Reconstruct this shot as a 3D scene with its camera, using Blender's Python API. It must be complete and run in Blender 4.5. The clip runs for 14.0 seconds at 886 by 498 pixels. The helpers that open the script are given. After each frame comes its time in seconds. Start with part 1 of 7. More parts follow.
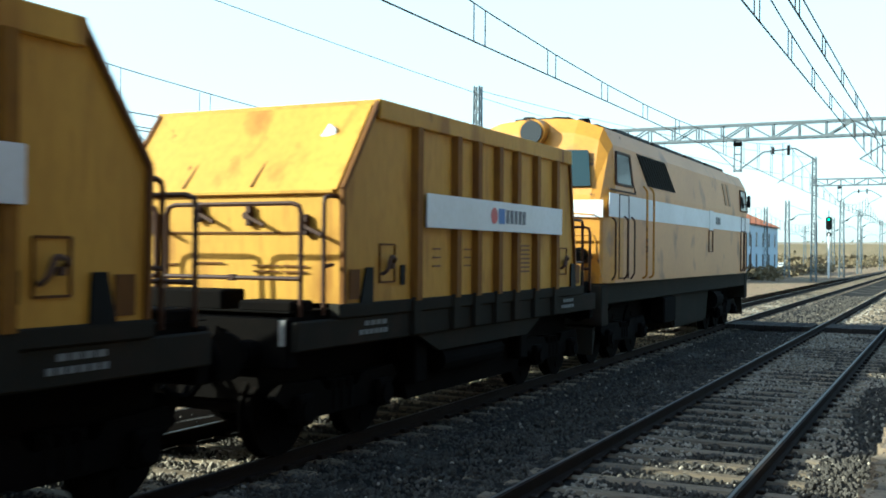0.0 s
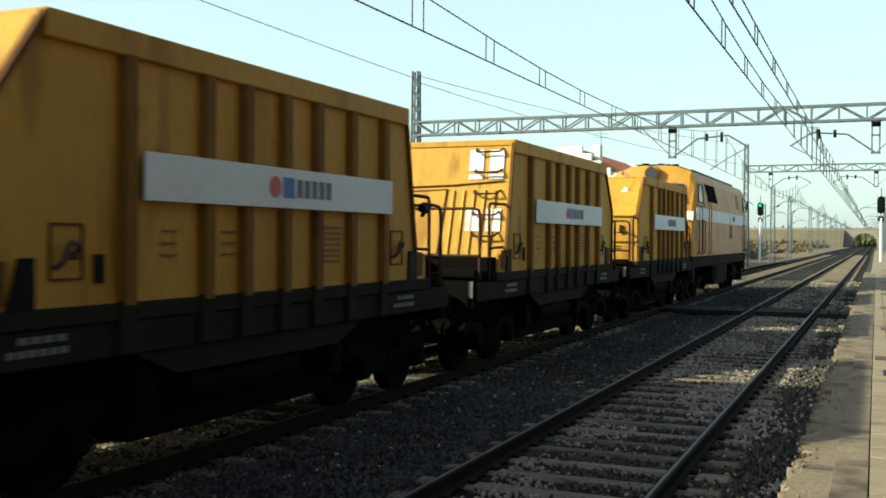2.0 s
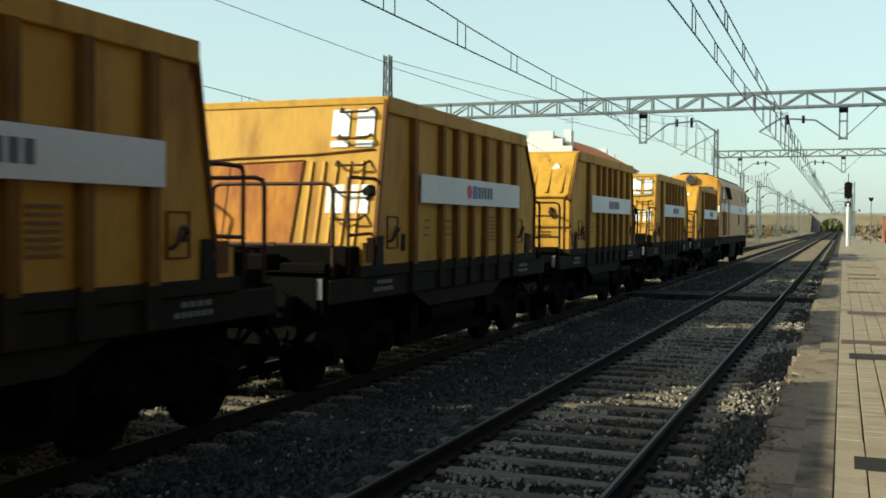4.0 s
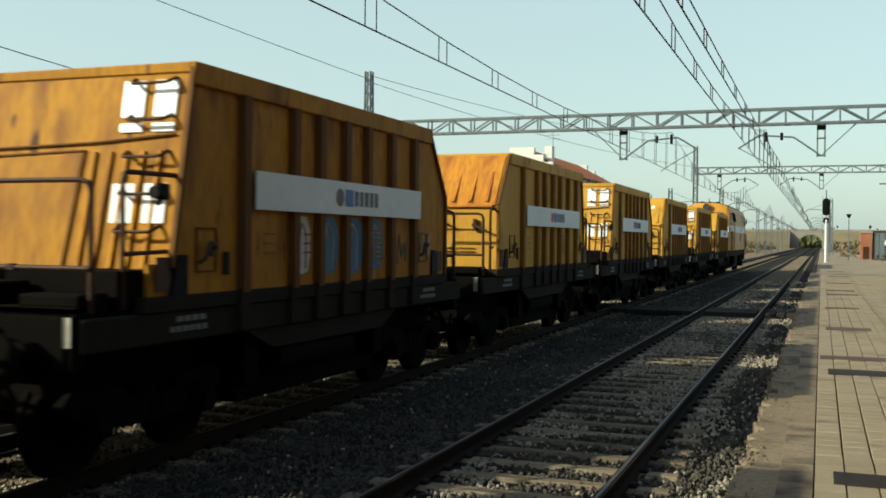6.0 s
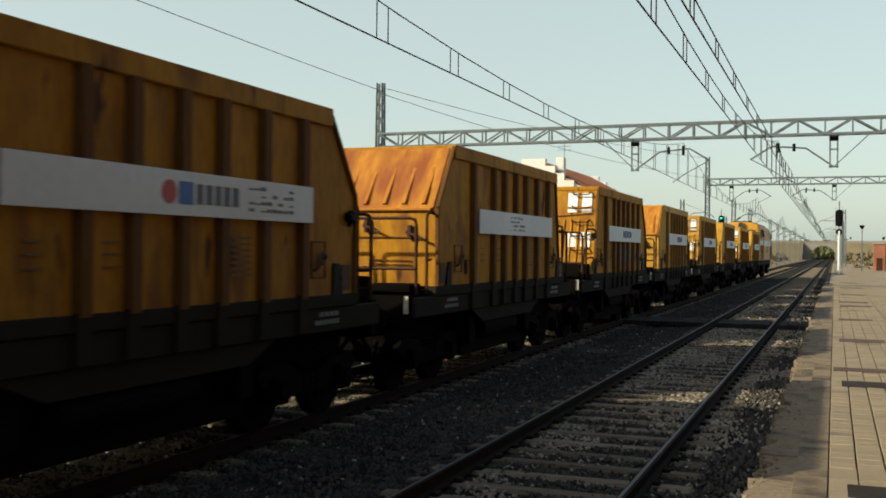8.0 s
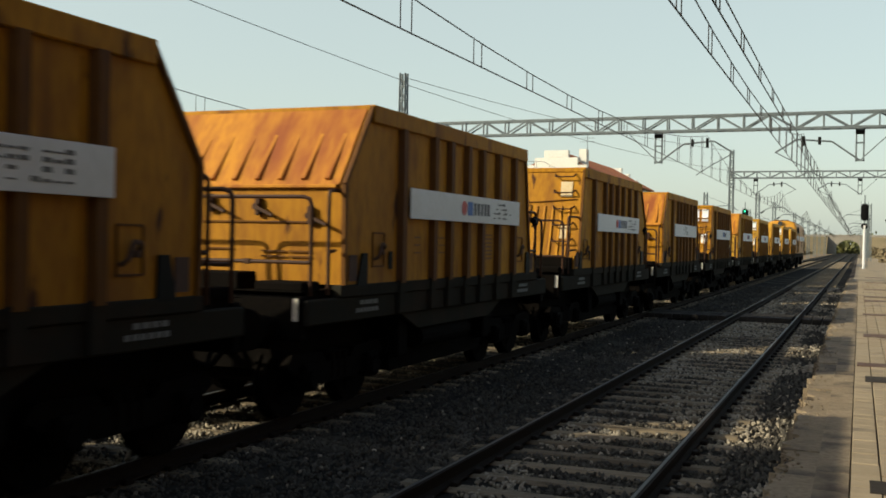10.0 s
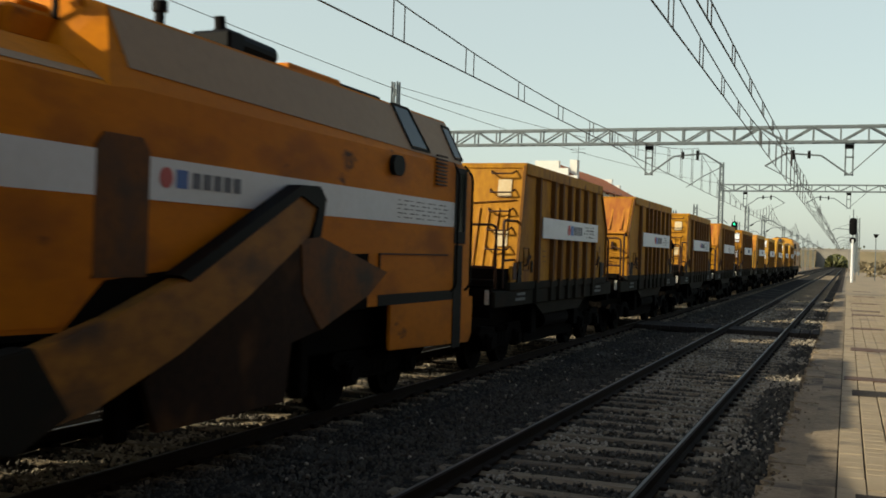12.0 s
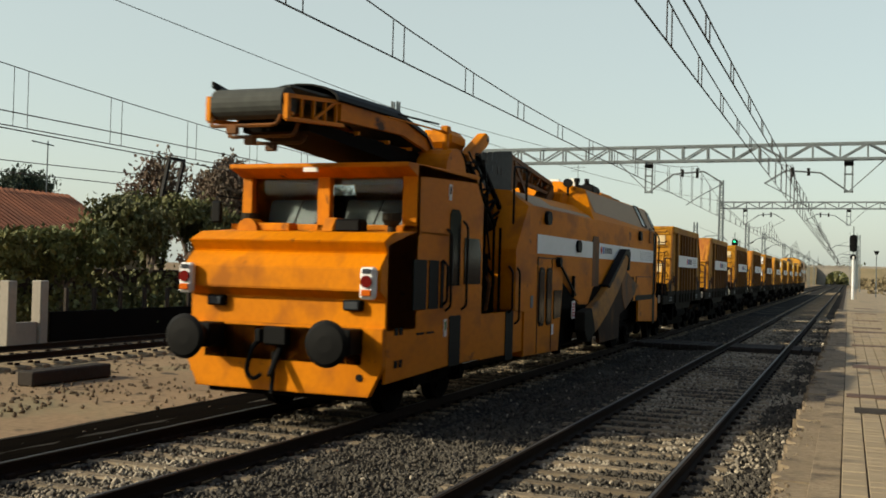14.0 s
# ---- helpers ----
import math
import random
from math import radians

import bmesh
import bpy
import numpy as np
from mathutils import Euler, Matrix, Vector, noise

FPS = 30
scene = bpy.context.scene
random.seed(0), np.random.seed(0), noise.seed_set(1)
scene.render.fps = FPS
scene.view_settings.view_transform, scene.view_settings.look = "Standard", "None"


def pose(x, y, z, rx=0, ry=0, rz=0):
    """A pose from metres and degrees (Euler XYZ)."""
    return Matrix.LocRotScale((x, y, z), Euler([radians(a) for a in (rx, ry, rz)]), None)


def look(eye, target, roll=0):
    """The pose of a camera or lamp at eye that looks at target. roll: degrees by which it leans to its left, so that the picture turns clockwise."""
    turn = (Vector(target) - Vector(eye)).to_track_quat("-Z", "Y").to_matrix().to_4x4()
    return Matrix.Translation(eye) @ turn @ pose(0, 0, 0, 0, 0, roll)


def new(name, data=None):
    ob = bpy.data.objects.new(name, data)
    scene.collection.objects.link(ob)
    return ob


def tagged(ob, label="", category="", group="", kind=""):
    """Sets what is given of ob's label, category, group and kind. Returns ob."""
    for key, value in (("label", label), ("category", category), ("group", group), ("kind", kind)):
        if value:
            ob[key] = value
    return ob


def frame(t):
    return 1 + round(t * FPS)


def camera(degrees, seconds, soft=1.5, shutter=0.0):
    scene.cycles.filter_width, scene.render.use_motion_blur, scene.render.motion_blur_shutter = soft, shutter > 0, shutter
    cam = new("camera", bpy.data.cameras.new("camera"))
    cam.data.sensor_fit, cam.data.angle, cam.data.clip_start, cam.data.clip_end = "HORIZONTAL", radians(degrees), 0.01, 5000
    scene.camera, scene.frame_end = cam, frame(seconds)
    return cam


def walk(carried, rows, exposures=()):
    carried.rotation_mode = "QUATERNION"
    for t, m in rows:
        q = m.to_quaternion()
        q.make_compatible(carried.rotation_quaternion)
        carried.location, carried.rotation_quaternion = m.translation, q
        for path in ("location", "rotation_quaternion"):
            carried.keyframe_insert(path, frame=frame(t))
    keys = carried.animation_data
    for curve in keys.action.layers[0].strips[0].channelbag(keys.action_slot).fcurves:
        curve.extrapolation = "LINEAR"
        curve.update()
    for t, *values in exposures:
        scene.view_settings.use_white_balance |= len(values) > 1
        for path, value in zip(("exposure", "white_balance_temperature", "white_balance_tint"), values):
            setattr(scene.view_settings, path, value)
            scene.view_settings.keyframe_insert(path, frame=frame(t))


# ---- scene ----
cam = camera(47.0, 14.0, soft=1.7, shutter=0.25)
EYE = (0.0, 0.0, 2.02)
# seconds, yaw, pitch, roll: a hand-held camera that stands on the platform
PATH = [
    (0.0, 26.49, 0.19, -0.51),
    (0.5, 25.73, -0.62, -0.89),
    (1.0, 25.32, -1.32, -0.87),
    (1.5, 23.88, -1.38, -0.79),
    (2.0, 23.04, -0.60, -0.47),
    (2.5, 22.71, -0.50, -0.32),
    (3.0, 22.57, -1.40, -0.59),
    (3.5, 21.98, -1.47, -0.55),
    (6.0, 20.38, -0.54, -0.56),
    (6.5, 20.22, 0.14, -0.37),
    (7.0, 19.99, 0.22, -0.43),
    (7.5, 20.52, 0.21, -0.48),
    (10.0, 22.24, -0.45, -1.08),
    (10.5, 22.93, 0.19, -1.14),
    (11.0, 22.23, 0.60, -1.10),
    (11.5, 22.29, 0.29, -1.50),
    (12.0, 21.67, 0.06, -1.81),
    (12.5, 21.98, 0.38, -1.85),
    (13.0, 22.95, 1.93, -2.09),
    (13.5, 22.64, 1.72, -1.82),
    (14.0, 21.70, 1.13, -1.51)]
walk(cam, [(t, pose(*EYE, 90 + p, r, y)) for t, y, p, r in PATH],
     exposures=[(0.0, 1.16, 5350, -9), (0.4, 0.93, 5150, -12), (1.0, 0.7, 5750, -13), (1.6, 0.68, 6100, -10), (3.0, 0.5, 6250, -8),
                (6.5, 0.22, 6450, -6), (7.5, 0.18, 6800, 0), (12.0, 0.18, 6900, 2),
                (13.0, 0.18, 6600, -6), (13.5, 0.16, 6650, -1), (14.0, 0.14, 7000, 3)])

# ---- light ----
SUN_TO = Vector((0.79, 0.61, 0)).normalized()      # the way the light travels over the ground
SUN_EL = radians(26.2)
world = bpy.data.worlds.new("sky")
scene.world = world
world.use_nodes = True
wn = world.node_tree.nodes
sky = wn.new("ShaderNodeTexSky")
sky.sky_type, sky.sun_disc = "NISHITA", False
sky.sun_elevation = SUN_EL
sky.sun_rotation = math.atan2(-SUN_TO.x, -SUN_TO.y)
sky.air_density, sky.dust_density, sky.ozone_density = 1.0, 2.0, 1.0
haze = wn.new("ShaderNodeMix")           # thin high haze over the whole sky
haze.data_type = "RGBA"
up = wn.new("ShaderNodeTexCoord")
split = wn.new("ShaderNodeSeparateXYZ")
thick = wn.new("ShaderNodeMapRange")    # thick towards the horizon, thin overhead
thick.inputs[1].default_value, thick.inputs[2].default_value = 0.25, 0.6
thick.inputs[3].default_value, thick.inputs[4].default_value = 0.6, 0.0
world.node_tree.links.new(up.outputs["Generated"], split.inputs[0])
world.node_tree.links.new(split.outputs[2], thick.inputs[0])
world.node_tree.links.new(thick.outputs[0], haze.inputs[0])
haze.inputs[7].default_value = (4.3, 4.75, 4.7, 1)
world.node_tree.links.new(sky.outputs[0], haze.inputs[6])
world.node_tree.links.new(haze.outputs[2], wn["Background"].inputs[0])
wn["Background"].inputs[1].default_value = 0.15
sun = new("sun", bpy.data.lights.new("sun", "SUN"))
sun.data.energy, sun.data.angle, sun.data.color = 4.8, radians(0.6), (1.0, 0.9, 0.74)
sun.matrix_world = look((0, 0, 60), tuple(Vector((0, 0, 60)) + SUN_TO * math.cos(SUN_EL) - Vector((0, 0, math.sin(SUN_EL)))))

# ---- materials ----
def material(name, colour, rough=0.7, metal=0.0, other=None, grain=8.0, wear=0.5, bump=0.15, fine=60.0, stretch=(1, 1, 1),
             dirt=None, dirt_scale=1.2, dirt_amount=0.0, spots=None, spot_scale=6.0, spot_level=0.66, per_piece=0.0, spec=0.5):
    """Paint, stone or metal: two scales of variation, stains of their own shape, and fine relief."""
    m = bpy.data.materials.new(name)
    m.use_nodes = True
    nt = m.node_tree
    n, l = nt.nodes, nt.links
    bsdf = n["Principled BSDF"]
    bsdf.inputs["Roughness"].default_value = rough
    bsdf.inputs["Metallic"].default_value = metal
    bsdf.inputs["Specular IOR Level"].default_value = spec
    co = n.new("ShaderNodeTexCoord")
    mp = n.new("ShaderNodeMapping")
    mp.inputs["Scale"].default_value = stretch
    l.new(co.outputs["Object"], mp.inputs[0])
    oi = n.new("ShaderNodeObjectInfo")
    shift = n.new("ShaderNodeVectorMath")
    shift.operation = "MULTIPLY_ADD"
    l.new(oi.outputs["Random"], shift.inputs[0])
    shift.inputs[1].default_value = (37, 53, 71)
    l.new(mp.outputs[0], shift.inputs[2])

    def noise_of(scale, detail=5):
        t = n.new("ShaderNodeTexNoise")
        t.inputs["Scale"].default_value, t.inputs["Detail"].default_value = scale, detail
        l.new(shift.outputs[0], t.inputs["Vector"])
        return t

    def mix(fac, a, b):
        x = n.new("ShaderNodeMix")
        x.data_type = "RGBA"
        for sock, v in ((x.inputs[0], fac), (x.inputs[6], a), (x.inputs[7], b)):
            if hasattr(v, "is_linked"):
                l.new(v, sock)
            else:
                sock.default_value = v
        return x.outputs[2]

    def ramp(src, lo, hi):
        r = n.new("ShaderNodeMapRange")
        r.inputs[1].default_value, r.inputs[2].default_value = lo, hi
        l.new(src, r.inputs[0])
        return r.outputs[0]

    c4 = (*colour, 1)
    o4 = (*(other or [c * (1 - wear * 0.6) for c in colour]), 1)
    big = ramp(noise_of(grain / 6).outputs[0], 0.35, 0.7)
    small = ramp(noise_of(grain * 3).outputs[0], 0.4, 0.75)
    out = mix(big, c4, mix(0.5, c4, o4))
    half = n.new("ShaderNodeMath")
    half.operation = "MULTIPLY"
    l.new(small, half.inputs[0])
    half.inputs[1].default_value = wear
    out = mix(half.outputs[0], out, o4)
    if dirt:
        d = ramp(noise_of(dirt_scale, 8).outputs[0], 0.62 - dirt_amount * 0.3, 0.72 - dirt_amount * 0.1)
        out = mix(d, out, (*dirt, 1))
    if spots:
        d = ramp(noise_of(spot_scale, 9).outputs[0], spot_level, spot_level + 0.07)
        out = mix(d, out, (*spots, 1))
    if per_piece:
        hsv = n.new("ShaderNodeHueSaturation")
        l.new(out, hsv.inputs["Color"])
        geo = n.new("ShaderNodeNewGeometry")
        add = n.new("ShaderNodeMath")
        l.new(oi.outputs["Random"], add.inputs[0])
        l.new(geo.outputs["Random Per Island"], add.inputs[1])
        r = n.new("ShaderNodeMapRange")
        r.inputs[2].default_value = 2.0
        r.inputs[3].default_value, r.inputs[4].default_value = 1 - per_piece, 1 + per_piece
        l.new(add.outputs[0], r.inputs[0])
        l.new(r.outputs[0], hsv.inputs["Value"])
        out = hsv.outputs[0]
    l.new(out, bsdf.inputs["Base Color"])
    if bump:
        b = n.new("ShaderNodeBump")
        b.inputs["Strength"].default_value, b.inputs["Distance"].default_value = bump, 0.02
        l.new(noise_of(fine, 4).outputs[0], b.inputs["Height"])
        l.new(b.outputs[0], bsdf.inputs["Normal"])
    return m


def glass_material(name, colour, rough=0.05):
    m = bpy.data.materials.new(name)
    m.use_nodes = True
    b = m.node_tree.nodes["Principled BSDF"]
    b.inputs["Base Color"].default_value = (*colour, 1)
    b.inputs["Roughness"].default_value = rough
    b.inputs["Specular IOR Level"].default_value = 0.1
    return m


def clear_glass(name, tint):
    m = bpy.data.materials.new(name)
    m.use_nodes = True
    b = m.node_tree.nodes["Principled BSDF"]
    b.inputs["Base Color"].default_value = (*tint, 1)
    b.inputs["Roughness"].default_value = 0.03
    b.inputs["Transmission Weight"].default_value = 1.0
    b.inputs["IOR"].default_value = 1.3
    return m


def glow_material(name, colour, power):
    m = bpy.data.materials.new(name)
    m.use_nodes = True
    b = m.node_tree.nodes["Principled BSDF"]
    b.inputs["Base Color"].default_value = (*colour, 1)
    b.inputs["Emission Color"].default_value = (*colour, 1)
    b.inputs["Emission Strength"].default_value = power
    return m


YELLOW = material("weathered yellow paint", (0.56, 0.305, 0.04), 0.6, other=(0.36, 0.175, 0.022), grain=5, wear=0.45, bump=0.1,
                  stretch=(1, 1, 0.3), dirt=(0.3, 0.135, 0.016), dirt_scale=2.2, dirt_amount=0.25,
                  spots=(0.08, 0.024, 0.008), spot_scale=4.2, spot_level=0.67, spec=0.2)
YELLOW_RIB = material("dark brownish yellow paint", (0.15, 0.062, 0.009), 0.7, other=(0.08, 0.032, 0.009), grain=6, wear=0.6, bump=0.12,
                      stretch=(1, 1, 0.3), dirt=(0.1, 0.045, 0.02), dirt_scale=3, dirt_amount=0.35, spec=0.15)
RUSTY = material("rust-stained yellow paint", (0.55, 0.24, 0.025), 0.7, other=(0.32, 0.1, 0.02), grain=5, wear=0.8, bump=0.15,
                 stretch=(1, 0.3, 0.3), dirt=(0.25, 0.07, 0.02), dirt_scale=2.5, dirt_amount=0.55, spec=0.20)
YELLOW_MID = material("mid brownish yellow paint", (0.24, 0.11, 0.011), 0.7, other=(0.12, 0.048, 0.01), grain=6, wear=0.6, bump=0.12,
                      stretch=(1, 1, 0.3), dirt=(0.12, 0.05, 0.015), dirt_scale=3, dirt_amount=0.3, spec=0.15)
ORANGE = material("machine orange paint", (0.63, 0.2, 0.001), 0.6, other=(0.42, 0.12, 0.002), grain=5, wear=0.4, bump=0.05,
                  stretch=(1, 0.35, 0.8), dirt=(0.34, 0.105, 0.008), dirt_scale=2.2, dirt_amount=0.4, spots=(0.08, 0.035, 0.015), spot_scale=3.5, spot_level=0.665, spec=0.12)
ORANGE_DARK = material("grimy orange paint", (0.18, 0.06, 0.008), 0.6, other=(0.08, 0.035, 0.01), grain=4, wear=0.7, bump=0.12,
                       dirt=(0.06, 0.035, 0.02), dirt_scale=1.8, dirt_amount=0.5, spec=0.15)
CREAM = material("faded cream roof paint", (0.36, 0.225, 0.11), 0.65, other=(0.27, 0.165, 0.08), grain=3, wear=0.5, bump=0.08)
LOCO_ORANGE = material("faded orange engine paint", (0.6, 0.32, 0.125), 0.55, other=(0.45, 0.235, 0.095), grain=3, wear=0.35, bump=0.04,
                       dirt=(0.3, 0.17, 0.08), dirt_scale=1.1, dirt_amount=0.15)
# Yellower than the body sides: the sunlit look of the ends is in the colour.
LOCO_YELLOW = material("engine yellow with sunlit tone in its colour", (0.56, 0.26, 0.02), 0.45, other=(0.36, 0.15, 0.015), grain=4, wear=0.4, bump=0.06,
                       dirt=(0.2, 0.09, 0.025), dirt_scale=1.8, dirt_amount=0.3, spots=(0.06, 0.025, 0.01), spot_scale=3, spot_level=0.62)
WHITE = material("white paint", (0.74, 0.74, 0.74), 0.5, other=(0.55, 0.54, 0.5), grain=4, wear=0.3, bump=0.04)
PLATE = material("white reflective plate", (0.85, 0.85, 0.85), 0.35, other=(0.75, 0.75, 0.72), grain=4, wear=0.2, bump=0.02)
RED = material("red paint", (0.55, 0.04, 0.04), 0.5, bump=0.02)
BLUE = material("blue paint", (0.03, 0.12, 0.42), 0.5, bump=0.02)
GREY_TEXT = material("dark grey lettering", (0.12, 0.12, 0.14), 0.6, bump=0)
PALE_TEXT = material("pale stencil paint", (0.2, 0.2, 0.19), 0.8, bump=0)
BROWN_TEXT = material("brown stencil paint", (0.2, 0.09, 0.02), 0.7, bump=0)
CHASSIS = material("grimy dark grey frame paint", (0.024, 0.0235, 0.019), 0.85, other=(0.032, 0.026, 0.018), grain=6, wear=0.6, bump=0.2,
                   dirt=(0.035, 0.027, 0.02), dirt_scale=2, dirt_amount=0.3, spec=0.05)
# Darker than oily steel: the deep shade under the train is in this colour.
UNDER = material("oily black with shade in its colour", (0.0035, 0.003, 0.0027), 0.9, other=(0.008, 0.006, 0.0045), grain=8, wear=0.6, bump=0.2, spec=0.04)
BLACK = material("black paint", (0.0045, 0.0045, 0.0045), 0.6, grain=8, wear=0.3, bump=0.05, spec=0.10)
RUBBER = material("worn black rubber belt", (0.035, 0.037, 0.035), 0.75, other=(0.08, 0.085, 0.075), grain=3, wear=0.5, bump=0.1, spec=0.20)
BROWN_BAR = material("dark brown painted tube", (0.035, 0.014, 0.008), 0.6, other=(0.07, 0.03, 0.012), grain=9, wear=0.5, bump=0.05, spec=0.20)
GLASS = glass_material("dark cab glass", (0.008, 0.01, 0.011), 0.12)
GLASS_CLEAR = clear_glass("dusty clear cab glass", (0.62, 0.66, 0.64))
GLASS_BLUE = glass_material("blue tinted glass", (0.025, 0.045, 0.055), 0.12)
GALV = material("galvanised steel", (0.13, 0.155, 0.165), 0.6, 0.15, other=(0.09, 0.105, 0.11), grain=5, wear=0.5, bump=0.05)
WIRE = material("weathered copper wire", (0.05, 0.045, 0.045), 0.6, 0.5, bump=0)
RAIL = material("rusty rail steel", (0.024, 0.016, 0.012), 0.8, 0.1, other=(0.014, 0.011, 0.009), grain=10, wear=0.6, bump=0.1, spec=0.05)
RAIL_TOP = material("polished rail head", (0.11, 0.098, 0.085), 0.5, 0.7, other=(0.05, 0.04, 0.032), grain=4, wear=0.4, bump=0.02, stretch=(1, 0.05, 1))
SLEEPER = material("weathered grey-brown sleeper", (0.24, 0.19, 0.13), 0.95, other=(0.1, 0.076, 0.052), grain=5, wear=0.8, bump=0.4,
                   stretch=(0.3, 2, 1), per_piece=0.35, spec=0.10)
STONE = material("grey ballast stone", (0.095, 0.084, 0.07), 0.95, other=(0.036, 0.032, 0.026), grain=10, wear=0.5, bump=0.2, per_piece=0.55, spec=0.10)
STONE_PALE = material("pale limestone ballast", (0.33, 0.285, 0.22), 0.95, other=(0.13, 0.105, 0.08), grain=10, wear=0.5, bump=0.2, per_piece=0.45, spec=0.10)
RUBBLE = material("dusty brown rubble", (0.2, 0.15, 0.1), 0.95, other=(0.1, 0.075, 0.05), grain=10, wear=0.6, bump=0.2, per_piece=0.6, spec=0.1)
# Much darker than the stones: the shade in their gaps is painted here.
BED = material("ballast bed with gap shade in its colour", (0.016, 0.014, 0.012), 0.95, other=(0.036, 0.032, 0.027), grain=40, wear=0.8, bump=0.9, fine=18,
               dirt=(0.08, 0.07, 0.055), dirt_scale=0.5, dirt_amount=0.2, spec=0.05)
DIRT = material("dry trodden earth", (0.27, 0.19, 0.115), 0.95, other=(0.15, 0.1, 0.06), grain=3, wear=0.6, bump=0.5, fine=9,
                dirt=(0.2, 0.17, 0.1), dirt_scale=0.35, dirt_amount=0.3, spots=(0.07, 0.055, 0.04), spot_scale=1.6, spot_level=0.6, spec=0.10)
PAVING = material("worn sandy platform tile", (0.31, 0.245, 0.165), 0.85, other=(0.23, 0.178, 0.115), grain=5, wear=0.4, bump=0.1, per_piece=0.12,
                  dirt=(0.16, 0.13, 0.1), dirt_scale=0.9, dirt_amount=0.15, spec=0.15)
DARK_FINES = material("near-black fines", (0.004, 0.0034, 0.003), 1.0, other=(0.008, 0.0065, 0.005), grain=12, wear=0.6, bump=0.4, fine=25, spec=0.0)
GROUT = material("dark tile joint", (0.09, 0.07, 0.055), 0.95, bump=0.2, spec=0.05)
COPING = material("broken concrete platform edge", (0.3, 0.232, 0.155), 0.9, other=(0.15, 0.112, 0.075), grain=7, wear=0.7, bump=0.6, per_piece=0.15,
                  dirt=(0.09, 0.07, 0.055), dirt_scale=1.6, dirt_amount=0.35, spec=0.10)
RUST_BAR = material("rust-brown surface", (0.1, 0.05, 0.03), 0.85, other=(0.05, 0.03, 0.022), grain=8, bump=0.2)
BOARDS = material("dark crossing boards", (0.028, 0.023, 0.02), 0.9, other=(0.05, 0.042, 0.035), grain=6, wear=0.6, bump=0.3, per_piece=0.3, spec=0.10)
PLASTER = material("white lime plaster", (0.72, 0.7, 0.64), 0.9, other=(0.58, 0.55, 0.48), grain=2, wear=0.4, bump=0.15)
BLUE_PLASTER = material("pale blue plaster", (0.5, 0.6, 0.68), 0.9, grain=2, wear=0.3, bump=0.1)
TILE = material("red clay roof tile", (0.36, 0.125, 0.06), 0.85, other=(0.16, 0.075, 0.045), grain=4, wear=0.5, bump=0.2, per_piece=0.3)
BARK = material("grey-brown bark", (0.13, 0.1, 0.075), 0.95, grain=8, wear=0.6, bump=0.5, stretch=(1, 1, 0.25))
LEAF = material("dusty green leaf", (0.075, 0.088, 0.022), 0.7, other=(0.14, 0.115, 0.028), grain=2, wear=0.5, bump=0, per_piece=0.5)
LEAF_RUST = material("reddish autumn leaf", (0.1, 0.052, 0.036), 0.7, other=(0.075, 0.065, 0.03), grain=2, wear=0.5, bump=0, per_piece=0.5)
LEAF_DARK = material("dark conifer leaf", (0.025, 0.04, 0.018), 0.8, grain=2, wear=0.4, bump=0, per_piece=0.5)
SCRUB = material("dry grass and scrub", (0.2, 0.15, 0.085), 0.95, other=(0.1, 0.085, 0.04), grain=1, wear=0.7, bump=0.2, per_piece=0.4)
CONCRETE = material("pale concrete", (0.27, 0.24, 0.2), 0.9, other=(0.19, 0.17, 0.14), grain=3, wear=0.4, bump=0.15)
LAMP_RED = glass_material("red tail lens", (0.12, 0.008, 0.006), 0.2)
LAMP_GREEN = glow_material("green signal lens", (0.02, 0.75, 0.35), 1.2)
LAMP_GREEN_PAINT = material("green sign paint", (0.03, 0.22, 0.06), 0.6, bump=0.02)
LENS = glass_material("headlight glass", (0.05, 0.055, 0.06), 0.15)
AMBER = glass_material("amber lens", (0.5, 0.1, 0.01), 0.2)
BRICK = material("dark brick", (0.055, 0.038, 0.03), 0.95, other=(0.035, 0.026, 0.022), grain=4, wear=0.5, bump=0.2, spec=0.10)
YELLOW_OLD = material("brown-streaked old yellow paint", (0.47, 0.215, 0.012), 0.65, other=(0.21, 0.078, 0.01), grain=5, wear=0.6, bump=0.12,
                      stretch=(1, 1, 0.3), dirt=(0.2, 0.078, 0.012), dirt_scale=2.6, dirt_amount=0.3,
                      spots=(0.06, 0.02, 0.008), spot_scale=4.0, spot_level=0.63, spec=0.15)
GRIME = material("rust-black greasy plate", (0.045, 0.022, 0.011), 0.75, other=(0.015, 0.01, 0.008), grain=4, wear=0.7, bump=0.15, dirt=(0.09, 0.04, 0.015), dirt_scale=1.5, dirt_amount=0.2, spec=0.1)
CHUTE = material("worn brown-orange chute plate", (0.45, 0.19, 0.025), 0.6, other=(0.16, 0.07, 0.02), grain=3, wear=0.6, bump=0.1, stretch=(1, 0.5, 1),
                 dirt=(0.1, 0.055, 0.03), dirt_scale=1.8, dirt_amount=0.4, spec=0.2)
WORN_PLATE = material("yellowed reflective plate", (0.62, 0.5, 0.3), 0.5, other=(0.5, 0.33, 0.14), grain=6, wear=0.6, bump=0.05)
SPRAY_BLUE = material("sprayed blue paint", (0.03, 0.1, 0.2), 0.6, other=(0.06, 0.16, 0.26), grain=8, wear=0.6, bump=0.03)
SPRAY_WHITE = material("sprayed white paint", (0.62, 0.6, 0.55), 0.6, other=(0.4, 0.33, 0.2), grain=8, wear=0.6, bump=0.03)

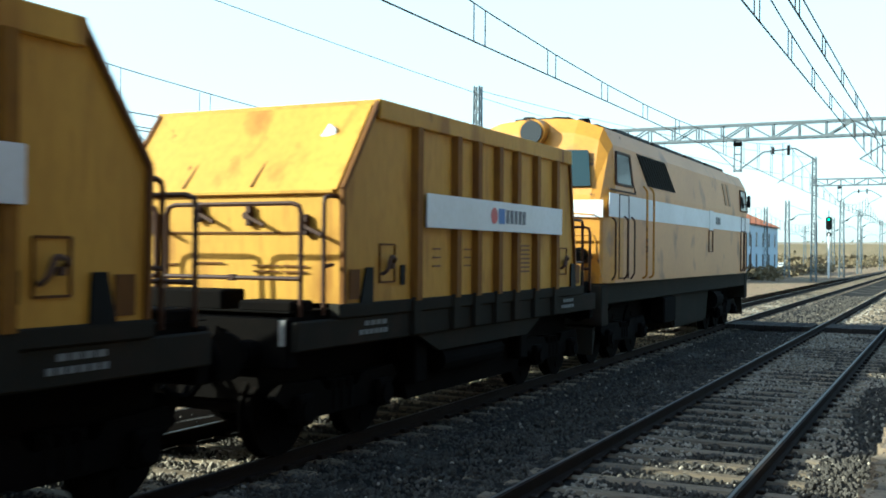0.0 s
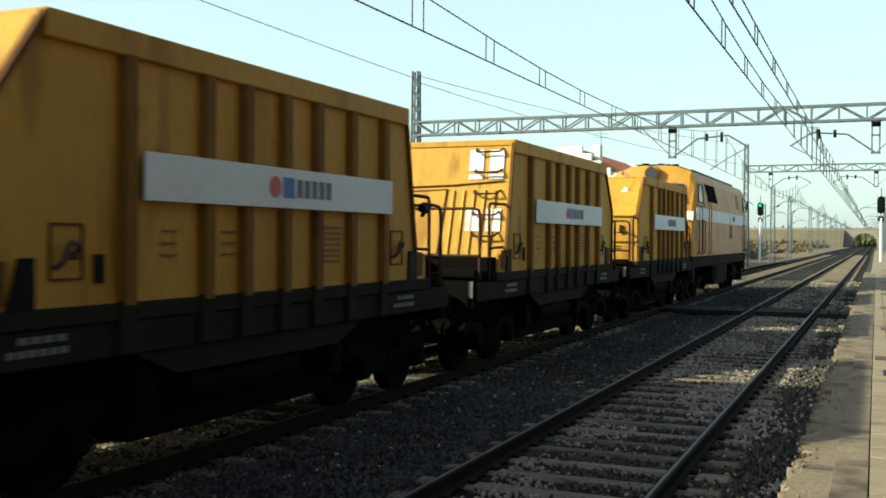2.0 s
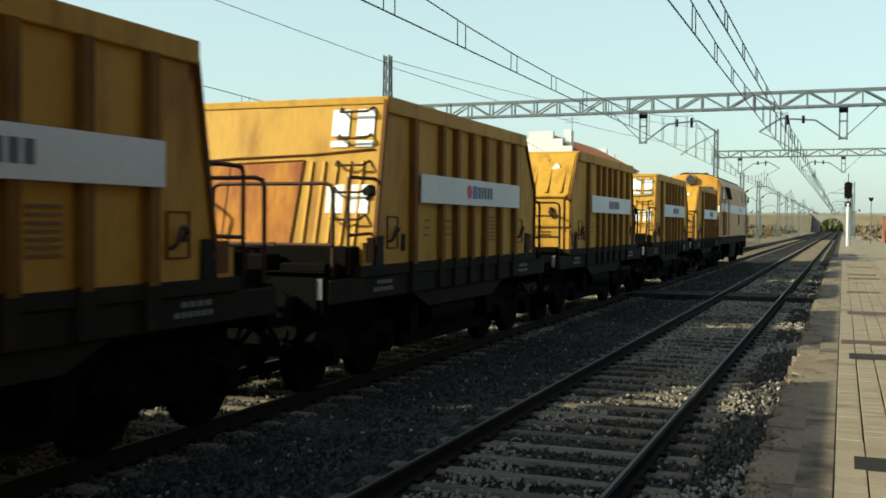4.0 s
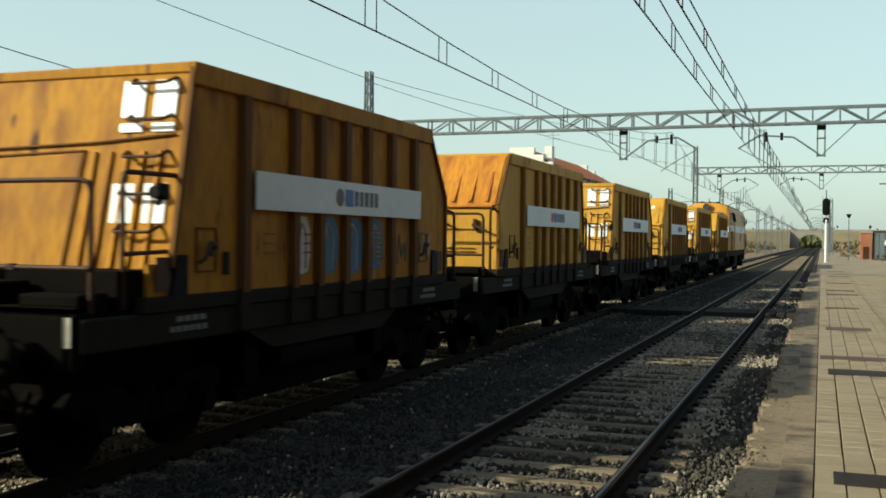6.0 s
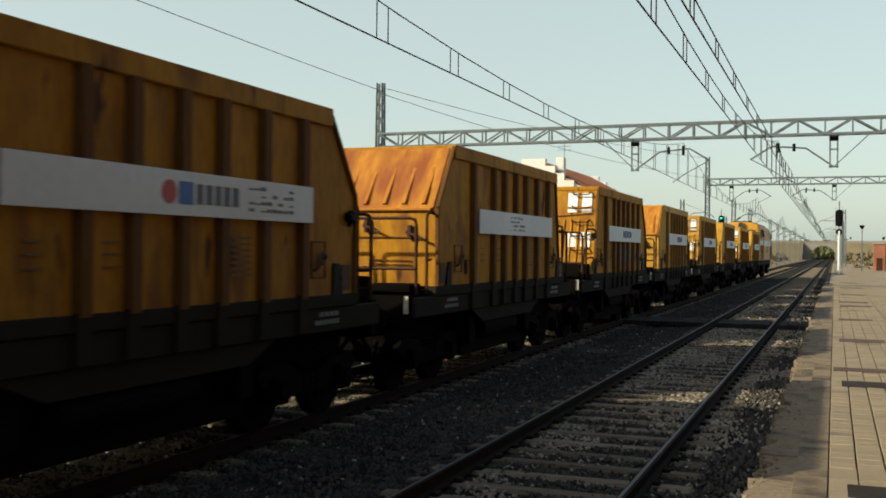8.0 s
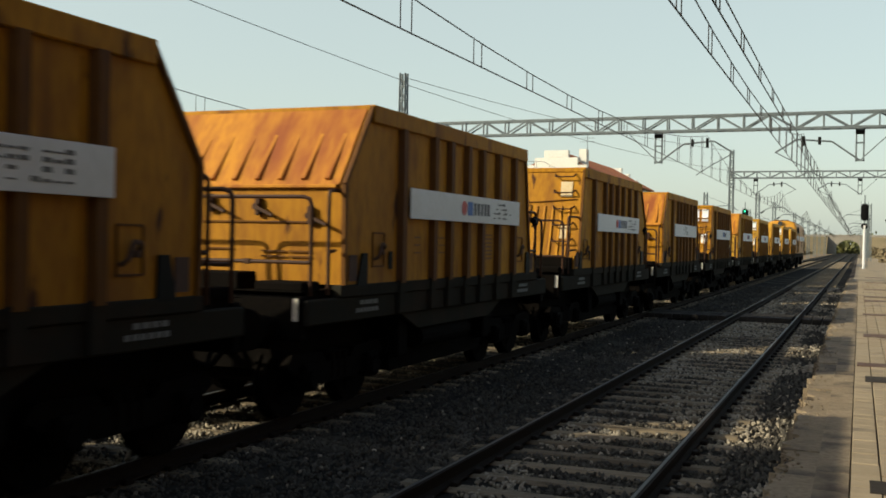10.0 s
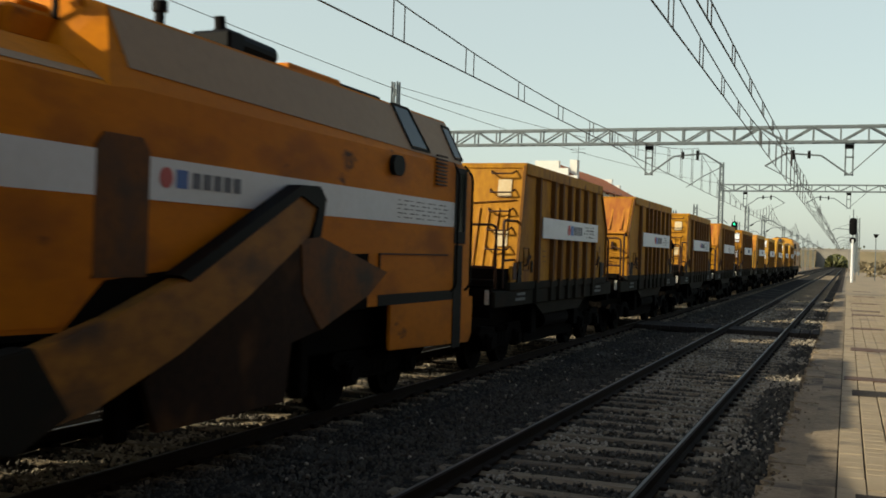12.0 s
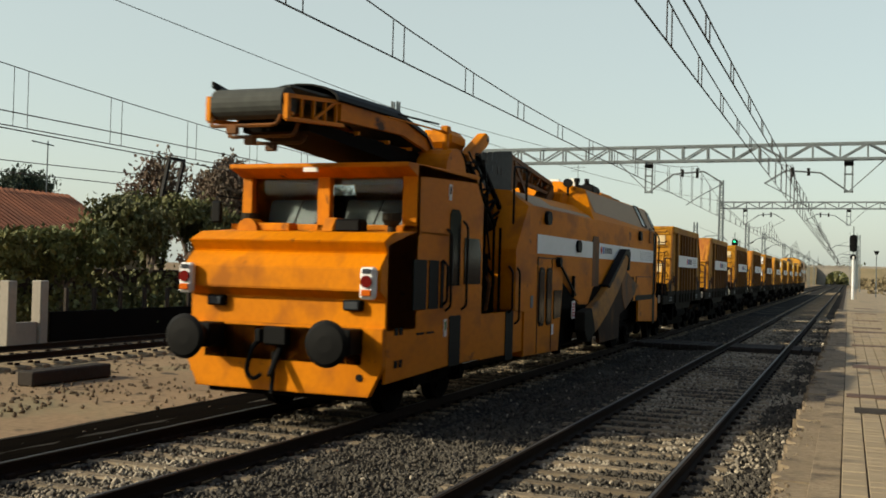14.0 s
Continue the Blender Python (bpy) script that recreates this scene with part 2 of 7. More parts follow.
# ---- mesh helpers ----
def link(name, bm, mat, smooth=False):
    me = bpy.data.meshes.new(name)
    bmesh.ops.recalc_face_normals(bm, faces=bm.faces)
    bm.to_mesh(me)
    bm.free()
    for m in (mat if isinstance(mat, (list, tuple)) else [mat]):
        me.materials.append(m)
    if smooth:
        for p in me.polygons:
            p.use_smooth = True
    return new(name, me)


def part(name, bm, mat, parent, label="", smooth=False):
    ob = link(name, bm, mat, smooth)
    ob.parent = parent
    return tagged(ob, label)


def thing(name, label, category, at=(0, 0, 0), group="", kind=""):
    ob = new(name)
    ob.empty_display_size = 0.3
    ob.matrix_basis = pose(*at)
    return tagged(ob, label, category, group, kind)


def box(bm, lo, hi, bevel=0.0, mat=0):
    """An upright box between two corners."""
    vs = [bm.verts.new((x, y, z)) for x in (lo[0], hi[0]) for y in (lo[1], hi[1]) for z in (lo[2], hi[2])]
    fs = [bm.faces.new([vs[i] for i in q]) for q in ((0, 1, 3, 2), (4, 6, 7, 5), (0, 4, 5, 1), (2, 3, 7, 6), (0, 2, 6, 4), (1, 5, 7, 3))]
    for f in fs:
        f.material_index = mat
    if bevel:
        es = list({e for f in fs for e in f.edges})
        bmesh.ops.bevel(bm, geom=es, offset=bevel, segments=1, affect="EDGES")
    return vs


def prism(bm, outline, lo, hi, axis="x", bevel=0.0):
    """An outline in the plane across the axis, drawn out from lo to hi. axis x: (y, z); y: (x, z); z: (x, y)."""
    def p(a, b, c):
        return {"x": (c, a, b), "y": (a, c, b), "z": (a, b, c)}[axis]
    v0 = [bm.verts.new(p(a, b, lo)) for a, b in outline]
    v1 = [bm.verts.new(p(a, b, hi)) for a, b in outline]
    fs = [bm.faces.new(v0), bm.faces.new(v1[::-1])]
    k = len(outline)
    for i in range(k):
        fs.append(bm.faces.new((v0[i], v0[(i + 1) % k], v1[(i + 1) % k], v1[i])))
    if bevel:
        bmesh.ops.recalc_face_normals(bm, faces=fs)
        bmesh.ops.bevel(bm, geom=list({e for f in fs for e in f.edges}), offset=bevel, segments=2, affect="EDGES", clamp_overlap=True)
    return fs


def rod(bm, a, b, r, seg=8, r2=None):
    """A round bar from a to b."""
    a, b = Vector(a), Vector(b)
    d = b - a
    m = Matrix.Translation((a + b) / 2) @ d.to_track_quat("Z", "Y").to_matrix().to_4x4()
    return bmesh.ops.create_cone(bm, cap_ends=True, segments=seg, radius1=r, radius2=r if r2 is None else r2, depth=d.length, matrix=m)


def bent(bm, pts, r, seg=6, corner=0.07):
    """A bent tube through the points, with rounded corners."""
    pts = [Vector(p) for p in pts]
    path = [pts[0]]
    for i in range(1, len(pts) - 1):
        a, b, c = pts[i - 1], pts[i], pts[i + 1]
        u, v = (a - b), (c - b)
        k = min(corner, u.length * 0.45, v.length * 0.45)
        u, v = u.normalized() * k, v.normalized() * k
        for s in (0, 0.5, 1):
            path.append(b + u * (1 - s) ** 2 + v * s ** 2)
    path.append(pts[-1])
    rings = []
    for i, p in enumerate(path):
        d = (path[min(i + 1, len(path) - 1)] - path[max(i - 1, 0)]).normalized()
        q = d.to_track_quat("Z", "Y")
        rings.append([bm.verts.new(p + q @ Vector((r * math.cos(t), r * math.sin(t), 0))) for t in (2 * math.pi * j / seg for j in range(seg))])
    for a, b in zip(rings, rings[1:]):
        # pick the twist that keeps the tube straight
        best = min(range(seg), key=lambda s: sum((a[j].co - b[(j + s) % seg].co).length for j in range(seg)))
        for j in range(seg):
            bm.faces.new((a[j], a[(j + 1) % seg], b[(j + 1 + best) % seg], b[(j + best) % seg]))
    bm.faces.new(rings[0][::-1])
    bm.faces.new(rings[-1])


def beam(bm, a, b, w, h=None):
    """A square bar from a to b."""
    a, b = Vector(a), Vector(b)
    d = b - a
    h = h or w
    q = d.to_track_quat("Z", "Y").to_matrix().to_4x4()
    m = Matrix.Translation((a + b) / 2) @ q @ Matrix.Diagonal((w, h, d.length, 1))
    bmesh.ops.create_cube(bm, size=1, matrix=m)


def lens_plate(bm, outline, x, t=0.02, axis="x"):
    prism(bm, outline, x, x + t, axis)


def letters(text, size, mat, parent, m, name="lettering", label="", extrude=0.004):
    """Words in the built-in font, as a mesh of their own."""
    cu = bpy.data.curves.new(name, "FONT")
    cu.body, cu.size, cu.extrude, cu.align_x, cu.align_y = text, size, extrude, "CENTER", "CENTER"
    tmp = bpy.data.objects.new(name, cu)
    scene.collection.objects.link(tmp)
    bpy.context.view_layer.update()
    me = bpy.data.meshes.new_from_object(tmp.evaluated_get(bpy.context.evaluated_depsgraph_get()))
    bpy.data.objects.remove(tmp)
    me.materials.clear()
    me.materials.append(mat)
    ob = new(name, me)
    ob.parent = parent
    ob.matrix_basis = m
    return tagged(ob, label)


SIDE = Matrix(((0, 0, 1, 0), (1, 0, 0, 0), (0, 1, 0, 0), (0, 0, 0, 1)))     # text that faces +x, reading along +y


def tumble(rng):
    """A random turn, as a 3 x 3 array."""
    return np.array(Euler([rng.uniform(0, 6.28) for _ in range(3)]).to_matrix())


def rect(y0, y1, z0, z1, lean=0.0):
    return [(y0, z0), (y1, z0), (y1 - lean, z1), (y0 - lean, z1)]

# ---- the ground, the tracks and the platform ----
NEAR, FAR = -2.5, -6.85            # centre lines of the two running tracks
GAUGE = 1.668
EDGE, TOP = -0.55, 0.35            # platform edge and height


def ground():
    bm = bmesh.new()
    xs = [-3000, -600, -200, -90] + [-60 + 2.5 * i for i in range(33)] + [40, 90, 250, 700, 3000]
    ys = [-600, -120, -40] + [-20 + 3 * i for i in range(42)] + [130, 180, 260, 400, 800, 1600, 4000]
    grid = []
    for y in ys:
        row = []
        for x in xs:
            z = -0.42 + (0.06 * noise.noise((x * 0.23, y * 0.23, 0)) if -60 < x < 30 else 0)
            row.append(bm.verts.new((x, y, z)))
        grid.append(row)
    for a, b in zip(grid, grid[1:]):
        for i in range(len(xs) - 1):
            bm.faces.new((a[i], a[i + 1], b[i + 1], b[i]))
    return tagged(link("ground", bm, DIRT, True), "dry trodden brown earth beside the tracks", "ground", kind="structure")


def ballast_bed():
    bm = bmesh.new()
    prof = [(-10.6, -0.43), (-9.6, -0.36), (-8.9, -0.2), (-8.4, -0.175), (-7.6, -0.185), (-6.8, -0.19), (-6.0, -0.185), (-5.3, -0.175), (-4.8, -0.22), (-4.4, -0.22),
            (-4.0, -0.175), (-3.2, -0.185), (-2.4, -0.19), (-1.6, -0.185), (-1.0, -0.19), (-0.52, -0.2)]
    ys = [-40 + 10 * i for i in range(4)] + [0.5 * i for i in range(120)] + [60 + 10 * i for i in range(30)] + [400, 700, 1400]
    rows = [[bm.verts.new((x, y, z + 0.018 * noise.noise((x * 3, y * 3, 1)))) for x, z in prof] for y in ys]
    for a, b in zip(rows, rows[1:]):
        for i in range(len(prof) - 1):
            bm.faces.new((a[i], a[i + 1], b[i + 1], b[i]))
    return tagged(link("ballast_bed", bm, BED, True), "near-black crushed-stone bed with the stone gaps' shade painted in", "ballast", kind="structure")


def dark_cess():
    """A near-black strip of ground along the outer side of the far track."""
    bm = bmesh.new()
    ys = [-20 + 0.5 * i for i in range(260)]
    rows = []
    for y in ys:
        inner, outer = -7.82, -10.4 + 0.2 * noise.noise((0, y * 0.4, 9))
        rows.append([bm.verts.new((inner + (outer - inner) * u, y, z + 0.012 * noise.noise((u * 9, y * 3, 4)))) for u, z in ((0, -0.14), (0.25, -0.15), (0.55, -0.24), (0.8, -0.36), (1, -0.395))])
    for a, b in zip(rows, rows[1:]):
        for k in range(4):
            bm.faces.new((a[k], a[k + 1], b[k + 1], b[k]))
    tagged(link("cess_strip", bm, DARK_FINES, True), "near-black strip of ground along the outer rail", "ground", kind="structure")


def stones(name, label, mat, spots, seed):
    """Crushed stones, each a small angular lump: spots are (x, y, z, size)."""
    rng = np.random.default_rng(seed)
    t = (1 + 5 ** 0.5) / 2
    base = np.array([(-1, t, 0), (1, t, 0), (-1, -t, 0), (1, -t, 0), (0, -1, t), (0, 1, t), (0, -1, -t), (0, 1, -t), (t, 0, -1), (t, 0, 1), (-t, 0, -1), (-t, 0, 1)]) / 1.9
    tri = np.array([(0, 11, 5), (0, 5, 1), (0, 1, 7), (0, 7, 10), (0, 10, 11), (1, 5, 9), (5, 11, 4), (11, 10, 2), (10, 7, 6), (7, 1, 8),
                    (3, 9, 4), (3, 4, 2), (3, 2, 6), (3, 6, 8), (3, 8, 9), (4, 9, 5), (2, 4, 11), (6, 2, 10), (8, 6, 7), (9, 8, 1)])
    kinds = []
    for i in range(40):
        v = base * rng.uniform(0.6, 1.15, (12, 1)) * rng.uniform(0.6, 1.2, (1, 3))
        kinds.append(v @ tumble(random).T)
    kinds = np.array(kinds)
    spots = np.array(spots)
    pick = rng.integers(0, 40, len(spots))
    verts = kinds[pick] * (spots[:, 3] * 0.5)[:, None, None] + spots[:, None, :3]
    faces = tri[None] + (np.arange(len(spots)) * 12)[:, None, None]
    me = bpy.data.meshes.new(name)
    me.from_pydata(verts.reshape(-1, 3), [], faces.reshape(-1, 3).tolist())
    me.materials.append(mat)
    return tagged(new(name, me), label, "ballast", kind="stuff")


def bed_height(x):
    if -5.2 < x < -4.1:
        return -0.2
    if x < -8.5:
        return -0.19 - (-8.5 - x) * 0.13
    return -0.176


def ballast_stones():
    rng = np.random.default_rng(5)
    grey, pale = [], []
    for y0, y1, per, size in ((-12, 5, 60, 0.085), (5, 12, 330, 0.054), (12, 20, 230, 0.058), (20, 34, 110, 0.07), (34, 60, 30, 0.1)):
        n = int((y1 - y0) * 9.2 * per)
        xs, ys, ss = rng.uniform(-9.75, -0.6, n), rng.uniform(y0, y1, n), rng.uniform(0.55, 1.25, n) * size
        for x, y, s in zip(xs, ys, ss):
            side = min(abs(x - c - o) for c in (NEAR, FAR) for o in (-GAUGE / 2, GAUGE / 2))
            if side < 0.12 or (x < -7.85 and rng.random() < 0.97):
                continue
            spot = (x, y, bed_height(x) + s * 0.12, s)
            clump = noise.noise((x * 0.8, y * 0.35, 7))
            # Extra pale stones brighten the sunlit near track; few in the shade between tracks.
            pale_here = clump > (0.0 if x > -3.6 else 0.28) and rng.random() < 0.75 and not -5.6 < x < -3.5
            (pale if pale_here or rng.random() < (0.015 if -5.6 < x < -3.5 else 0.06) else grey).append(spot)
    stones("ballast_stones", "loose dark grey crushed stones around the sleepers", STONE, grey, 1)
    rubble = []
    for k in range(6500):
        x, y = rng.uniform(-16.4, -10.5), 6 + 44 * rng.random() ** 1.4
        if noise.noise((x * 0.5, y * 0.3, 3)) + rng.uniform(-0.35, 0.35) > 0.12:
            rubble.append((x, y, -0.4, rng.uniform(0.03, 0.13)))
    stones("rubble", "scattered dusty stones on the bare earth", RUBBLE, rubble, 3)
    crumbs = []
    for k in range(700):
        y = 6 + 40 * rng.random() ** 1.7
        x = EDGE - 0.02 + abs(rng.normal(0, 0.12))
        if noise.noise((x * 2, y * 0.9, 13)) > -0.1:
            crumbs.append((x, y, TOP - 0.02, rng.uniform(0.01, 0.04)))
    stones("edge_crumbs", "crumbled stone along the platform's broken edge", COPING, crumbs, 4)
    stones("pale_ballast_stones", "loose pale limestone chips, more of them where sun falls", STONE_PALE, pale, 2)


def rail_mesh(y0, y1):
    bm = bmesh.new()
    prof = [(-0.065, -0.15), (0.065, -0.15), (0.06, -0.135), (0.012, -0.115), (0.009, -0.04), (0.036, -0.03), (0.036, -0.004)]
    out = prof + [(-x, z) for x, z in prof[::-1] if abs(x) < 0.064 or z > -0.14][:5]
    fs = prism(bm, out, y0, y1, "y")
    box(bm, (-0.024, y0, -0.0045), (0.006, y1, 0.0), mat=1)
    return bm


def track(name, label, x, y0, y1, near_sleepers):
    t = thing(name, label, "railway track", kind="structure")
    base = link("rail", rail_mesh(y0, y1), [RAIL, RAIL_TOP])
    for i, sgn in enumerate((-1, 1)):
        ob = base if i == 0 else new("rail", base.data)
        ob.parent = t
        ob.location = (x + sgn * (GAUGE / 2 + 0.036), 0, 0 if name != "siding_track" else -0.1)
    return t


def sleepers(t, x, y0, count, extra, z=-0.152):
    bm = bmesh.new()
    box(bm, (-1.3, -0.1, -0.2), (1.3, 0.1, 0), 0.03)
    me = link("sleeper", bm, SLEEPER)
    for i in range(count):
        ob = me if i == 0 else new("sleeper", me.data)
        ob.parent = t
        ob.location = (x + random.uniform(-0.02, 0.02), y0 + 0.6 * i + random.uniform(-0.015, 0.015), z + random.uniform(-0.008, 0.008))
        ob.rotation_euler = (0, random.uniform(-0.004, 0.004), random.uniform(-0.008, 0.008))
    bm = bmesh.new()
    for i in range(extra):
        y = y0 + 0.6 * (count + i)
        box(bm, (x - 1.3, y - 0.125, z - 0.2), (x + 1.3, y + 0.125, z))
    for i in range(55):
        y = y0 - 0.6 * (i + 1)
        box(bm, (x - 1.3, y - 0.125, z - 0.2), (x + 1.3, y + 0.125, z))
    tagged(part("far_sleepers", bm, SLEEPER, t), kind="stuff")
    bm = bmesh.new()
    for i in range(count):
        y = y0 + 0.6 * i
        for sgn in (-1, 1):
            rx = x + sgn * (GAUGE / 2 + 0.036)
            for o in (-0.1, 0.1):
                box(bm, (rx + o - 0.035, y - 0.06, z - 0.01), (rx + o + 0.035, y + 0.06, z + 0.045), 0.01)
    tagged(part("rail_clips", bm, RAIL, t), kind="stuff")


def platform():
    p = thing("platform", "low sandy tiled station platform with a broken edge", "platform", kind="structure")
    bm = bmesh.new()
    box(bm, (EDGE + 0.03, -60, -0.6), (6.6, 200, TOP - 0.05))
    part("platform_core", bm, GROUT, p)
    return p


def platform_pieces(p):
    # coping slabs along the edge
    rng = random.Random(3)
    meshes = []
    for k in range(5):
        bm = bmesh.new()
        w = 0.34
        ins = [rng.uniform(0.0, 0.1) if rng.random() < 0.7 else 0 for _ in range(4)]
        # a crumbled outer side with bites out of it
        rough = [(ins[i // 3] * 0.8 + rng.uniform(0, 0.07), 0.97 - 0.09 * i) for i in range(11)]
        out = [(ins[0], 0.004), (w, 0.004), (w, 0.997), (ins[3], 0.997)] + rough
        prism(bm, out, -0.24, 0, "z")
        sample = link("coping_slab", bm, COPING)
        meshes.append(sample.data)
        bpy.data.objects.remove(sample)
    for i in range(74):
        ob = new("coping_slab", meshes[rng.randrange(5)])
        ob.parent = p
        ob.location = (EDGE - 0.03 + rng.uniform(-0.02, 0.02), i - 12, TOP + rng.uniform(-0.03, -0.014))
    bm = bmesh.new()
    box(bm, (-0.03, 0.002, -0.08), (0.206, 0.628, 0), 0.003)
    strip = link("edge_flag", bm, COPING)
    for i in range(112):
        ob = strip if i == 0 else new("edge_flag", strip.data)
        ob.parent = p
        ob.location = (EDGE + 0.31, 0.63 * i - 12, TOP + rng.uniform(-0.007, -0.001))
    # square tiles behind it
    t = 0.21
    bm = bmesh.new()
    box(bm, (0.006, 0.006, -0.05), (t - 0.006, t - 0.006, 0), 0.006)
    tile = link("tile", bm, PAVING)
    n = 0
    x0 = EDGE + 0.52
    verts, faces = [], []
    for j in range(-85, 250):
        for i in range(17):
            x, y = x0 + t * i, 5 + t * j
            z = TOP + rng.uniform(-0.006, 0.004)
            if n < 300 and 8.5 < y < 17 and i < 8:
                ob = tile if n == 0 else new("tile", tile.data)
                ob.parent = p
                ob.location = (x, y, z)
                n += 1
            else:
                k = len(verts)
                verts += [(x + a, y + b, z + c) for c in (-0.05, 0) for a, b in ((0.006, 0.006), (t - 0.006, 0.006), (t - 0.006, t - 0.006), (0.006, t - 0.006))]
                faces += [tuple(k + q for q in f) for f in ((4, 5, 6, 7), (0, 1, 5, 4), (1, 2, 6, 5), (2, 3, 7, 6), (3, 0, 4, 7))]
    me = bpy.data.meshes.new("far_tiles")
    me.from_pydata(verts, [], faces)
    me.materials.append(PAVING)
    ob = new("far_tiles", me)
    ob.parent = p
    tagged(ob, kind="stuff")
    bm = bmesh.new()
    box(bm, (EDGE + 0.3, 57.4, 0), (6.6, 200, TOP - 0.004))
    box(bm, (x0 + 17 * t, -20, 0), (6.6, 57.4, TOP - 0.004))
    part("far_paving", bm, PAVING, p)
    # dark and rust-brown strips let into the paving
    for y, xa, xb, w, mat in ((7.75, 0.1, 1.5, 0.4, BOARDS), (14.15, 0.1, 1.75, 0.6, BOARDS), (15.9, 0.0, 1.35, 0.45, RUST_BAR), (21.3, 0.1, 0.92, 0.7, RUST_BAR),
                              (28.1, 0.11, 0.92, 0.6, RUST_BAR), (35.5, 0.18, 1.14, 0.9, RUST_BAR), (38.4, 0.16, 1.1, 0.9, RUST_BAR), (45.4, 0.23, 1.17, 0.8, RUST_BAR),
                              (54.7, 0.28, 1.3, 0.9, RUST_BAR), (64.4, 0.33, 1.27, 1.0, RUST_BAR)):
        bm = bmesh.new()
        box(bm, (xa, y - w / 2, TOP - 0.02), (xb, y + w / 2, TOP + 0.008), 0.004)
        part("drain_cover", bm, mat, p)


def crossing():
    c = thing("level_crossing", "dark timber boards laid between the rails as a crossing", "crossing", kind="structure")
    bm = bmesh.new()
    box(bm, (-0.12, 0, -0.14), (0.12, 0.9, 0), 0.01)
    base = link("plank", bm, BOARDS)
    first = True
    for x0, x1 in ((-5.9, -3.55), (-3.2, -1.75), (-1.5, -0.65), (-7.6, -6.2)):
        k = max(1, int((x1 - x0) / 0.24))
        for j in range(2):
            for i in range(k):
                ob = base if first else new("plank", base.data)
                first = False
                ob.parent = c
                ob.location = (x0 + (i + 0.5) * (x1 - x0) / k, 30.6 + j * 0.93, -0.012 + random.uniform(-0.006, 0.004))


ground()
ballast_bed()
dark_cess()
near_track = track("near_track", "empty running track of rusty rails on weathered sleepers", NEAR, -40, 700, 60)
far_track = track("far_track", "running track of rusty rails that the train stands on", FAR, -40, 700, 60)
siding = track("siding_track", "rusty siding rails sunk in bare earth", -17.9, -40, 300, 30)
PLATFORM = platform()
crossing()


def unseen_walls():
    """Unseen brick walls, added; the east one blocks sky light from the train's side."""
    bm = bmesh.new()
    # Tall beside the near wagons to darken them, low further on.
    box(bm, (5.2, -60, -0.4), (14.0, 17, 11.0), 0.03)
    box(bm, (4.9, -60, 11.0), (14.3, 17.3, 11.4), 0.03)
    box(bm, (6.6, 17.02, -0.4), (6.9, 92, 2.4), 0.03)
    tagged(link("wall_east", bm, BRICK), "unseen dark brick wall added against east sky light, low beyond", "wall", kind="structure")
    bm = bmesh.new()
    box(bm, (-70, -60.5, -0.42), (14.0, -60.02, 9.0), 0.03)
    tagged(link("wall_south", bm, BRICK), "plain dark brick wall behind the platform", "wall", kind="structure")


unseen_walls()


# ---- overhead line ----
def lattice(bm, a, b, w, h, n, bar=0.07):
    """A flat box girder of angle bars along x from a to b."""
    (x0, y, z), x1 = a, b
    for dy in (-w / 2, w / 2):
        for dz in (0, h):
            beam(bm, (x0, y + dy, z + dz), (x1, y + dy, z + dz), bar * 1.4)
        step = (x1 - x0) / n
        for i in range(n):
            xa, xb = x0 + i * step, x0 + (i + 1) * step
            beam(bm, (xa, y + dy, z), (xa, y + dy, z + h), bar)
            beam(bm, (xa, y + dy, z if i % 2 else z + h), (xb, y + dy, z + h if i % 2 else z), bar)
    for i in range(n + 1):
        for dz in (0, h):
            beam(bm, (x0 + i * step, y - w / 2, z + dz), (x0 + i * step, y + w / 2, z + dz), bar * 0.7)


def lattice_post(bm, x, y, z0, z1, w0, w1, n, bar=0.07):
    def c(z, sx, sy):
        w = w0 + (w1 - w0) * (z - z0) / (z1 - z0)
        return (x + sx * w / 2, y + sy * w / 2, z)
    for sx in (-1, 1):
        for sy in (-1, 1):
            beam(bm, c(z0, sx, sy), c(z1, sx, sy), bar)
    for i in range(n):
        za, zb = z0 + (z1 - z0) * i / n, z0 + (z1 - z0) * (i + 1) / n
        for s in (-1, 1):
            beam(bm, c(za, -1, s), c(za, 1, s), bar * 0.7)
            beam(bm, c(za, -s, s), c(zb, s, s), bar * 0.6)
            beam(bm, c(za, s, -1), c(zb, s, 1), bar * 0.6)


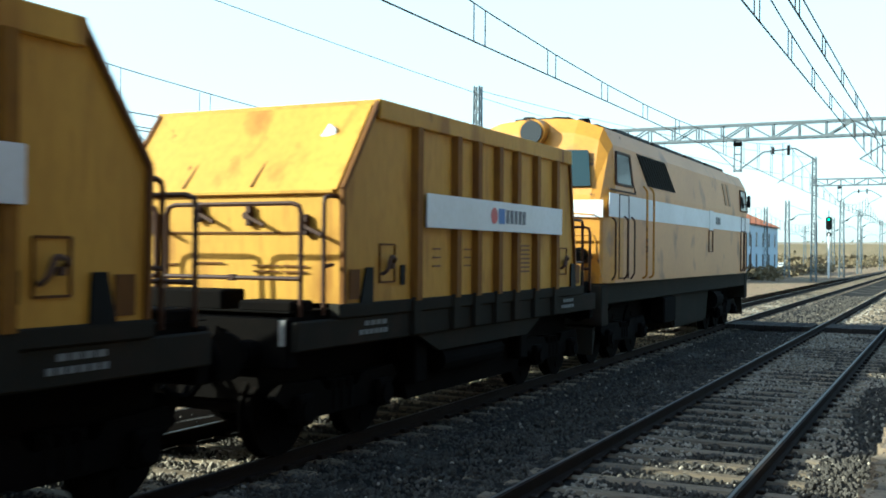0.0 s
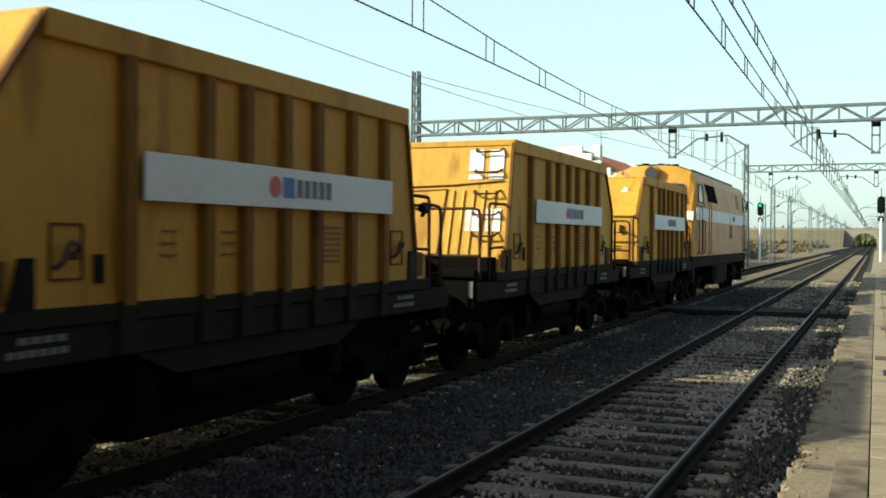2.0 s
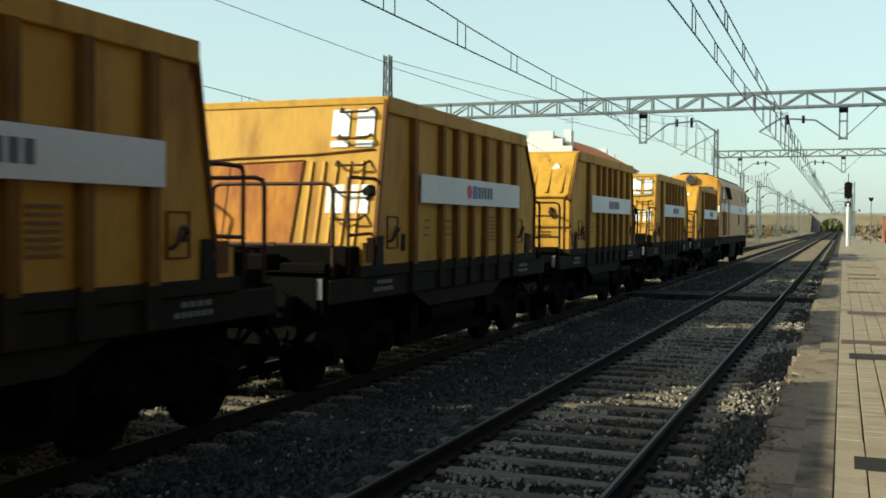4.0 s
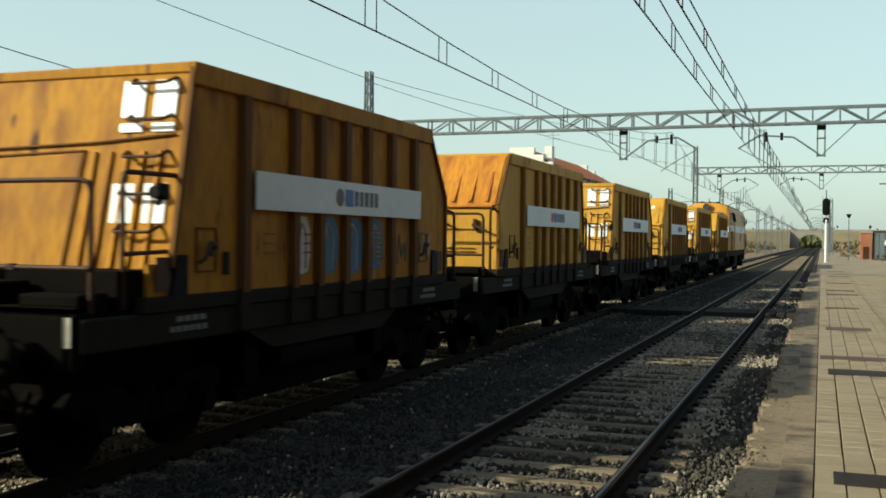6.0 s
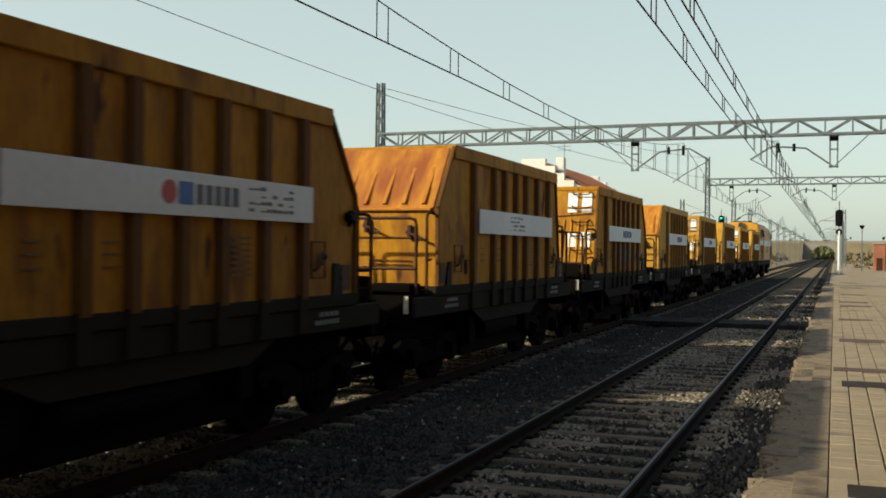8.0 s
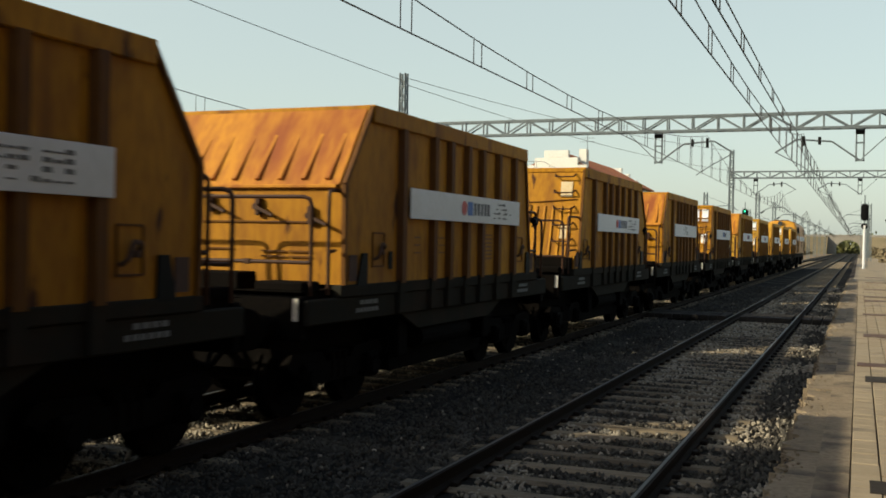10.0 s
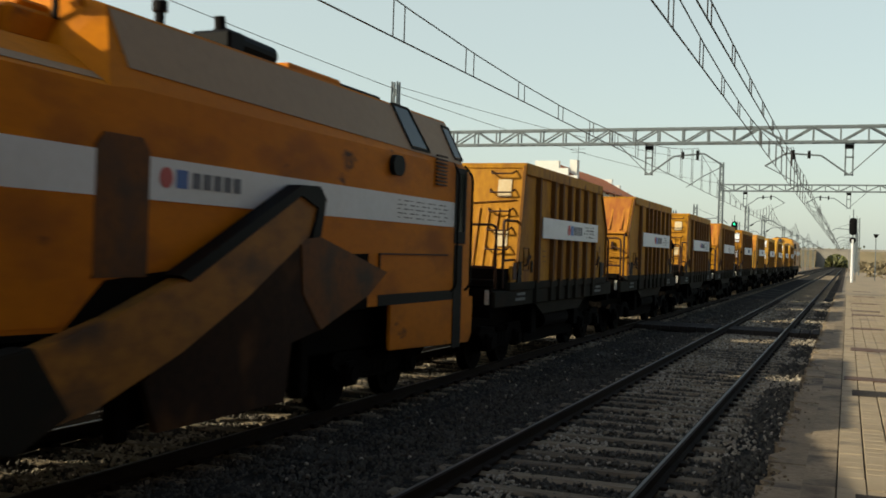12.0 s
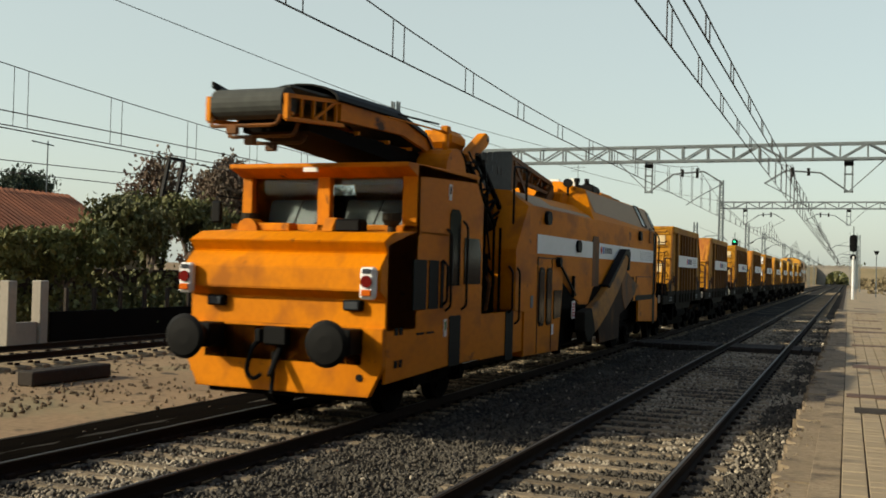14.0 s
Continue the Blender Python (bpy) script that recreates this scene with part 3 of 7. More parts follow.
def hanger(g, x, y, ztop, reach):
    """A drop post under the girder with the cantilever that holds the wire: reach is where the wire lies, in x."""
    bm = bmesh.new()
    for dx in (-0.16, 0.16):
        beam(bm, (x + dx, y, ztop), (x + dx, y, ztop - 1.55), 0.07)
    for z in (ztop - 0.1, ztop - 0.7, ztop - 1.5):
        beam(bm, (x - 0.2, y, z), (x + 0.2, y, z), 0.07)
    drop = part("drop_post", bm, GALV, g)
    s = 1 if reach > x else -1
    bm = bmesh.new()
    bent(bm, [(x, y, ztop - 1.5), (x + s * 1.2, y, ztop - 0.62), (reach + s * 0.3, y, ztop - 0.5), (reach + s * 1.25, y, ztop - 1.1)], 0.045)
    beam(bm, (x, y, ztop - 1.5), (x - s * 1.6, y, ztop + 0.05), 0.045)
    part("cantilever", bm, GALV, g)
    for a, b, r in (((reach, y, ztop - 0.35), (reach, y, ztop - 0.8), 0.07), ((reach - s * 0.7, y, ztop - 0.4), (reach - s * 0.7, y, ztop - 0.75), 0.07),
                    ((x - 0.2, y, ztop - 0.22), (x + 0.2, y, ztop - 0.22), 0.1)):
        bm = bmesh.new()
        rod(bm, a, b, r)
        part("insulator", bm, BLACK, g)
    bm = bmesh.new()
    bent(bm, [(reach + s * 1.2, y, ztop - 1.1), (reach + s * 0.2, y, ztop - 1.65), (reach - s * 0.5, y, 5.42)], 0.025)
    part("steady_arm", bm, GALV, g)


def gantry(y, x0, x1, zb, h, post_x, post_top, hangers, label):
    g = thing("catenary_gantry", label, "gantry", group="catenary gantries over the tracks")
    bm = bmesh.new()
    lattice(bm, (x0, y, zb), x1, 0.55, h, int((x1 - x0) / 1.15))
    part("girder", bm, GALV, g)
    for px in post_x:
        bm = bmesh.new()
        lattice_post(bm, px, y, -0.42, post_top if px < 0 else zb + h, 0.46, 0.3, 16, 0.085)
        part("lattice_post", bm, GALV, g)
    for x, reach in hangers:
        hanger(g, x, y, zb, reach)
    return g


gantry(50, -22.9, 9.0, 7.54, 0.7, (-22.9, 8.6), 11.0, ((-9.17, NEAR - 4.35), (-0.07, NEAR)), "grey galvanised lattice gantry spanning the tracks")
gantry(100, -11.4, 16.5, 8.5, 0.6, (-11.4, 16.2), 11.2, ((-9.17, NEAR - 4.35), (-0.07, NEAR)), "grey galvanised lattice gantry further down the line")


def contact_line(x, label, supports, zc=5.4, hi=7.3, lo=5.75, r=0.014):
    """A sagging carrier wire and the level contact wire, joined by droppers."""
    w = thing("overhead_wire", label, "wire", group="overhead wires")
    bm = bmesh.new()
    rod(bm, (x, supports[0], zc), (x, supports[-1], zc), r, 5)
    part("contact_wire", bm, WIRE, w)
    bm, drops = bmesh.new(), bmesh.new()
    for a, b in zip(supports, supports[1:]):
        last = None
        for i in range(17):
            u = i / 16
            z = lo + (hi - lo) * (2 * u - 1) ** 2
            p = (x, a + (b - a) * u, z)
            if last:
                rod(bm, last, p, r * 0.9, 5)
            last = p
        k = 15
        for i in range(k):
            u = (i + 0.5) / k
            y, z = a + (b - a) * u, lo + (hi - lo) * (2 * u - 1) ** 2
            for d in (-0.22, 0.22):
                rod(drops, (x, y + d, zc), (x, y + d, z - 0.01), 0.011, 4)
    part("carrier_wire", bm, WIRE, w)
    tagged(part("dropper", drops, WIRE, w), kind="stuff")
    return w


SPANS = [-50, 0, 50, 100, 150, 200, 260, 320]
contact_line(FAR, "contact wire and sagging carrier wire over the train", SPANS)
contact_line(NEAR, "contact wire and sagging carrier wire over the empty track", SPANS)
contact_line(-1.95, "second contact wire that runs beside the first", SPANS, 5.42, 5.95, 5.72)
contact_line(-18.0, "contact wire and carrier wire over the siding", [-40, 10, 60, 110, 160], 5.06, 7.0, 5.97)


def feeder(pts, label, r=0.016):
    bm = bmesh.new()
    bent(bm, pts, r, 5)
    return tagged(link("feeder_wire", bm, WIRE), label, "wire", "overhead wires")


def sag(x0, x1, y0, y1, z0, z1, s, n=12):
    return [(x0 + (x1 - x0) * i / n, y0 + (y1 - y0) * i / n, z0 + (z1 - z0) * i / n - s * 4 * (i / n) * (1 - i / n)) for i in range(n + 1)]


feeder(sag(-22.9, -22.9, 0, 50, 11.3, 10.6, 0.2), "thin feeder wire strung along the lattice posts")
feeder(sag(-18.2, -18.2, -20, 60, 5.4, 5.45, 0.0), "thin feeder wire over the siding")
feeder(sag(-17.9, -17.9, 0, 60, 5.13, 4.6, 0.0), "slack thin wire under the siding's contact wire")
feeder(sag(-30, -30, 15, 90, 5.36, 7.3, 0.0), "thin telephone wire above the gardens", 0.02)
feeder(sag(-30, -30, 15, 90, 5.08, 6.2, 0.0), "thin telephone wire above the gardens", 0.02)
feeder(sag(-22.9, -11.4, 50, 100, 10.8, 11.1, 0.5), "thin feeder wire from the tall lattice post")
feeder(sag(-22.9, -11.4, 50, 100, 10.45, 9.2, 0.6), "thin feeder wire from the tall lattice post")

# ---- the train ----
def wheelset(parent, y, r=0.46, name="wheelset"):
    bm = bmesh.new()
    rod(bm, (-0.95, 0, 0), (0.95, 0, 0), 0.08, 10)
    ax = part(name, bm, UNDER, parent)
    ax.location = (0, y, r)
    for s in (-1, 1):
        bm = bmesh.new()
        x = s * (GAUGE / 2 + 0.04)
        rod(bm, (x - 0.06, 0, 0), (x + 0.06, 0, 0), r, 28)
        rod(bm, (x - s * 0.10, 0, 0), (x - s * 0.05, 0, 0), r + 0.028, 28)
        rod(bm, (x + s * 0.06, 0, 0), (x + s * 0.1, 0, 0), r * 0.4, 16)
        for k in range(4):
            a = k * math.pi / 2
            rod(bm, (x + s * 0.055, 0.29 * math.cos(a), 0.29 * math.sin(a)), (x + s * 0.075, 0.29 * math.cos(a), 0.29 * math.sin(a)), 0.05, 8)
        part("wheel", bm, UNDER, ax)
    return ax


def bogie(parent, y, half=0.77):
    """The side frames, springs, axle boxes and brake gear of a four-wheel bogie."""
    bm = bmesh.new()
    for s in (-1, 1):
        x = s * 1.12
        prism(bm, [(-half - 0.42, 0.62), (-half - 0.3, 0.75), (-0.4, 0.72), (-0.3, 0.6), (0.3, 0.6), (0.4, 0.72), (half + 0.3, 0.75), (half + 0.42, 0.62),
                   (half + 0.25, 0.52), (0.42, 0.36), (-0.42, 0.36), (-half - 0.25, 0.52)], x - 0.05, x + 0.05)
        for o in (-half, half):
            box(bm, (x - 0.02, o - 0.15, 0.32), (x + s * 0.14, o + 0.15, 0.62), 0.03)
            rod(bm, (x, o, 0.46), (x + s * 0.17, o, 0.46), 0.11, 12)
        for o in (-0.16, 0, 0.16):
            rod(bm, (x, o, 0.4), (x, o, 0.7), 0.07, 8)
    box(bm, (-1.1, -0.18, 0.42), (1.1, 0.18, 0.72), 0.03)
    for v in bm.verts:
        v.co.y += y
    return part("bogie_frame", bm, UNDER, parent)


def buffers(parent, y, out, x=0.98, z=1.06, r=0.22, length=0.6, mat=None):
    for s in (-1, 1):
        bm = bmesh.new()
        rod(bm, (s * x, y, z), (s * x, y + out * length * 0.8, z), 0.09, 12)
        rod(bm, (s * x, y, z), (s * x, y + out * length * 0.45, z), 0.13, 12)
        rod(bm, (s * x, y + out * length * 0.8, z), (s * x, y + out * length * 0.9, z), 0.12, 16, r)
        rod(bm, (s * x, y + out * length * 0.9, z), (s * x, y + out * length, z), r, 20)
        part("buffer", bm, mat or UNDER, parent, smooth=False)


HALF = 1.46
BODY_END, TOP_END, Z0, Z1, KNEE = 3.62, 2.97, 1.5, 3.6, 2.64
LADDER_END = 3.34            # foot of the ladder end, which leans less than the hood


def railing(parent, out, body):
    """Bent tube guard rails on the end platform; out is the way to the wagon's end, body where the side rail meets the hopper."""
    y = out * 4.27
    for xa, xb in ((-0.22, 1.4), (-1.4, -0.36)):
        bm = bmesh.new()
        bent(bm, [(xa, y, 1.4), (xa, y, 2.47), (xb, y, 2.47), (xb, y, 1.4)], 0.025, corner=0.1)
        part("guard_rail", bm, BROWN_BAR, parent, "bent dark brown tube rail")
        bm = bmesh.new()
        rod(bm, (xa, y + out * 0.02, 1.76), (xb, y + out * 0.02, 1.76), 0.022, 8)
        box(bm, (xa + 0.8, y + out * 0.02 - 0.03, 1.73), (xa + 0.88, y + out * 0.02 + 0.03, 1.79), 0.008)
        part("cross_rail", bm, BROWN_BAR, parent)
    for sx in (-1, 1):
        x = sx * 1.4
        bm = bmesh.new()
        bent(bm, [(x, out * 3.88, 1.4), (x, out * 3.88, 2.56), (x, out * body, 2.57)], 0.025, corner=0.07)
        rod(bm, (x, out * 3.88, 1.87), (x, out * (body + 0.12), 1.89), 0.02, 8)
        part("side_rail", bm, BROWN_BAR, parent)


def end_a(w, out, skin, ridged):
    """The end with the sloping hood over an upright lower plate."""
    def P(d, z):
        return out * d, z
    yk = BODY_END + 0.03
    # ridges pressed into the hood
    if ridged:
        k = 9
        for i in range(k):
            x = -1.25 + 2.5 * i / (k - 1)
            bm = bmesh.new()
            beam(bm, (x, out * (yk + 0.015), KNEE + 0.06), (x, out * (TOP_END + 0.06), Z1 - 0.12), 0.05, 0.035)
            part("hood_rib", bm, skin, w)
    else:
        for x in (-0.55, 0.35):
            bm = bmesh.new()
            beam(bm, (x, out * (yk + 0.008), KNEE + 0.04), (x + 0.12, out * (TOP_END + 0.05), Z1 - 0.12), 0.025, 0.02)
            part("hood_seam", bm, YELLOW_RIB, w)
    bm = bmesh.new()
    box(bm, (-1.38, min(out * yk, out * (yk + 0.05)), KNEE - 0.045), (1.38, max(out * yk, out * (yk + 0.05)), KNEE), 0.01)
    part("hood_lip", bm, skin, w)
    bm = bmesh.new()
    y = out * (BODY_END + 0.03)
    for z in (2.2,):
        box(bm, (-1.3, min(y, y + out * 0.012), z), (1.1, max(y, y + out * 0.012), z + 0.018))
    part("seam", bm, YELLOW_RIB, w)
    # latch levers
    for x, z in ((-0.9, 2.3), (-0.3, 2.42), (0.35, 2.38), (1.05, 2.28)):
        bm = bmesh.new()
        rod(bm, (x, y, z), (x, y + out * 0.1, z), 0.04, 10)
        beam(bm, (x, y + out * 0.08, z), (x + 0.24, y + out * 0.1, z - 0.1), 0.035)
        box(bm, (x - 0.035, min(y, y + out * 0.06), z - 0.1), (x + 0.035, max(y, y + out * 0.06), z + 0.11), 0.01)
        part("latch", bm, BROWN_BAR, w, "dark brown grimy latch lever")
    bm = bmesh.new()
    for x, z, wd in ((0.55, 1.86, 0.34), (0.55, 1.8, 0.34), (-0.2, 1.88, 0.4), (0.9, 1.86, 0.3), (0.9, 1.8, 0.3), (-0.75, 1.86, 0.3)):
        box(bm, (x - wd / 2, min(y, y + out * 0.006), z), (x + wd / 2, max(y, y + out * 0.006), z + 0.018))
    tagged(part("stencilled_text", bm, YELLOW_RIB, w, "faint unreadable stencilled lines"), kind="stuff")
    if skin is RUSTY:
        return
    bm = bmesh.new()
    d = (Z1 - 0.32 - KNEE) / (Z1 - KNEE)
    yy = out * (yk + (TOP_END - yk) * d + 0.012)
    prism(bm, [(0.92, Z1 - 0.4), (1.12, Z1 - 0.36), (1.12, Z1 - 0.3), (1.05, Z1 - 0.25)], yy, yy + out * 0.05, "y")
    part("paint_patch", bm, PLATE, w, "small bare white patch")


def end_b(w, out, plates, paint, rust_door):
    """The straight leaning end with a ladder, pressed ribs and reflective plates."""
    def face(z):
        return out * (TOP_END + (LADDER_END - TOP_END) * (Z1 - z) / (Z1 - Z0))
    k = 5
    for i in range(k):
        x = 0.5 + 0.72 * i / (k - 1)
        bm = bmesh.new()
        beam(bm, (x - 0.05, face(1.74) + out * 0.01, 1.74), (x, face(2.8) + out * 0.01, 2.8), 0.045, 0.03)
        part("end_rib", bm, paint, w)
    # the flat door plate beside the ribs, with its seams and small catches
    bm = bmesh.new()
    prism(bm, [(-1.3, 1.72), (0.26, 1.72), (0.36, 2.8), (-1.3, 2.74)], 0, out * 0.012, "y")
    for v in bm.verts:
        v.co.y += face(v.co.z) + out * 0.003
    part("end_door", bm, RUSTY if rust_door else paint, w, "rust-pitted end door plate" if rust_door else "flat end door plate")
    for a, b in (((0.28, 1.72), (0.38, 2.82)), ((-0.75, 1.72), (-0.72, 2.78)), ((-1.3, 2.77), (0.38, 2.82))):
        bm = bmesh.new()
        beam(bm, (a[0], face(a[1]) + out * 0.016, a[1]), (b[0], face(b[1]) + out * 0.016, b[1]), 0.018, 0.014)
        part("door_seam", bm, YELLOW_RIB, w)
    # side cheeks that run on below the leaning end, and the dark bulkhead between them
    for sx in (-1, 1):
        bm = bmesh.new()
        prism(bm, [(out * 3.25, Z0 - 0.03), (out * BODY_END, Z0 - 0.03), (out * BODY_END, 1.78), (out * 3.25, 1.78)], sx * HALF, sx * (HALF - 0.04))
        part("side_cheek", bm, paint, w)
    bm = bmesh.new()
    box(bm, (-HALF + 0.05, min(out * 3.36, out * 3.95), 1.4), (HALF - 0.05, max(out * 3.36, out * 3.95), 1.73), 0.01)
    part("end_bulkhead", bm, UNDER, w, "black steel box under the ladder end")
    bm = bmesh.new()
    pts = [(-1.3, face(2.82) + out * 0.02, 2.82), (-0.6, face(2.86) + out * 0.022, 2.86), (0.5, face(2.89) + out * 0.022, 2.89), (1.36, face(2.95) + out * 0.022, 2.95)]
    bent(bm, pts, 0.013)
    part("cable_pipe", bm, YELLOW_RIB, w)
    for i, z in enumerate((3.42, 3.08, 2.74, 2.4, 2.06)):
        bm = bmesh.new()
        f = face(z)
        bent(bm, [(0.86, f, z + 0.06), (0.89, f + out * 0.12, z), (1.28, f + out * 0.12, z), (1.31, f, z + 0.06)], 0.017, corner=0.03)
        part("ladder_rung", bm, BROWN_BAR, w)
    for x in (0.75, 1.1):
        for za, zb in ((3.12, 3.46), (2.98, 3.06), (2.14, 2.5)):
            if not plates:
                continue
            bm = bmesh.new()
            prism(bm, [(x, za), (x + 0.24, za), (x + 0.24, zb), (x, zb)], 0, out * 0.014, "y")
            for v in bm.verts:
                v.co.y += face(v.co.z) + out * 0.008
            part("reflective_plate", bm, PLATE, w, "bright white reflective plate")
    if not plates:
        for za, zb in ((3.0, 3.32), (2.12, 2.4)):
            bm = bmesh.new()
            prism(bm, [(1.0, za), (1.25, za), (1.25, zb), (1.0, zb)], 0, out * 0.014, "y")
            for v in bm.verts:
                v.co.y += face(v.co.z) + out * 0.008
            part("small_plate", bm, WORN_PLATE, w, "small yellowed reflective plate")


RIBS = (-2.12, -1.1, -0.5, 0.17, 0.8, 1.55, 2.35)


def wagon(a_rear, rng, rusty=False, ridged=True, plates=True, mark="plain", old=False, lamp=0, rust_door=False, label=""):
    """A bogie hopper wagon. Its A end faces -y when a_rear, else +y."""
    w = thing("hopper_wagon", label, "wagon", (FAR, 0, 0), "wagons of the works train")
    a, b = (-1, 1) if a_rear else (1, -1)
    paint = YELLOW_OLD if old else YELLOW
    # the hopper: a leaning tub, open above
    if a_rear:
        out = [(-BODY_END, Z0), (LADDER_END, Z0), (TOP_END, Z1), (-TOP_END, Z1), (-BODY_END - 0.03, KNEE)]
    else:
        out = [(-LADDER_END, Z0), (BODY_END, Z0), (BODY_END + 0.03, KNEE), (TOP_END, Z1), (-TOP_END, Z1)]
    bm = bmesh.new()
    fs = prism(bm, out, -HALF, HALF)
    bm.normal_update()
    top = max(bm.faces, key=lambda f: f.calc_center_median().z)
    bmesh.ops.inset_individual(bm, faces=[top], thickness=0.09)
    for v in top.verts:
        v.co.z -= 0.9
    part("hopper", bm, paint, w)
    # sloping hood skin over the A end, a separate rusting sheet
    skin = RUSTY if rusty else paint
    bm = bmesh.new()
    ya, yb = a * (BODY_END + 0.03), a * TOP_END
    prism(bm, [(ya + a * 0.006, KNEE), (yb + a * 0.006, Z1 - 0.02), (yb + a * 0.03, Z1 - 0.02), (ya + a * 0.03, KNEE)], -HALF + 0.05, HALF - 0.05)
    part("hood", bm, skin, w, "rust-streaked sloping hood" if rusty else "sloping hood plate")
    # rim
    bm = bmesh.new()
    for s in (-1, 1):
        x = s * HALF
        box(bm, (min(x - s * 0.03, x + s * 0.055), -TOP_END - 0.03, Z1 - 0.19), (max(x - s * 0.03, x + s * 0.055), TOP_END + 0.03, Z1 + 0.02), 0.012)
    for s in (-1, 1):
        y = s * TOP_END
        box(bm, (-HALF, min(y - s * 0.05, y + s * 0.035), Z1 - 0.08), (HALF, max(y - s * 0.05, y + s * 0.035), Z1 + 0.018), 0.012)
    part("rim", bm, paint, w)
    # upright ribs and the corner flanges, darker than the side plates
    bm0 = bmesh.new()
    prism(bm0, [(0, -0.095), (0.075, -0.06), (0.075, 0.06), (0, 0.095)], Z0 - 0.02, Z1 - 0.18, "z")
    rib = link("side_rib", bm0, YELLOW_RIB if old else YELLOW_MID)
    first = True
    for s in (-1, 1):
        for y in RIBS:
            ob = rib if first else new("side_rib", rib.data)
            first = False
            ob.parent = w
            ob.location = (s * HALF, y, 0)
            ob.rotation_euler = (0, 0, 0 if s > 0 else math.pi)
    for s in (-1, 1):
        for e in (-1, 1):
            bm = bmesh.new()
            if e == a:
                pts = [(e * TOP_END, Z1), (e * (BODY_END + 0.04), KNEE), (e * (BODY_END + 0.02), Z0)]
            else:
                pts = [(e * TOP_END, Z1), (e * (LADDER_END - 0.035), 1.74)]
            for p, q in zip(pts, pts[1:]):
                beam(bm, (s * (HALF + 0.012), p[0], p[1]), (s * (HALF + 0.012), q[0], q[1]), 0.05)
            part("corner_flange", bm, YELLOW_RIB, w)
    # name board
    for s in (-1, 1):
        x = s * (HALF + 0.077)
        bm = bmesh.new()
        ya, yb = (-2.0, 2.45) if s > 0 else (-2.45, 2.0)
        box(bm, (min(x, x + s * 0.02), ya, 2.3), (max(x, x + s * 0.02), yb, 2.69), 0.004)
        board = part("name_board", bm, WHITE, w, "long white board")
        xs, xe = x + s * 0.021, x + s * 0.025
        yc = s * 0.1
        if mark in ("logo", "worn", "sprayed"):
            bm = bmesh.new()
            rod(bm, (xs, yc - s * 0.22, 2.5), (xe, yc - s * 0.22, 2.5), 0.105, 20)
            part("logo_disc", bm, PALE_TEXT if mark == "sprayed" else RED, board, "small worn disc" if mark == "sprayed" else "small red disc")
            bm = bmesh.new()
            box(bm, (min(xs, xe), min(yc - s * 0.08, yc + s * 0.13), 2.4), (max(xs, xe), max(yc - s * 0.08, yc + s * 0.13), 2.6))
            part("logo_square", bm, BLUE, board, "small blue square")
            bm = bmesh.new()
            for i in range(5):
                y0 = yc + s * (0.18 + 0.145 * i)
                box(bm, (min(xs, xe), min(y0, y0 + s * 0.1), 2.41), (max(xs, xe), max(y0, y0 + s * 0.1), 2.59))
            part("lettering", bm, GREY_TEXT, board, "row of grey bars")
        if mark in ("worn", "faint"):
            bm = bmesh.new()
            for r in range(4):
                for i in range(8):
                    if rng.random() < 0.3:
                        continue
                    y0 = yc + s * (0.15 + 0.11 * i) + (s * 0.9 if mark == "worn" else -s * 0.6)
                    z0, h0 = 2.38 + 0.07 * r, rng.uniform(0.012, 0.04)
                    box(bm, (min(xs, xe), min(y0, y0 + s * 0.09), z0), (max(xs, xe), max(y0, y0 + s * 0.09), z0 + h0))
            tagged(part("faded_lettering", bm, PALE_TEXT, board, "faded grey marks"), kind="stuff")
    # underframe
    bm = bmesh.new()
    for s in (-1, 1):
        x = s * 1.36
        box(bm, (min(x, x + s * 0.1), -4.42, 1.08), (max(x, x + s * 0.1), 4.42, 1.36), 0.015)
        box(bm, (min(x, x + s * 0.13), -BODY_END - 0.1, 1.36), (max(x, x + s * 0.13), BODY_END + 0.1, Z0), 0.01)
        for y in RIBS:
            box(bm, (min(x, x + s * 0.16), y - 0.09, 1.1), (max(x, x + s * 0.16), y + 0.09, 1.52), 0.01)
        prism(bm, [(-2.0, 1.1), (2.0, 1.1), (1.4, 0.86), (-1.4, 0.86)], x, x + s * 0.06)
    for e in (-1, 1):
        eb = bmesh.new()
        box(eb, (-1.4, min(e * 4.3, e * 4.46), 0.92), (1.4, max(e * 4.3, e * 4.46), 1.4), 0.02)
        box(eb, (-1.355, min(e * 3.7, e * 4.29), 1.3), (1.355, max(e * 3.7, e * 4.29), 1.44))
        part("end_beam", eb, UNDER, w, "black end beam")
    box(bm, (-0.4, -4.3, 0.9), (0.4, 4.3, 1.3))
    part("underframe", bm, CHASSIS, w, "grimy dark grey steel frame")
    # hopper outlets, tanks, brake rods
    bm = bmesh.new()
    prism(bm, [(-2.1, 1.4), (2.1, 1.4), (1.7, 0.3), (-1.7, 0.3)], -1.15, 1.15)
    # Solid black block fills the shaded underbody and closes the view through.
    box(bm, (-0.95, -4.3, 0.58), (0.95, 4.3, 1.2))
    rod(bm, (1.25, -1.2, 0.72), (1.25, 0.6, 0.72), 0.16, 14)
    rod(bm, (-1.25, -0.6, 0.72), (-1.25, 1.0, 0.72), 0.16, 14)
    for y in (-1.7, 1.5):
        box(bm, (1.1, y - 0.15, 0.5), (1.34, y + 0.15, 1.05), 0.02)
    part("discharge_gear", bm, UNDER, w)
    for y in (-3.15, 3.15):
        bogie(w, y)
        for o in (-0.77, 0.77):
            wheelset(w, y + o)
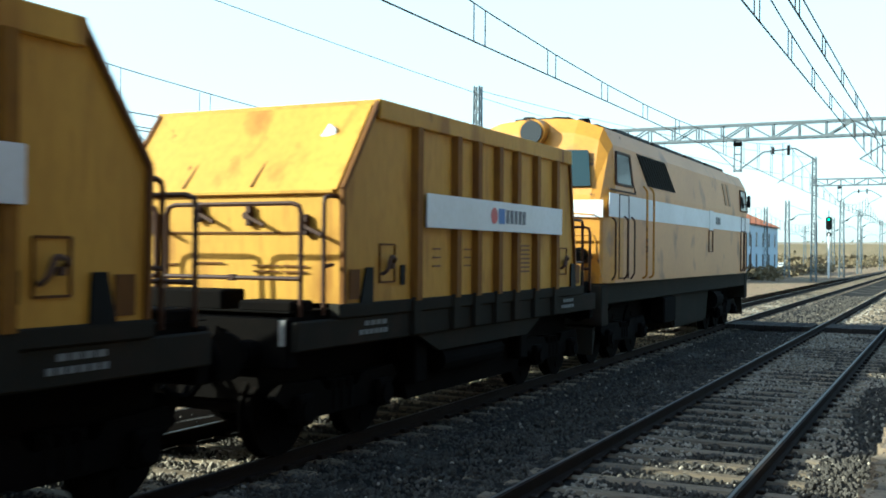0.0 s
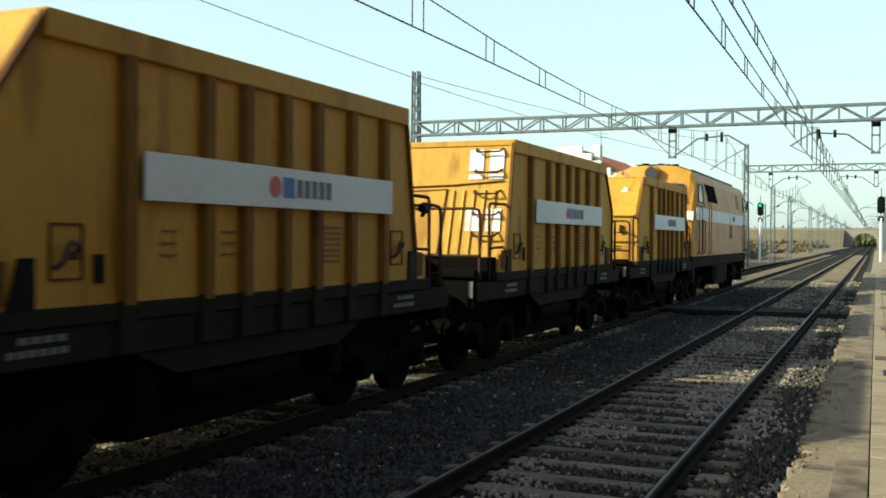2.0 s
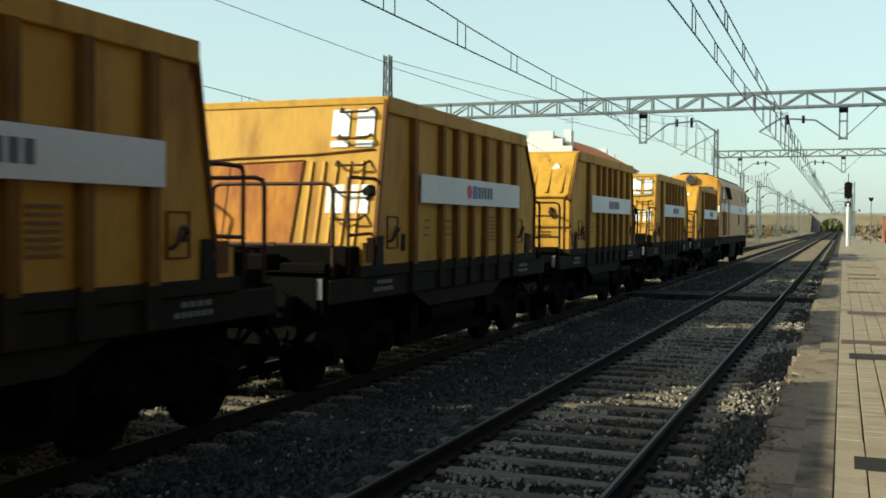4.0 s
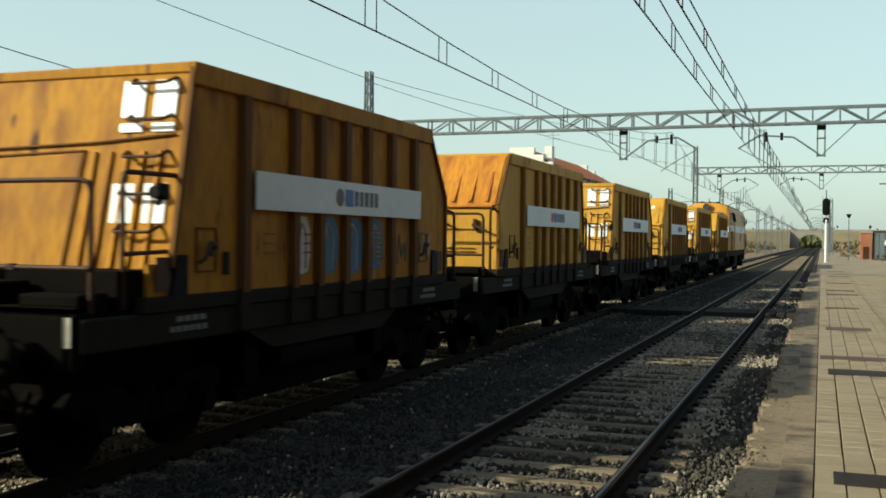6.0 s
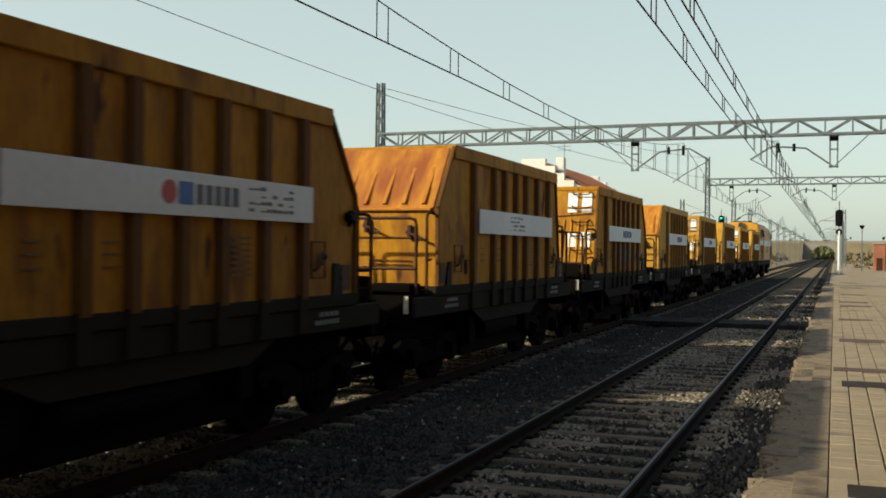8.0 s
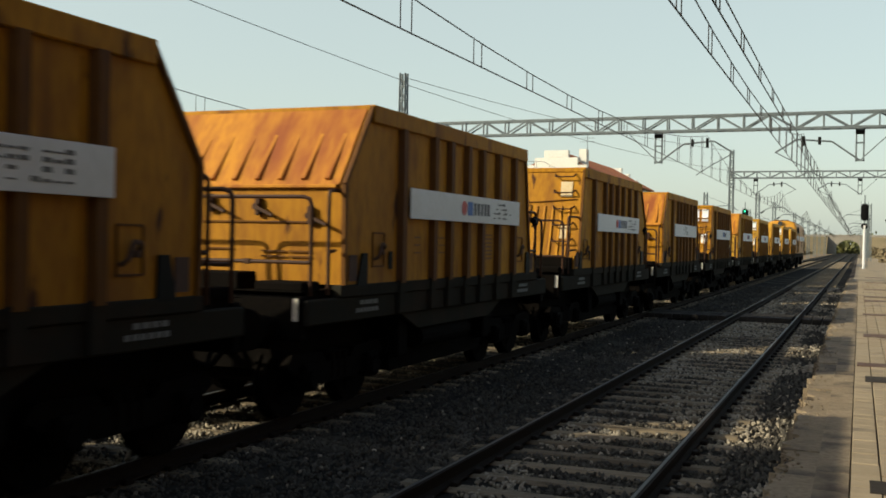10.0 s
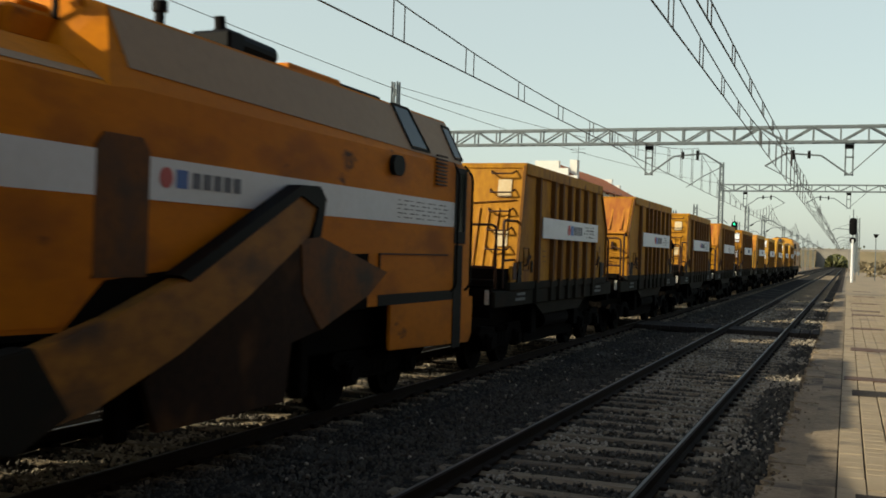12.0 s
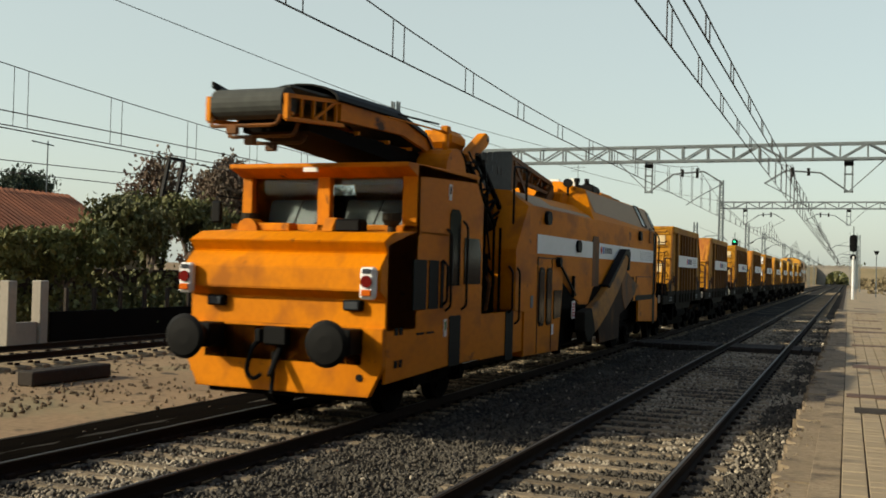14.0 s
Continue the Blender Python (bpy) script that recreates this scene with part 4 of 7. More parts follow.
    for e in (-1, 1):
        buffers(w, e * 4.44, e, length=0.42)
        bm = bmesh.new()
        rod(bm, (0, e * 4.44, 1.02), (0, e * 4.9, 0.98), 0.05, 8)
        bent(bm, [(0.35, e * 4.44, 0.95), (0.4, e * 4.75, 0.6), (0.3, e * 4.9, 0.75)], 0.03)
        part("coupling", bm, UNDER, w)
        railing(w, e, 3.6 if e == a else 3.1)
        bm = bmesh.new()
        box(bm, (1.3, min(e * 4.462, e * 4.475), 1.14), (1.37, max(e * 4.462, e * 4.475), 1.38))
        part("destination_tag", bm, SPRAY_WHITE if old else PALE_TEXT, w, "small grimy white tag")
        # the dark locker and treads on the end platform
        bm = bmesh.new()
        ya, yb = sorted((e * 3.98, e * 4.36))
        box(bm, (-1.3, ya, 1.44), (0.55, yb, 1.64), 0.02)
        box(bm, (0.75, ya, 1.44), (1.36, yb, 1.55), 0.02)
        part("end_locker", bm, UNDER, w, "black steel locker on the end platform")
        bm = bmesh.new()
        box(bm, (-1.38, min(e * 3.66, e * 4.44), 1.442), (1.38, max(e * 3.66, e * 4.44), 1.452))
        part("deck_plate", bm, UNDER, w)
        bm = bmesh.new()
        bent(bm, [(0.6, e * 4.5, 1.3), (0.62, e * 4.62, 0.9), (0.45, e * 4.72, 0.62), (0.3, e * 4.85, 0.7)], 0.035)
        part("brake_hose", bm, UNDER, w)
    end_a(w, a, skin, ridged)
    end_b(w, b, plates, paint, rust_door)
    # side fittings: steps, hatch frames, jacking marks, stencilled lines
    for s in (-1, 1):
        x = s * (HALF + 0.01)
        for e in (-1, 1):
            bm = bmesh.new()
            y = e * 3.2
            prism(bm, [(y - 0.13, Z0 - 0.03), (y + 0.13, Z0 - 0.03), (y + 0.05 * -e + 0.08, 1.86), (y + 0.05 * -e - 0.06, 1.86)], x, x + s * 0.02)
            part("step_hole", bm, BLACK, w, "dark cut-out in the side plate")
            bm = bmesh.new()
            yh = e * 2.75
            for p, q in (((yh - 0.16, 1.7), (yh + 0.16, 1.7)), ((yh - 0.16, 2.1), (yh + 0.16, 2.1)), ((yh - 0.16, 1.7), (yh - 0.16, 2.1)), ((yh + 0.16, 1.7), (yh + 0.16, 2.1))):
                beam(bm, (x - s * 0.006, *p), (x - s * 0.006, *q), 0.02)
            hatch = part("hatch_frame", bm, YELLOW_RIB, w)
            bm = bmesh.new()
            bent(bm, [(x, yh - 0.12, 1.78), (x + s * 0.06, yh - 0.1, 1.82), (x + s * 0.06, yh - 0.02, 1.98), (x + s * 0.06, yh + 0.08, 1.94), (x, yh + 0.1, 1.9)], 0.022, corner=0.03)
            box(bm, (min(x, x + s * 0.05), yh + 0.02, 1.84), (max(x, x + s * 0.05), yh + 0.08, 1.9), 0.008)
            part("latch_hook", bm, RUST_BAR, hatch, "rusty latch hook")
            bm = bmesh.new()
            box(bm, (min(x, x + s * 0.012), e * 2.42 - 0.05, 1.66), (max(x, x + s * 0.012), e * 2.42 + 0.05, 1.88))
            part("drain_slot", bm, BLACK, w)
            bm = bmesh.new()
            yr = e * 3.42
            prism(bm, rect(yr - 0.1, yr + 0.1, 1.54, 1.84), x - s * 0.004, x + s * 0.006)
            part("rust_patch", bm, RUST_BAR if old else YELLOW_RIB, w, "rust-brown patch plate")
            bm = bmesh.new()
            xs = s * 1.462
            for k in range(4):
                y0 = e * 3.0 + 0.12 * k - 0.2
                box(bm, (min(xs, xs + s * 0.006), y0, 1.26), (max(xs, xs + s * 0.006), y0 + 0.09, 1.31))
            for k in range(6):
                y0 = e * 3.0 + 0.1 * k - 0.3
                box(bm, (min(xs, xs + s * 0.006), y0, 1.17), (max(xs, xs + s * 0.006), y0 + 0.07, 1.22))
            tagged(part("frame_stencil", bm, PALE_TEXT, w, "unreadable pale stencil marks"), kind="stuff")
        bm = bmesh.new()
        for k in range(7):
            box(bm, (min(x, x + s * 0.008), s * 1.15 - 0.18, 1.75 + 0.06 * k), (max(x, x + s * 0.008), s * 1.15 + 0.18, 1.775 + 0.06 * k))
        for y0 in (-1.6, -0.75):
            for k in range(3):
                box(bm, (min(x, x + s * 0.008), y0 - 0.1, 1.85 + 0.1 * k), (max(x, x + s * 0.008), y0 + 0.1, 1.87 + 0.1 * k))
        tagged(part("side_stencil", bm, BROWN_TEXT, w, "faded unreadable stencil lines"), kind="stuff")
    if mark == "sprayed":
        # sprayed strokes between the ribs under the board
        xs = HALF + 0.002
        for y, wd, z0, z1, mat in ((-0.83, 0.14, 1.62, 2.26, SPRAY_WHITE), (-0.18, 0.2, 1.6, 2.27, SPRAY_BLUE), (0.48, 0.22, 1.58, 2.27, SPRAY_BLUE), (1.14, 0.2, 1.62, 2.27, SPRAY_BLUE)):
            bm = bmesh.new()
            prism(bm, [(y - wd, z0 + 0.05), (y - wd * 0.4, z0), (y + wd * 0.6, z0 + 0.03), (y + wd, z0 + 0.2), (y + wd, z1 - 0.15), (y + wd * 0.4, z1), (y - wd * 0.8, z1)], xs, xs + 0.005)
            part("sprayed_stroke", bm, mat, w, "sprayed white stroke" if mat is SPRAY_WHITE else "sprayed blue stroke")
            bm = bmesh.new()
            bent(bm, [(xs + 0.006, y - wd, z0 + 0.1), (xs + 0.006, y - wd * 0.5, z1 - 0.05), (xs + 0.006, y + wd * 0.3, z1 - 0.2), (xs + 0.006, y + wd * 0.2, z0 + 0.06)], 0.009, corner=0.05)
            part("stroke_outline", bm, SPRAY_WHITE if mat is SPRAY_BLUE else GREY_TEXT, w)
        for y, z, mat in ((1.98, 1.8, GREY_TEXT), (2.85, 1.85, SPRAY_WHITE)):
            bm = bmesh.new()
            bent(bm, [(xs, y - 0.16, z - 0.12), (xs, y - 0.1, z + 0.3), (xs, y, z - 0.05), (xs, y + 0.08, z + 0.2), (xs, y + 0.12, z - 0.1), (xs, y + 0.2, z + 0.25)], 0.014, corner=0.06)
            part("sprayed_scrawl", bm, mat, w, "sprayed scrawl")
    if lamp:
        bm = bmesh.new()
        y = lamp * 3.5
        box(bm, (HALF + 0.0, y - 0.05, 2.34), (HALF + 0.09, y + 0.08, 2.48), 0.02)
        rod(bm, (HALF + 0.05, y - 0.05, 2.4), (HALF + 0.05, y - 0.12, 2.4), 0.055, 12)
        beam(bm, (HALF, y, 2.3), (HALF + 0.05, y, 2.36), 0.04)
        part("side_lamp", bm, BLACK, w)
    return w


WAGON_KINDS = (
    (dict(rusty=False, ridged=False, plates=True, mark="logo"), "yellow hopper wagon with a smooth hood and a white name board"),
    (dict(rusty=False, ridged=True, plates=True, mark="logo"), "yellow hopper wagon with white reflective plates on its end"),
    (dict(lamp=1, rusty=False, ridged=True, plates=True, mark="logo"), "yellow hopper wagon with a ribbed hood and clean name board"),
    (dict(lamp=-1, rusty=False, ridged=True, plates=True, mark="logo", rust_door=True), "yellow hopper wagon with a grimy side and reflective plates"),
    (dict(rusty=True, ridged=True, plates=True, mark="logo"), "yellow hopper wagon with light rust on its ribbed hood"),
    (dict(lamp=-1, old=True, rusty=False, ridged=True, plates=True, mark="sprayed"), "yellow hopper wagon with worn board lettering and paint streaks"),
    (dict(old=True, rusty=True, ridged=True, plates=True, mark="faint"), "yellow hopper wagon with a heavily rusted orange hood"),
    (dict(lamp=1, old=True, rusty=False, ridged=True, plates=False, mark="worn"), "yellow hopper wagon with brown-streaked ribs"),
    (dict(lamp=1, old=True, rusty=True, ridged=True, plates=False, mark="worn"), "yellow hopper wagon with a rust-streaked ribbed hood"),
    (dict(old=True, rusty=False, ridged=True, plates=False, mark="worn"), "yellow hopper wagon with ladder end coupled to the machine"))
WAGONS = []
for k, (kw, text) in enumerate(WAGON_KINDS):
    WAGONS.append(wagon(k % 2 == 0, random.Random(k), label=text, **kw))


def loft(bm, sections, mats=None):
    """Skin a row of cross-sections of equal length: each is (y, [(x, z), ...])."""
    rings = [[bm.verts.new((x, y, z)) for x, z in pts] for y, pts in sections]
    for a, b in zip(rings, rings[1:]):
        k = len(a)
        for j in range(k):
            bm.faces.new((a[j], a[(j + 1) % k], b[(j + 1) % k], b[j]))
    bm.faces.new(rings[0])
    bm.faces.new(rings[-1][::-1])


def plate_on(bm, side_x, poly, t=0.012):
    """A thin plate that follows a leaning side: poly in (y, z), side_x gives x for z."""
    a = [bm.verts.new((side_x(z), y, z)) for y, z in poly]
    s = 1 if side_x(2) > 0 else -1
    b = [bm.verts.new((side_x(z) + s * t, y, z)) for y, z in poly]
    k = len(poly)
    bm.faces.new(a)
    bm.faces.new(b[::-1])
    for i in range(k):
        bm.faces.new((a[i], a[(i + 1) % k], b[(i + 1) % k], b[i]))


def locomotive():
    w = thing("diesel_locomotive", "faded orange diesel locomotive with a white band and yellow cab", "locomotive", (FAR, 0, 0))
    L = 7.05

    def sec(h, zs, zr):
        q = [(h, 1.5), (h, zs), (h - 0.06, zs + (zr - zs) * 0.6), (h * 0.84, zs + (zr - zs) * 0.84), (h * 0.52, zr - 0.04), (h * 0.25, zr)]
        return q + [(-x, z) for x, z in q[::-1]]
    bm = bmesh.new()
    loft(bm, [(-L + 0.5, sec(1.47, 3.2, 4.5)), (L - 0.5, sec(1.47, 3.2, 4.5))])
    part("body", bm, LOCO_ORANGE, w, "faded pale orange body side")
    for e, nm in ((-1, "rear"), (1, "front")):
        bm = bmesh.new()
        loft(bm, [(e * (L - 0.5), sec(1.47, 3.2, 4.5)), (e * (L - 0.36), sec(1.43, 3.12, 4.24)), (e * (L - 0.06), sec(1.38, 2.72, 3.12)), (e * L, sec(1.34, 2.6, 3.0))])
        cab = part("cab", bm, LOCO_YELLOW, w, "driving cab in a sunlit-looking yellow")
        # windscreens on the leaning front
        for s in (-1, 1):
            bm = bmesh.new()
            pts = []
            for x, z in ((0.1, 3.2), (1.15, 3.2), (1.05, 3.85), (0.1, 3.9)):
                u = (z - 3.12) / (4.22 - 3.12)
                pts.append((s * x, e * (L - 0.05 - 0.3 * u), z))
            vs = [bm.verts.new(p) for p in pts]
            vs2 = [bm.verts.new((p[0], p[1] + e * 0.03, p[2] + 0.02)) for p in pts]
            bm.faces.new(vs2)
            for i in range(4):
                bm.faces.new((vs[i], vs[(i + 1) % 4], vs2[(i + 1) % 4], vs2[i]))
            part("windscreen", bm, GLASS_BLUE, cab, "blue-grey windscreen")
        bm = bmesh.new()
        box(bm, (-1.4, min(e * (L - 0.01), e * (L + 0.01)), 2.66), (1.4, max(e * (L - 0.01), e * (L + 0.01)), 2.97), 0.003)
        part("end_band", bm, WHITE, cab)
        bm = bmesh.new()
        x = 0.0
        rod(bm, (x, e * (L - 0.95), 4.28), (x, e * (L - 0.12), 4.22), 0.25, 20)
        lamp = part("headlamp", bm, LOCO_YELLOW, w, "round roof headlamp")
        bm = bmesh.new()
        rod(bm, (x, e * (L - 0.13), 4.22), (x, e * (L - 0.08), 4.22), 0.21, 20)
        part("lens", bm, LENS, lamp)
        for sx in (-1.0, 1.0):
            bm = bmesh.new()
            rod(bm, (sx, e * L, 2.0), (sx, e * (L + 0.1), 2.0), 0.13, 14)
            rod(bm, (sx, e * (L + 0.1), 2.0), (sx, e * (L + 0.13), 2.0), 0.06, 14)
            part("marker_lamp", bm, BLACK, cab)
        # railings at the end steps
        for sx in (-1, 1):
            bm = bmesh.new()
            bent(bm, [(sx * 0.5, e * (L + 0.06), 1.6), (sx * 0.5, e * (L + 0.16), 2.35), (sx * 1.3, e * (L + 0.16), 2.35), (sx * 1.38, e * (L + 0.02), 1.6)], 0.022)
            bent(bm, [(sx * 0.6, e * (L + 0.02), 2.75), (sx * 0.6, e * (L + 0.1), 2.75), (sx * 1.25, e * (L + 0.1), 2.7), (sx * 1.25, e * (L + 0.02), 2.7)], 0.016)
            part("end_rail", bm, LOCO_YELLOW, w)
            for d, top in ((0.25, 2.6), (1.0, 2.65), (1.45, 2.65)):
                bm = bmesh.new()
                bent(bm, [(sx * 1.49, e * (L - d), 1.55), (sx * 1.56, e * (L - d), 1.65), (sx * 1.56, e * (L - d), top), (sx * 1.49, e * (L - d), top + 0.06)], 0.016)
                part("grab_rail", bm, BROWN_BAR, w)
        buffers(w, e * (L - 0.2), e, length=0.34, z=1.05)
        bm = bmesh.new()
        box(bm, (-1.4, min(e * (L - 0.35), e * (L + 0.03)), 0.75), (1.4, max(e * (L - 0.35), e * (L + 0.03)), 1.48), 0.02)
        prism(bm, [(e * (L - 0.1), 0.75), (e * (L + 0.05), 0.7), (e * (L + 0.1), 0.25), (e * (L + 0.06), 0.25)], -1.25, 1.25)
        part("headstock", bm, CHASSIS, w)

    def sx_of(s):
        def f(z):
            pts = [(1.5, 1.47), (3.2, 1.47), (3.98, 1.41), (4.29, 1.23), (4.46, 0.76)]
            for (za, xa), (zb, xb) in zip(pts, pts[1:]):
                if z <= zb:
                    return s * (xa + (xb - xa) * (z - za) / (zb - za) + 0.004)
            return s * 0.76
        return f
    for s in (-1, 1):
        f = sx_of(s)
        bm = bmesh.new()
        plate_on(bm, f, rect(-L + 0.1, L - 0.1, 2.68, 3.1), 0.01)
        part("side_band", bm, WHITE, w, "white painted band")
        # the cab windows and the tall louvre; both stand on the leaning upper side
        for e in (-1, 1):
            bm = bmesh.new()
            ya, yb = sorted((e * (L - 0.5), e * (L - 1.55)))
            plate_on(bm, f, [(ya, 3.28), (yb, 3.28), (yb - 0.1, 3.86), (ya + 0.12, 3.86)], 0.016)
            part("cab_window", bm, GLASS, w, "dark cab side window")
            bm = bmesh.new()
            ring = [(ya, 3.28), (yb, 3.28), (yb - 0.1, 3.86), (ya + 0.12, 3.86)]
            for p, q in zip(ring, ring[1:] + ring[:1]):
                beam(bm, (f(p[1]) + s * 0.012, *p), (f(q[1]) + s * 0.012, *q), 0.04)
            part("window_frame", bm, BROWN_BAR, w)
        bm = bmesh.new()
        plate_on(bm, f, [(-4.35, 3.36), (-2.1, 3.36), (-2.95, 3.95), (-5.05, 3.95)], 0.014)
        lou = part("louvre", bm, BLACK, w, "tall black louvre panel")
        for i in range(11):
            bm = bmesh.new()
            y = -4.25 + 0.2 * i
            beam(bm, (f(3.38) + s * 0.02, y, 3.38), (f(3.93) + s * 0.02, y - 0.72, 3.93), 0.02)
            part("slat", bm, CHASSIS, lou)
        for y in (3.4, 3.9):
            bm = bmesh.new()
            plate_on(bm, f, rect(y, y + 0.25, 3.34, 3.9, 0.3), 0.012)
            part("side_vent", bm, CREAM, w)
        bm = bmesh.new()
        for y0, y1, z0, z1 in ((-6.35, -5.75, 1.58, 3.1), (1.3, 1.75, 2.1, 2.62), (5.6, 6.2, 1.58, 3.1)):
            for p, q in (((y0, z0), (y0, z1)), ((y1, z0), (y1, z1)), ((y0, z1), (y1, z1)), ((y0, z0), (y1, z0))):
                beam(bm, (f(min(p[1], 3.1)) + s * 0.01, *p), (f(min(q[1], 3.1)) + s * 0.01, *q), 0.022)
        tagged(part("door_seams", bm, BROWN_BAR, w), kind="stuff")
        bm = bmesh.new()
        plate_on(bm, f, rect(1.35, 1.75, 2.62, 3.12), 0.02)
        part("number_plate", bm, WHITE, w)
        bm = bmesh.new()
        for i in range(3):
            plate_on(bm, f, rect(2.1 + 0.2 * i, 2.24 + 0.2 * i, 2.8, 2.98), 0.018)
        part("lettering", bm, PALE_TEXT, w, "faint grey bars")
        for y in (-4.75, -4.25):
            bm = bmesh.new()
            bent(bm, [(f(3) + s * 0.01, y, 1.55), (f(3) + s * 0.09, y, 1.6), (f(3) + s * 0.09, y, 3.25), (f(3) + s * 0.01, y, 3.35)], 0.022)
            part("door_rail", bm, LOCO_YELLOW, w)
        bm = bmesh.new()
        box(bm, (min(s * 1.52, s * 1.6), L - 0.75, 3.4), (max(s * 1.52, s * 1.6), L - 0.6, 3.75), 0.02)
        beam(bm, (s * 1.4, L - 0.7, 3.5), (s * 1.55, L - 0.7, 3.5), 0.03)
        part("mirror", bm, BLACK, w, "black wing mirror")
    bm = bmesh.new()
    for y0, y1 in ((-5.2, -3.2), (-2.8, -0.4), (0.2, 2.4), (3.0, 4.8)):
        box(bm, (-0.7, y0, 4.4), (0.7, y1, 4.55), 0.03)
    box(bm, (-0.6, -6.3, 4.45), (0.5, -5.7, 4.56), 0.02)
    part("roof_grilles", bm, BLACK, w, "black roof fans and grilles")
    for s in (-1, 1):
        f = sx_of(s)
        for y0, y1 in ((-5.3, -2.9), (-2.6, 0.1), (0.4, 2.3), (2.6, 4.9)):
            bm = bmesh.new()
            box(bm, (min(s * 0.78, s * 1.1), y0, 4.3), (max(s * 0.78, s * 1.1), y1, 4.43), 0.03)
            part("roof_vent", bm, BLACK, w, "black louvred roof edge")
        bm = bmesh.new()
        beam(bm, (f(3.16) + s * 0.01, -6.95, 3.16), (f(3.16) + s * 0.01, -5.3, 3.16), 0.03)
        beam(bm, (f(3.16) + s * 0.01, -5.3, 3.16), (f(4.2), -5.75, 4.2), 0.025)
        part("cab_bead", bm, BROWN_BAR, w)
        bm = bmesh.new()
        plate_on(bm, f, [(-6.55, 1.55), (-6.05, 1.55), (-6.05, 2.66), (-6.55, 2.66)], 0.006)
        plate_on(bm, f, [(-6.55, 3.12), (-6.42, 3.12), (-6.3, 4.2), (-6.55, 4.2)], 0.006)
        part("cab_corner", bm, LOCO_YELLOW, w, "yellow cab corner panel")
    for x, y, r in ((-0.35, -6.15, 0.17), (0.15, -6.0, 0.13), (0.55, -5.6, 0.16)):
        bm = bmesh.new()
        rod(bm, (x, y, 4.42), (x, y, 4.6), r, 12, r * 0.7)
        part("roof_dome", bm, BLACK, w)
    bm = bmesh.new()
    box(bm, (-1.38, -L + 0.3, 1.12), (1.38, L - 0.3, 1.52), 0.02)
    prism(bm, [(-1.5, 1.15), (2.4, 1.15), (2.1, 0.35), (-1.2, 0.35)], -1.25, 1.25, bevel=0.05)
    part("underframe", bm, CHASSIS, w)
    for s in (-1, 1):
        bm = bmesh.new()
        rod(bm, (s * 1.2, 2.6, 0.85), (s * 1.2, 3.4, 0.85), 0.24, 16)
        part("air_tank", bm, UNDER, w)
        bm = bmesh.new()
        box(bm, (min(s * 1.1, s * 1.4), -2.7, 0.55), (max(s * 1.1, s * 1.4), -1.7, 1.1), 0.03)
        part("battery_box", bm, UNDER, w)
    bm = bmesh.new()
    box(bm, (-0.9, -6.7, 0.5), (0.9, 6.7, 1.2))
    part("inner_frame", bm, UNDER, w)
    for y in (-4.9, 4.9):
        bogie(w, y, 1.1)
        for o in (-1.25, 0, 1.25):
            wheelset(w, y + o, 0.5)
    return w


LOCO = locomotive()


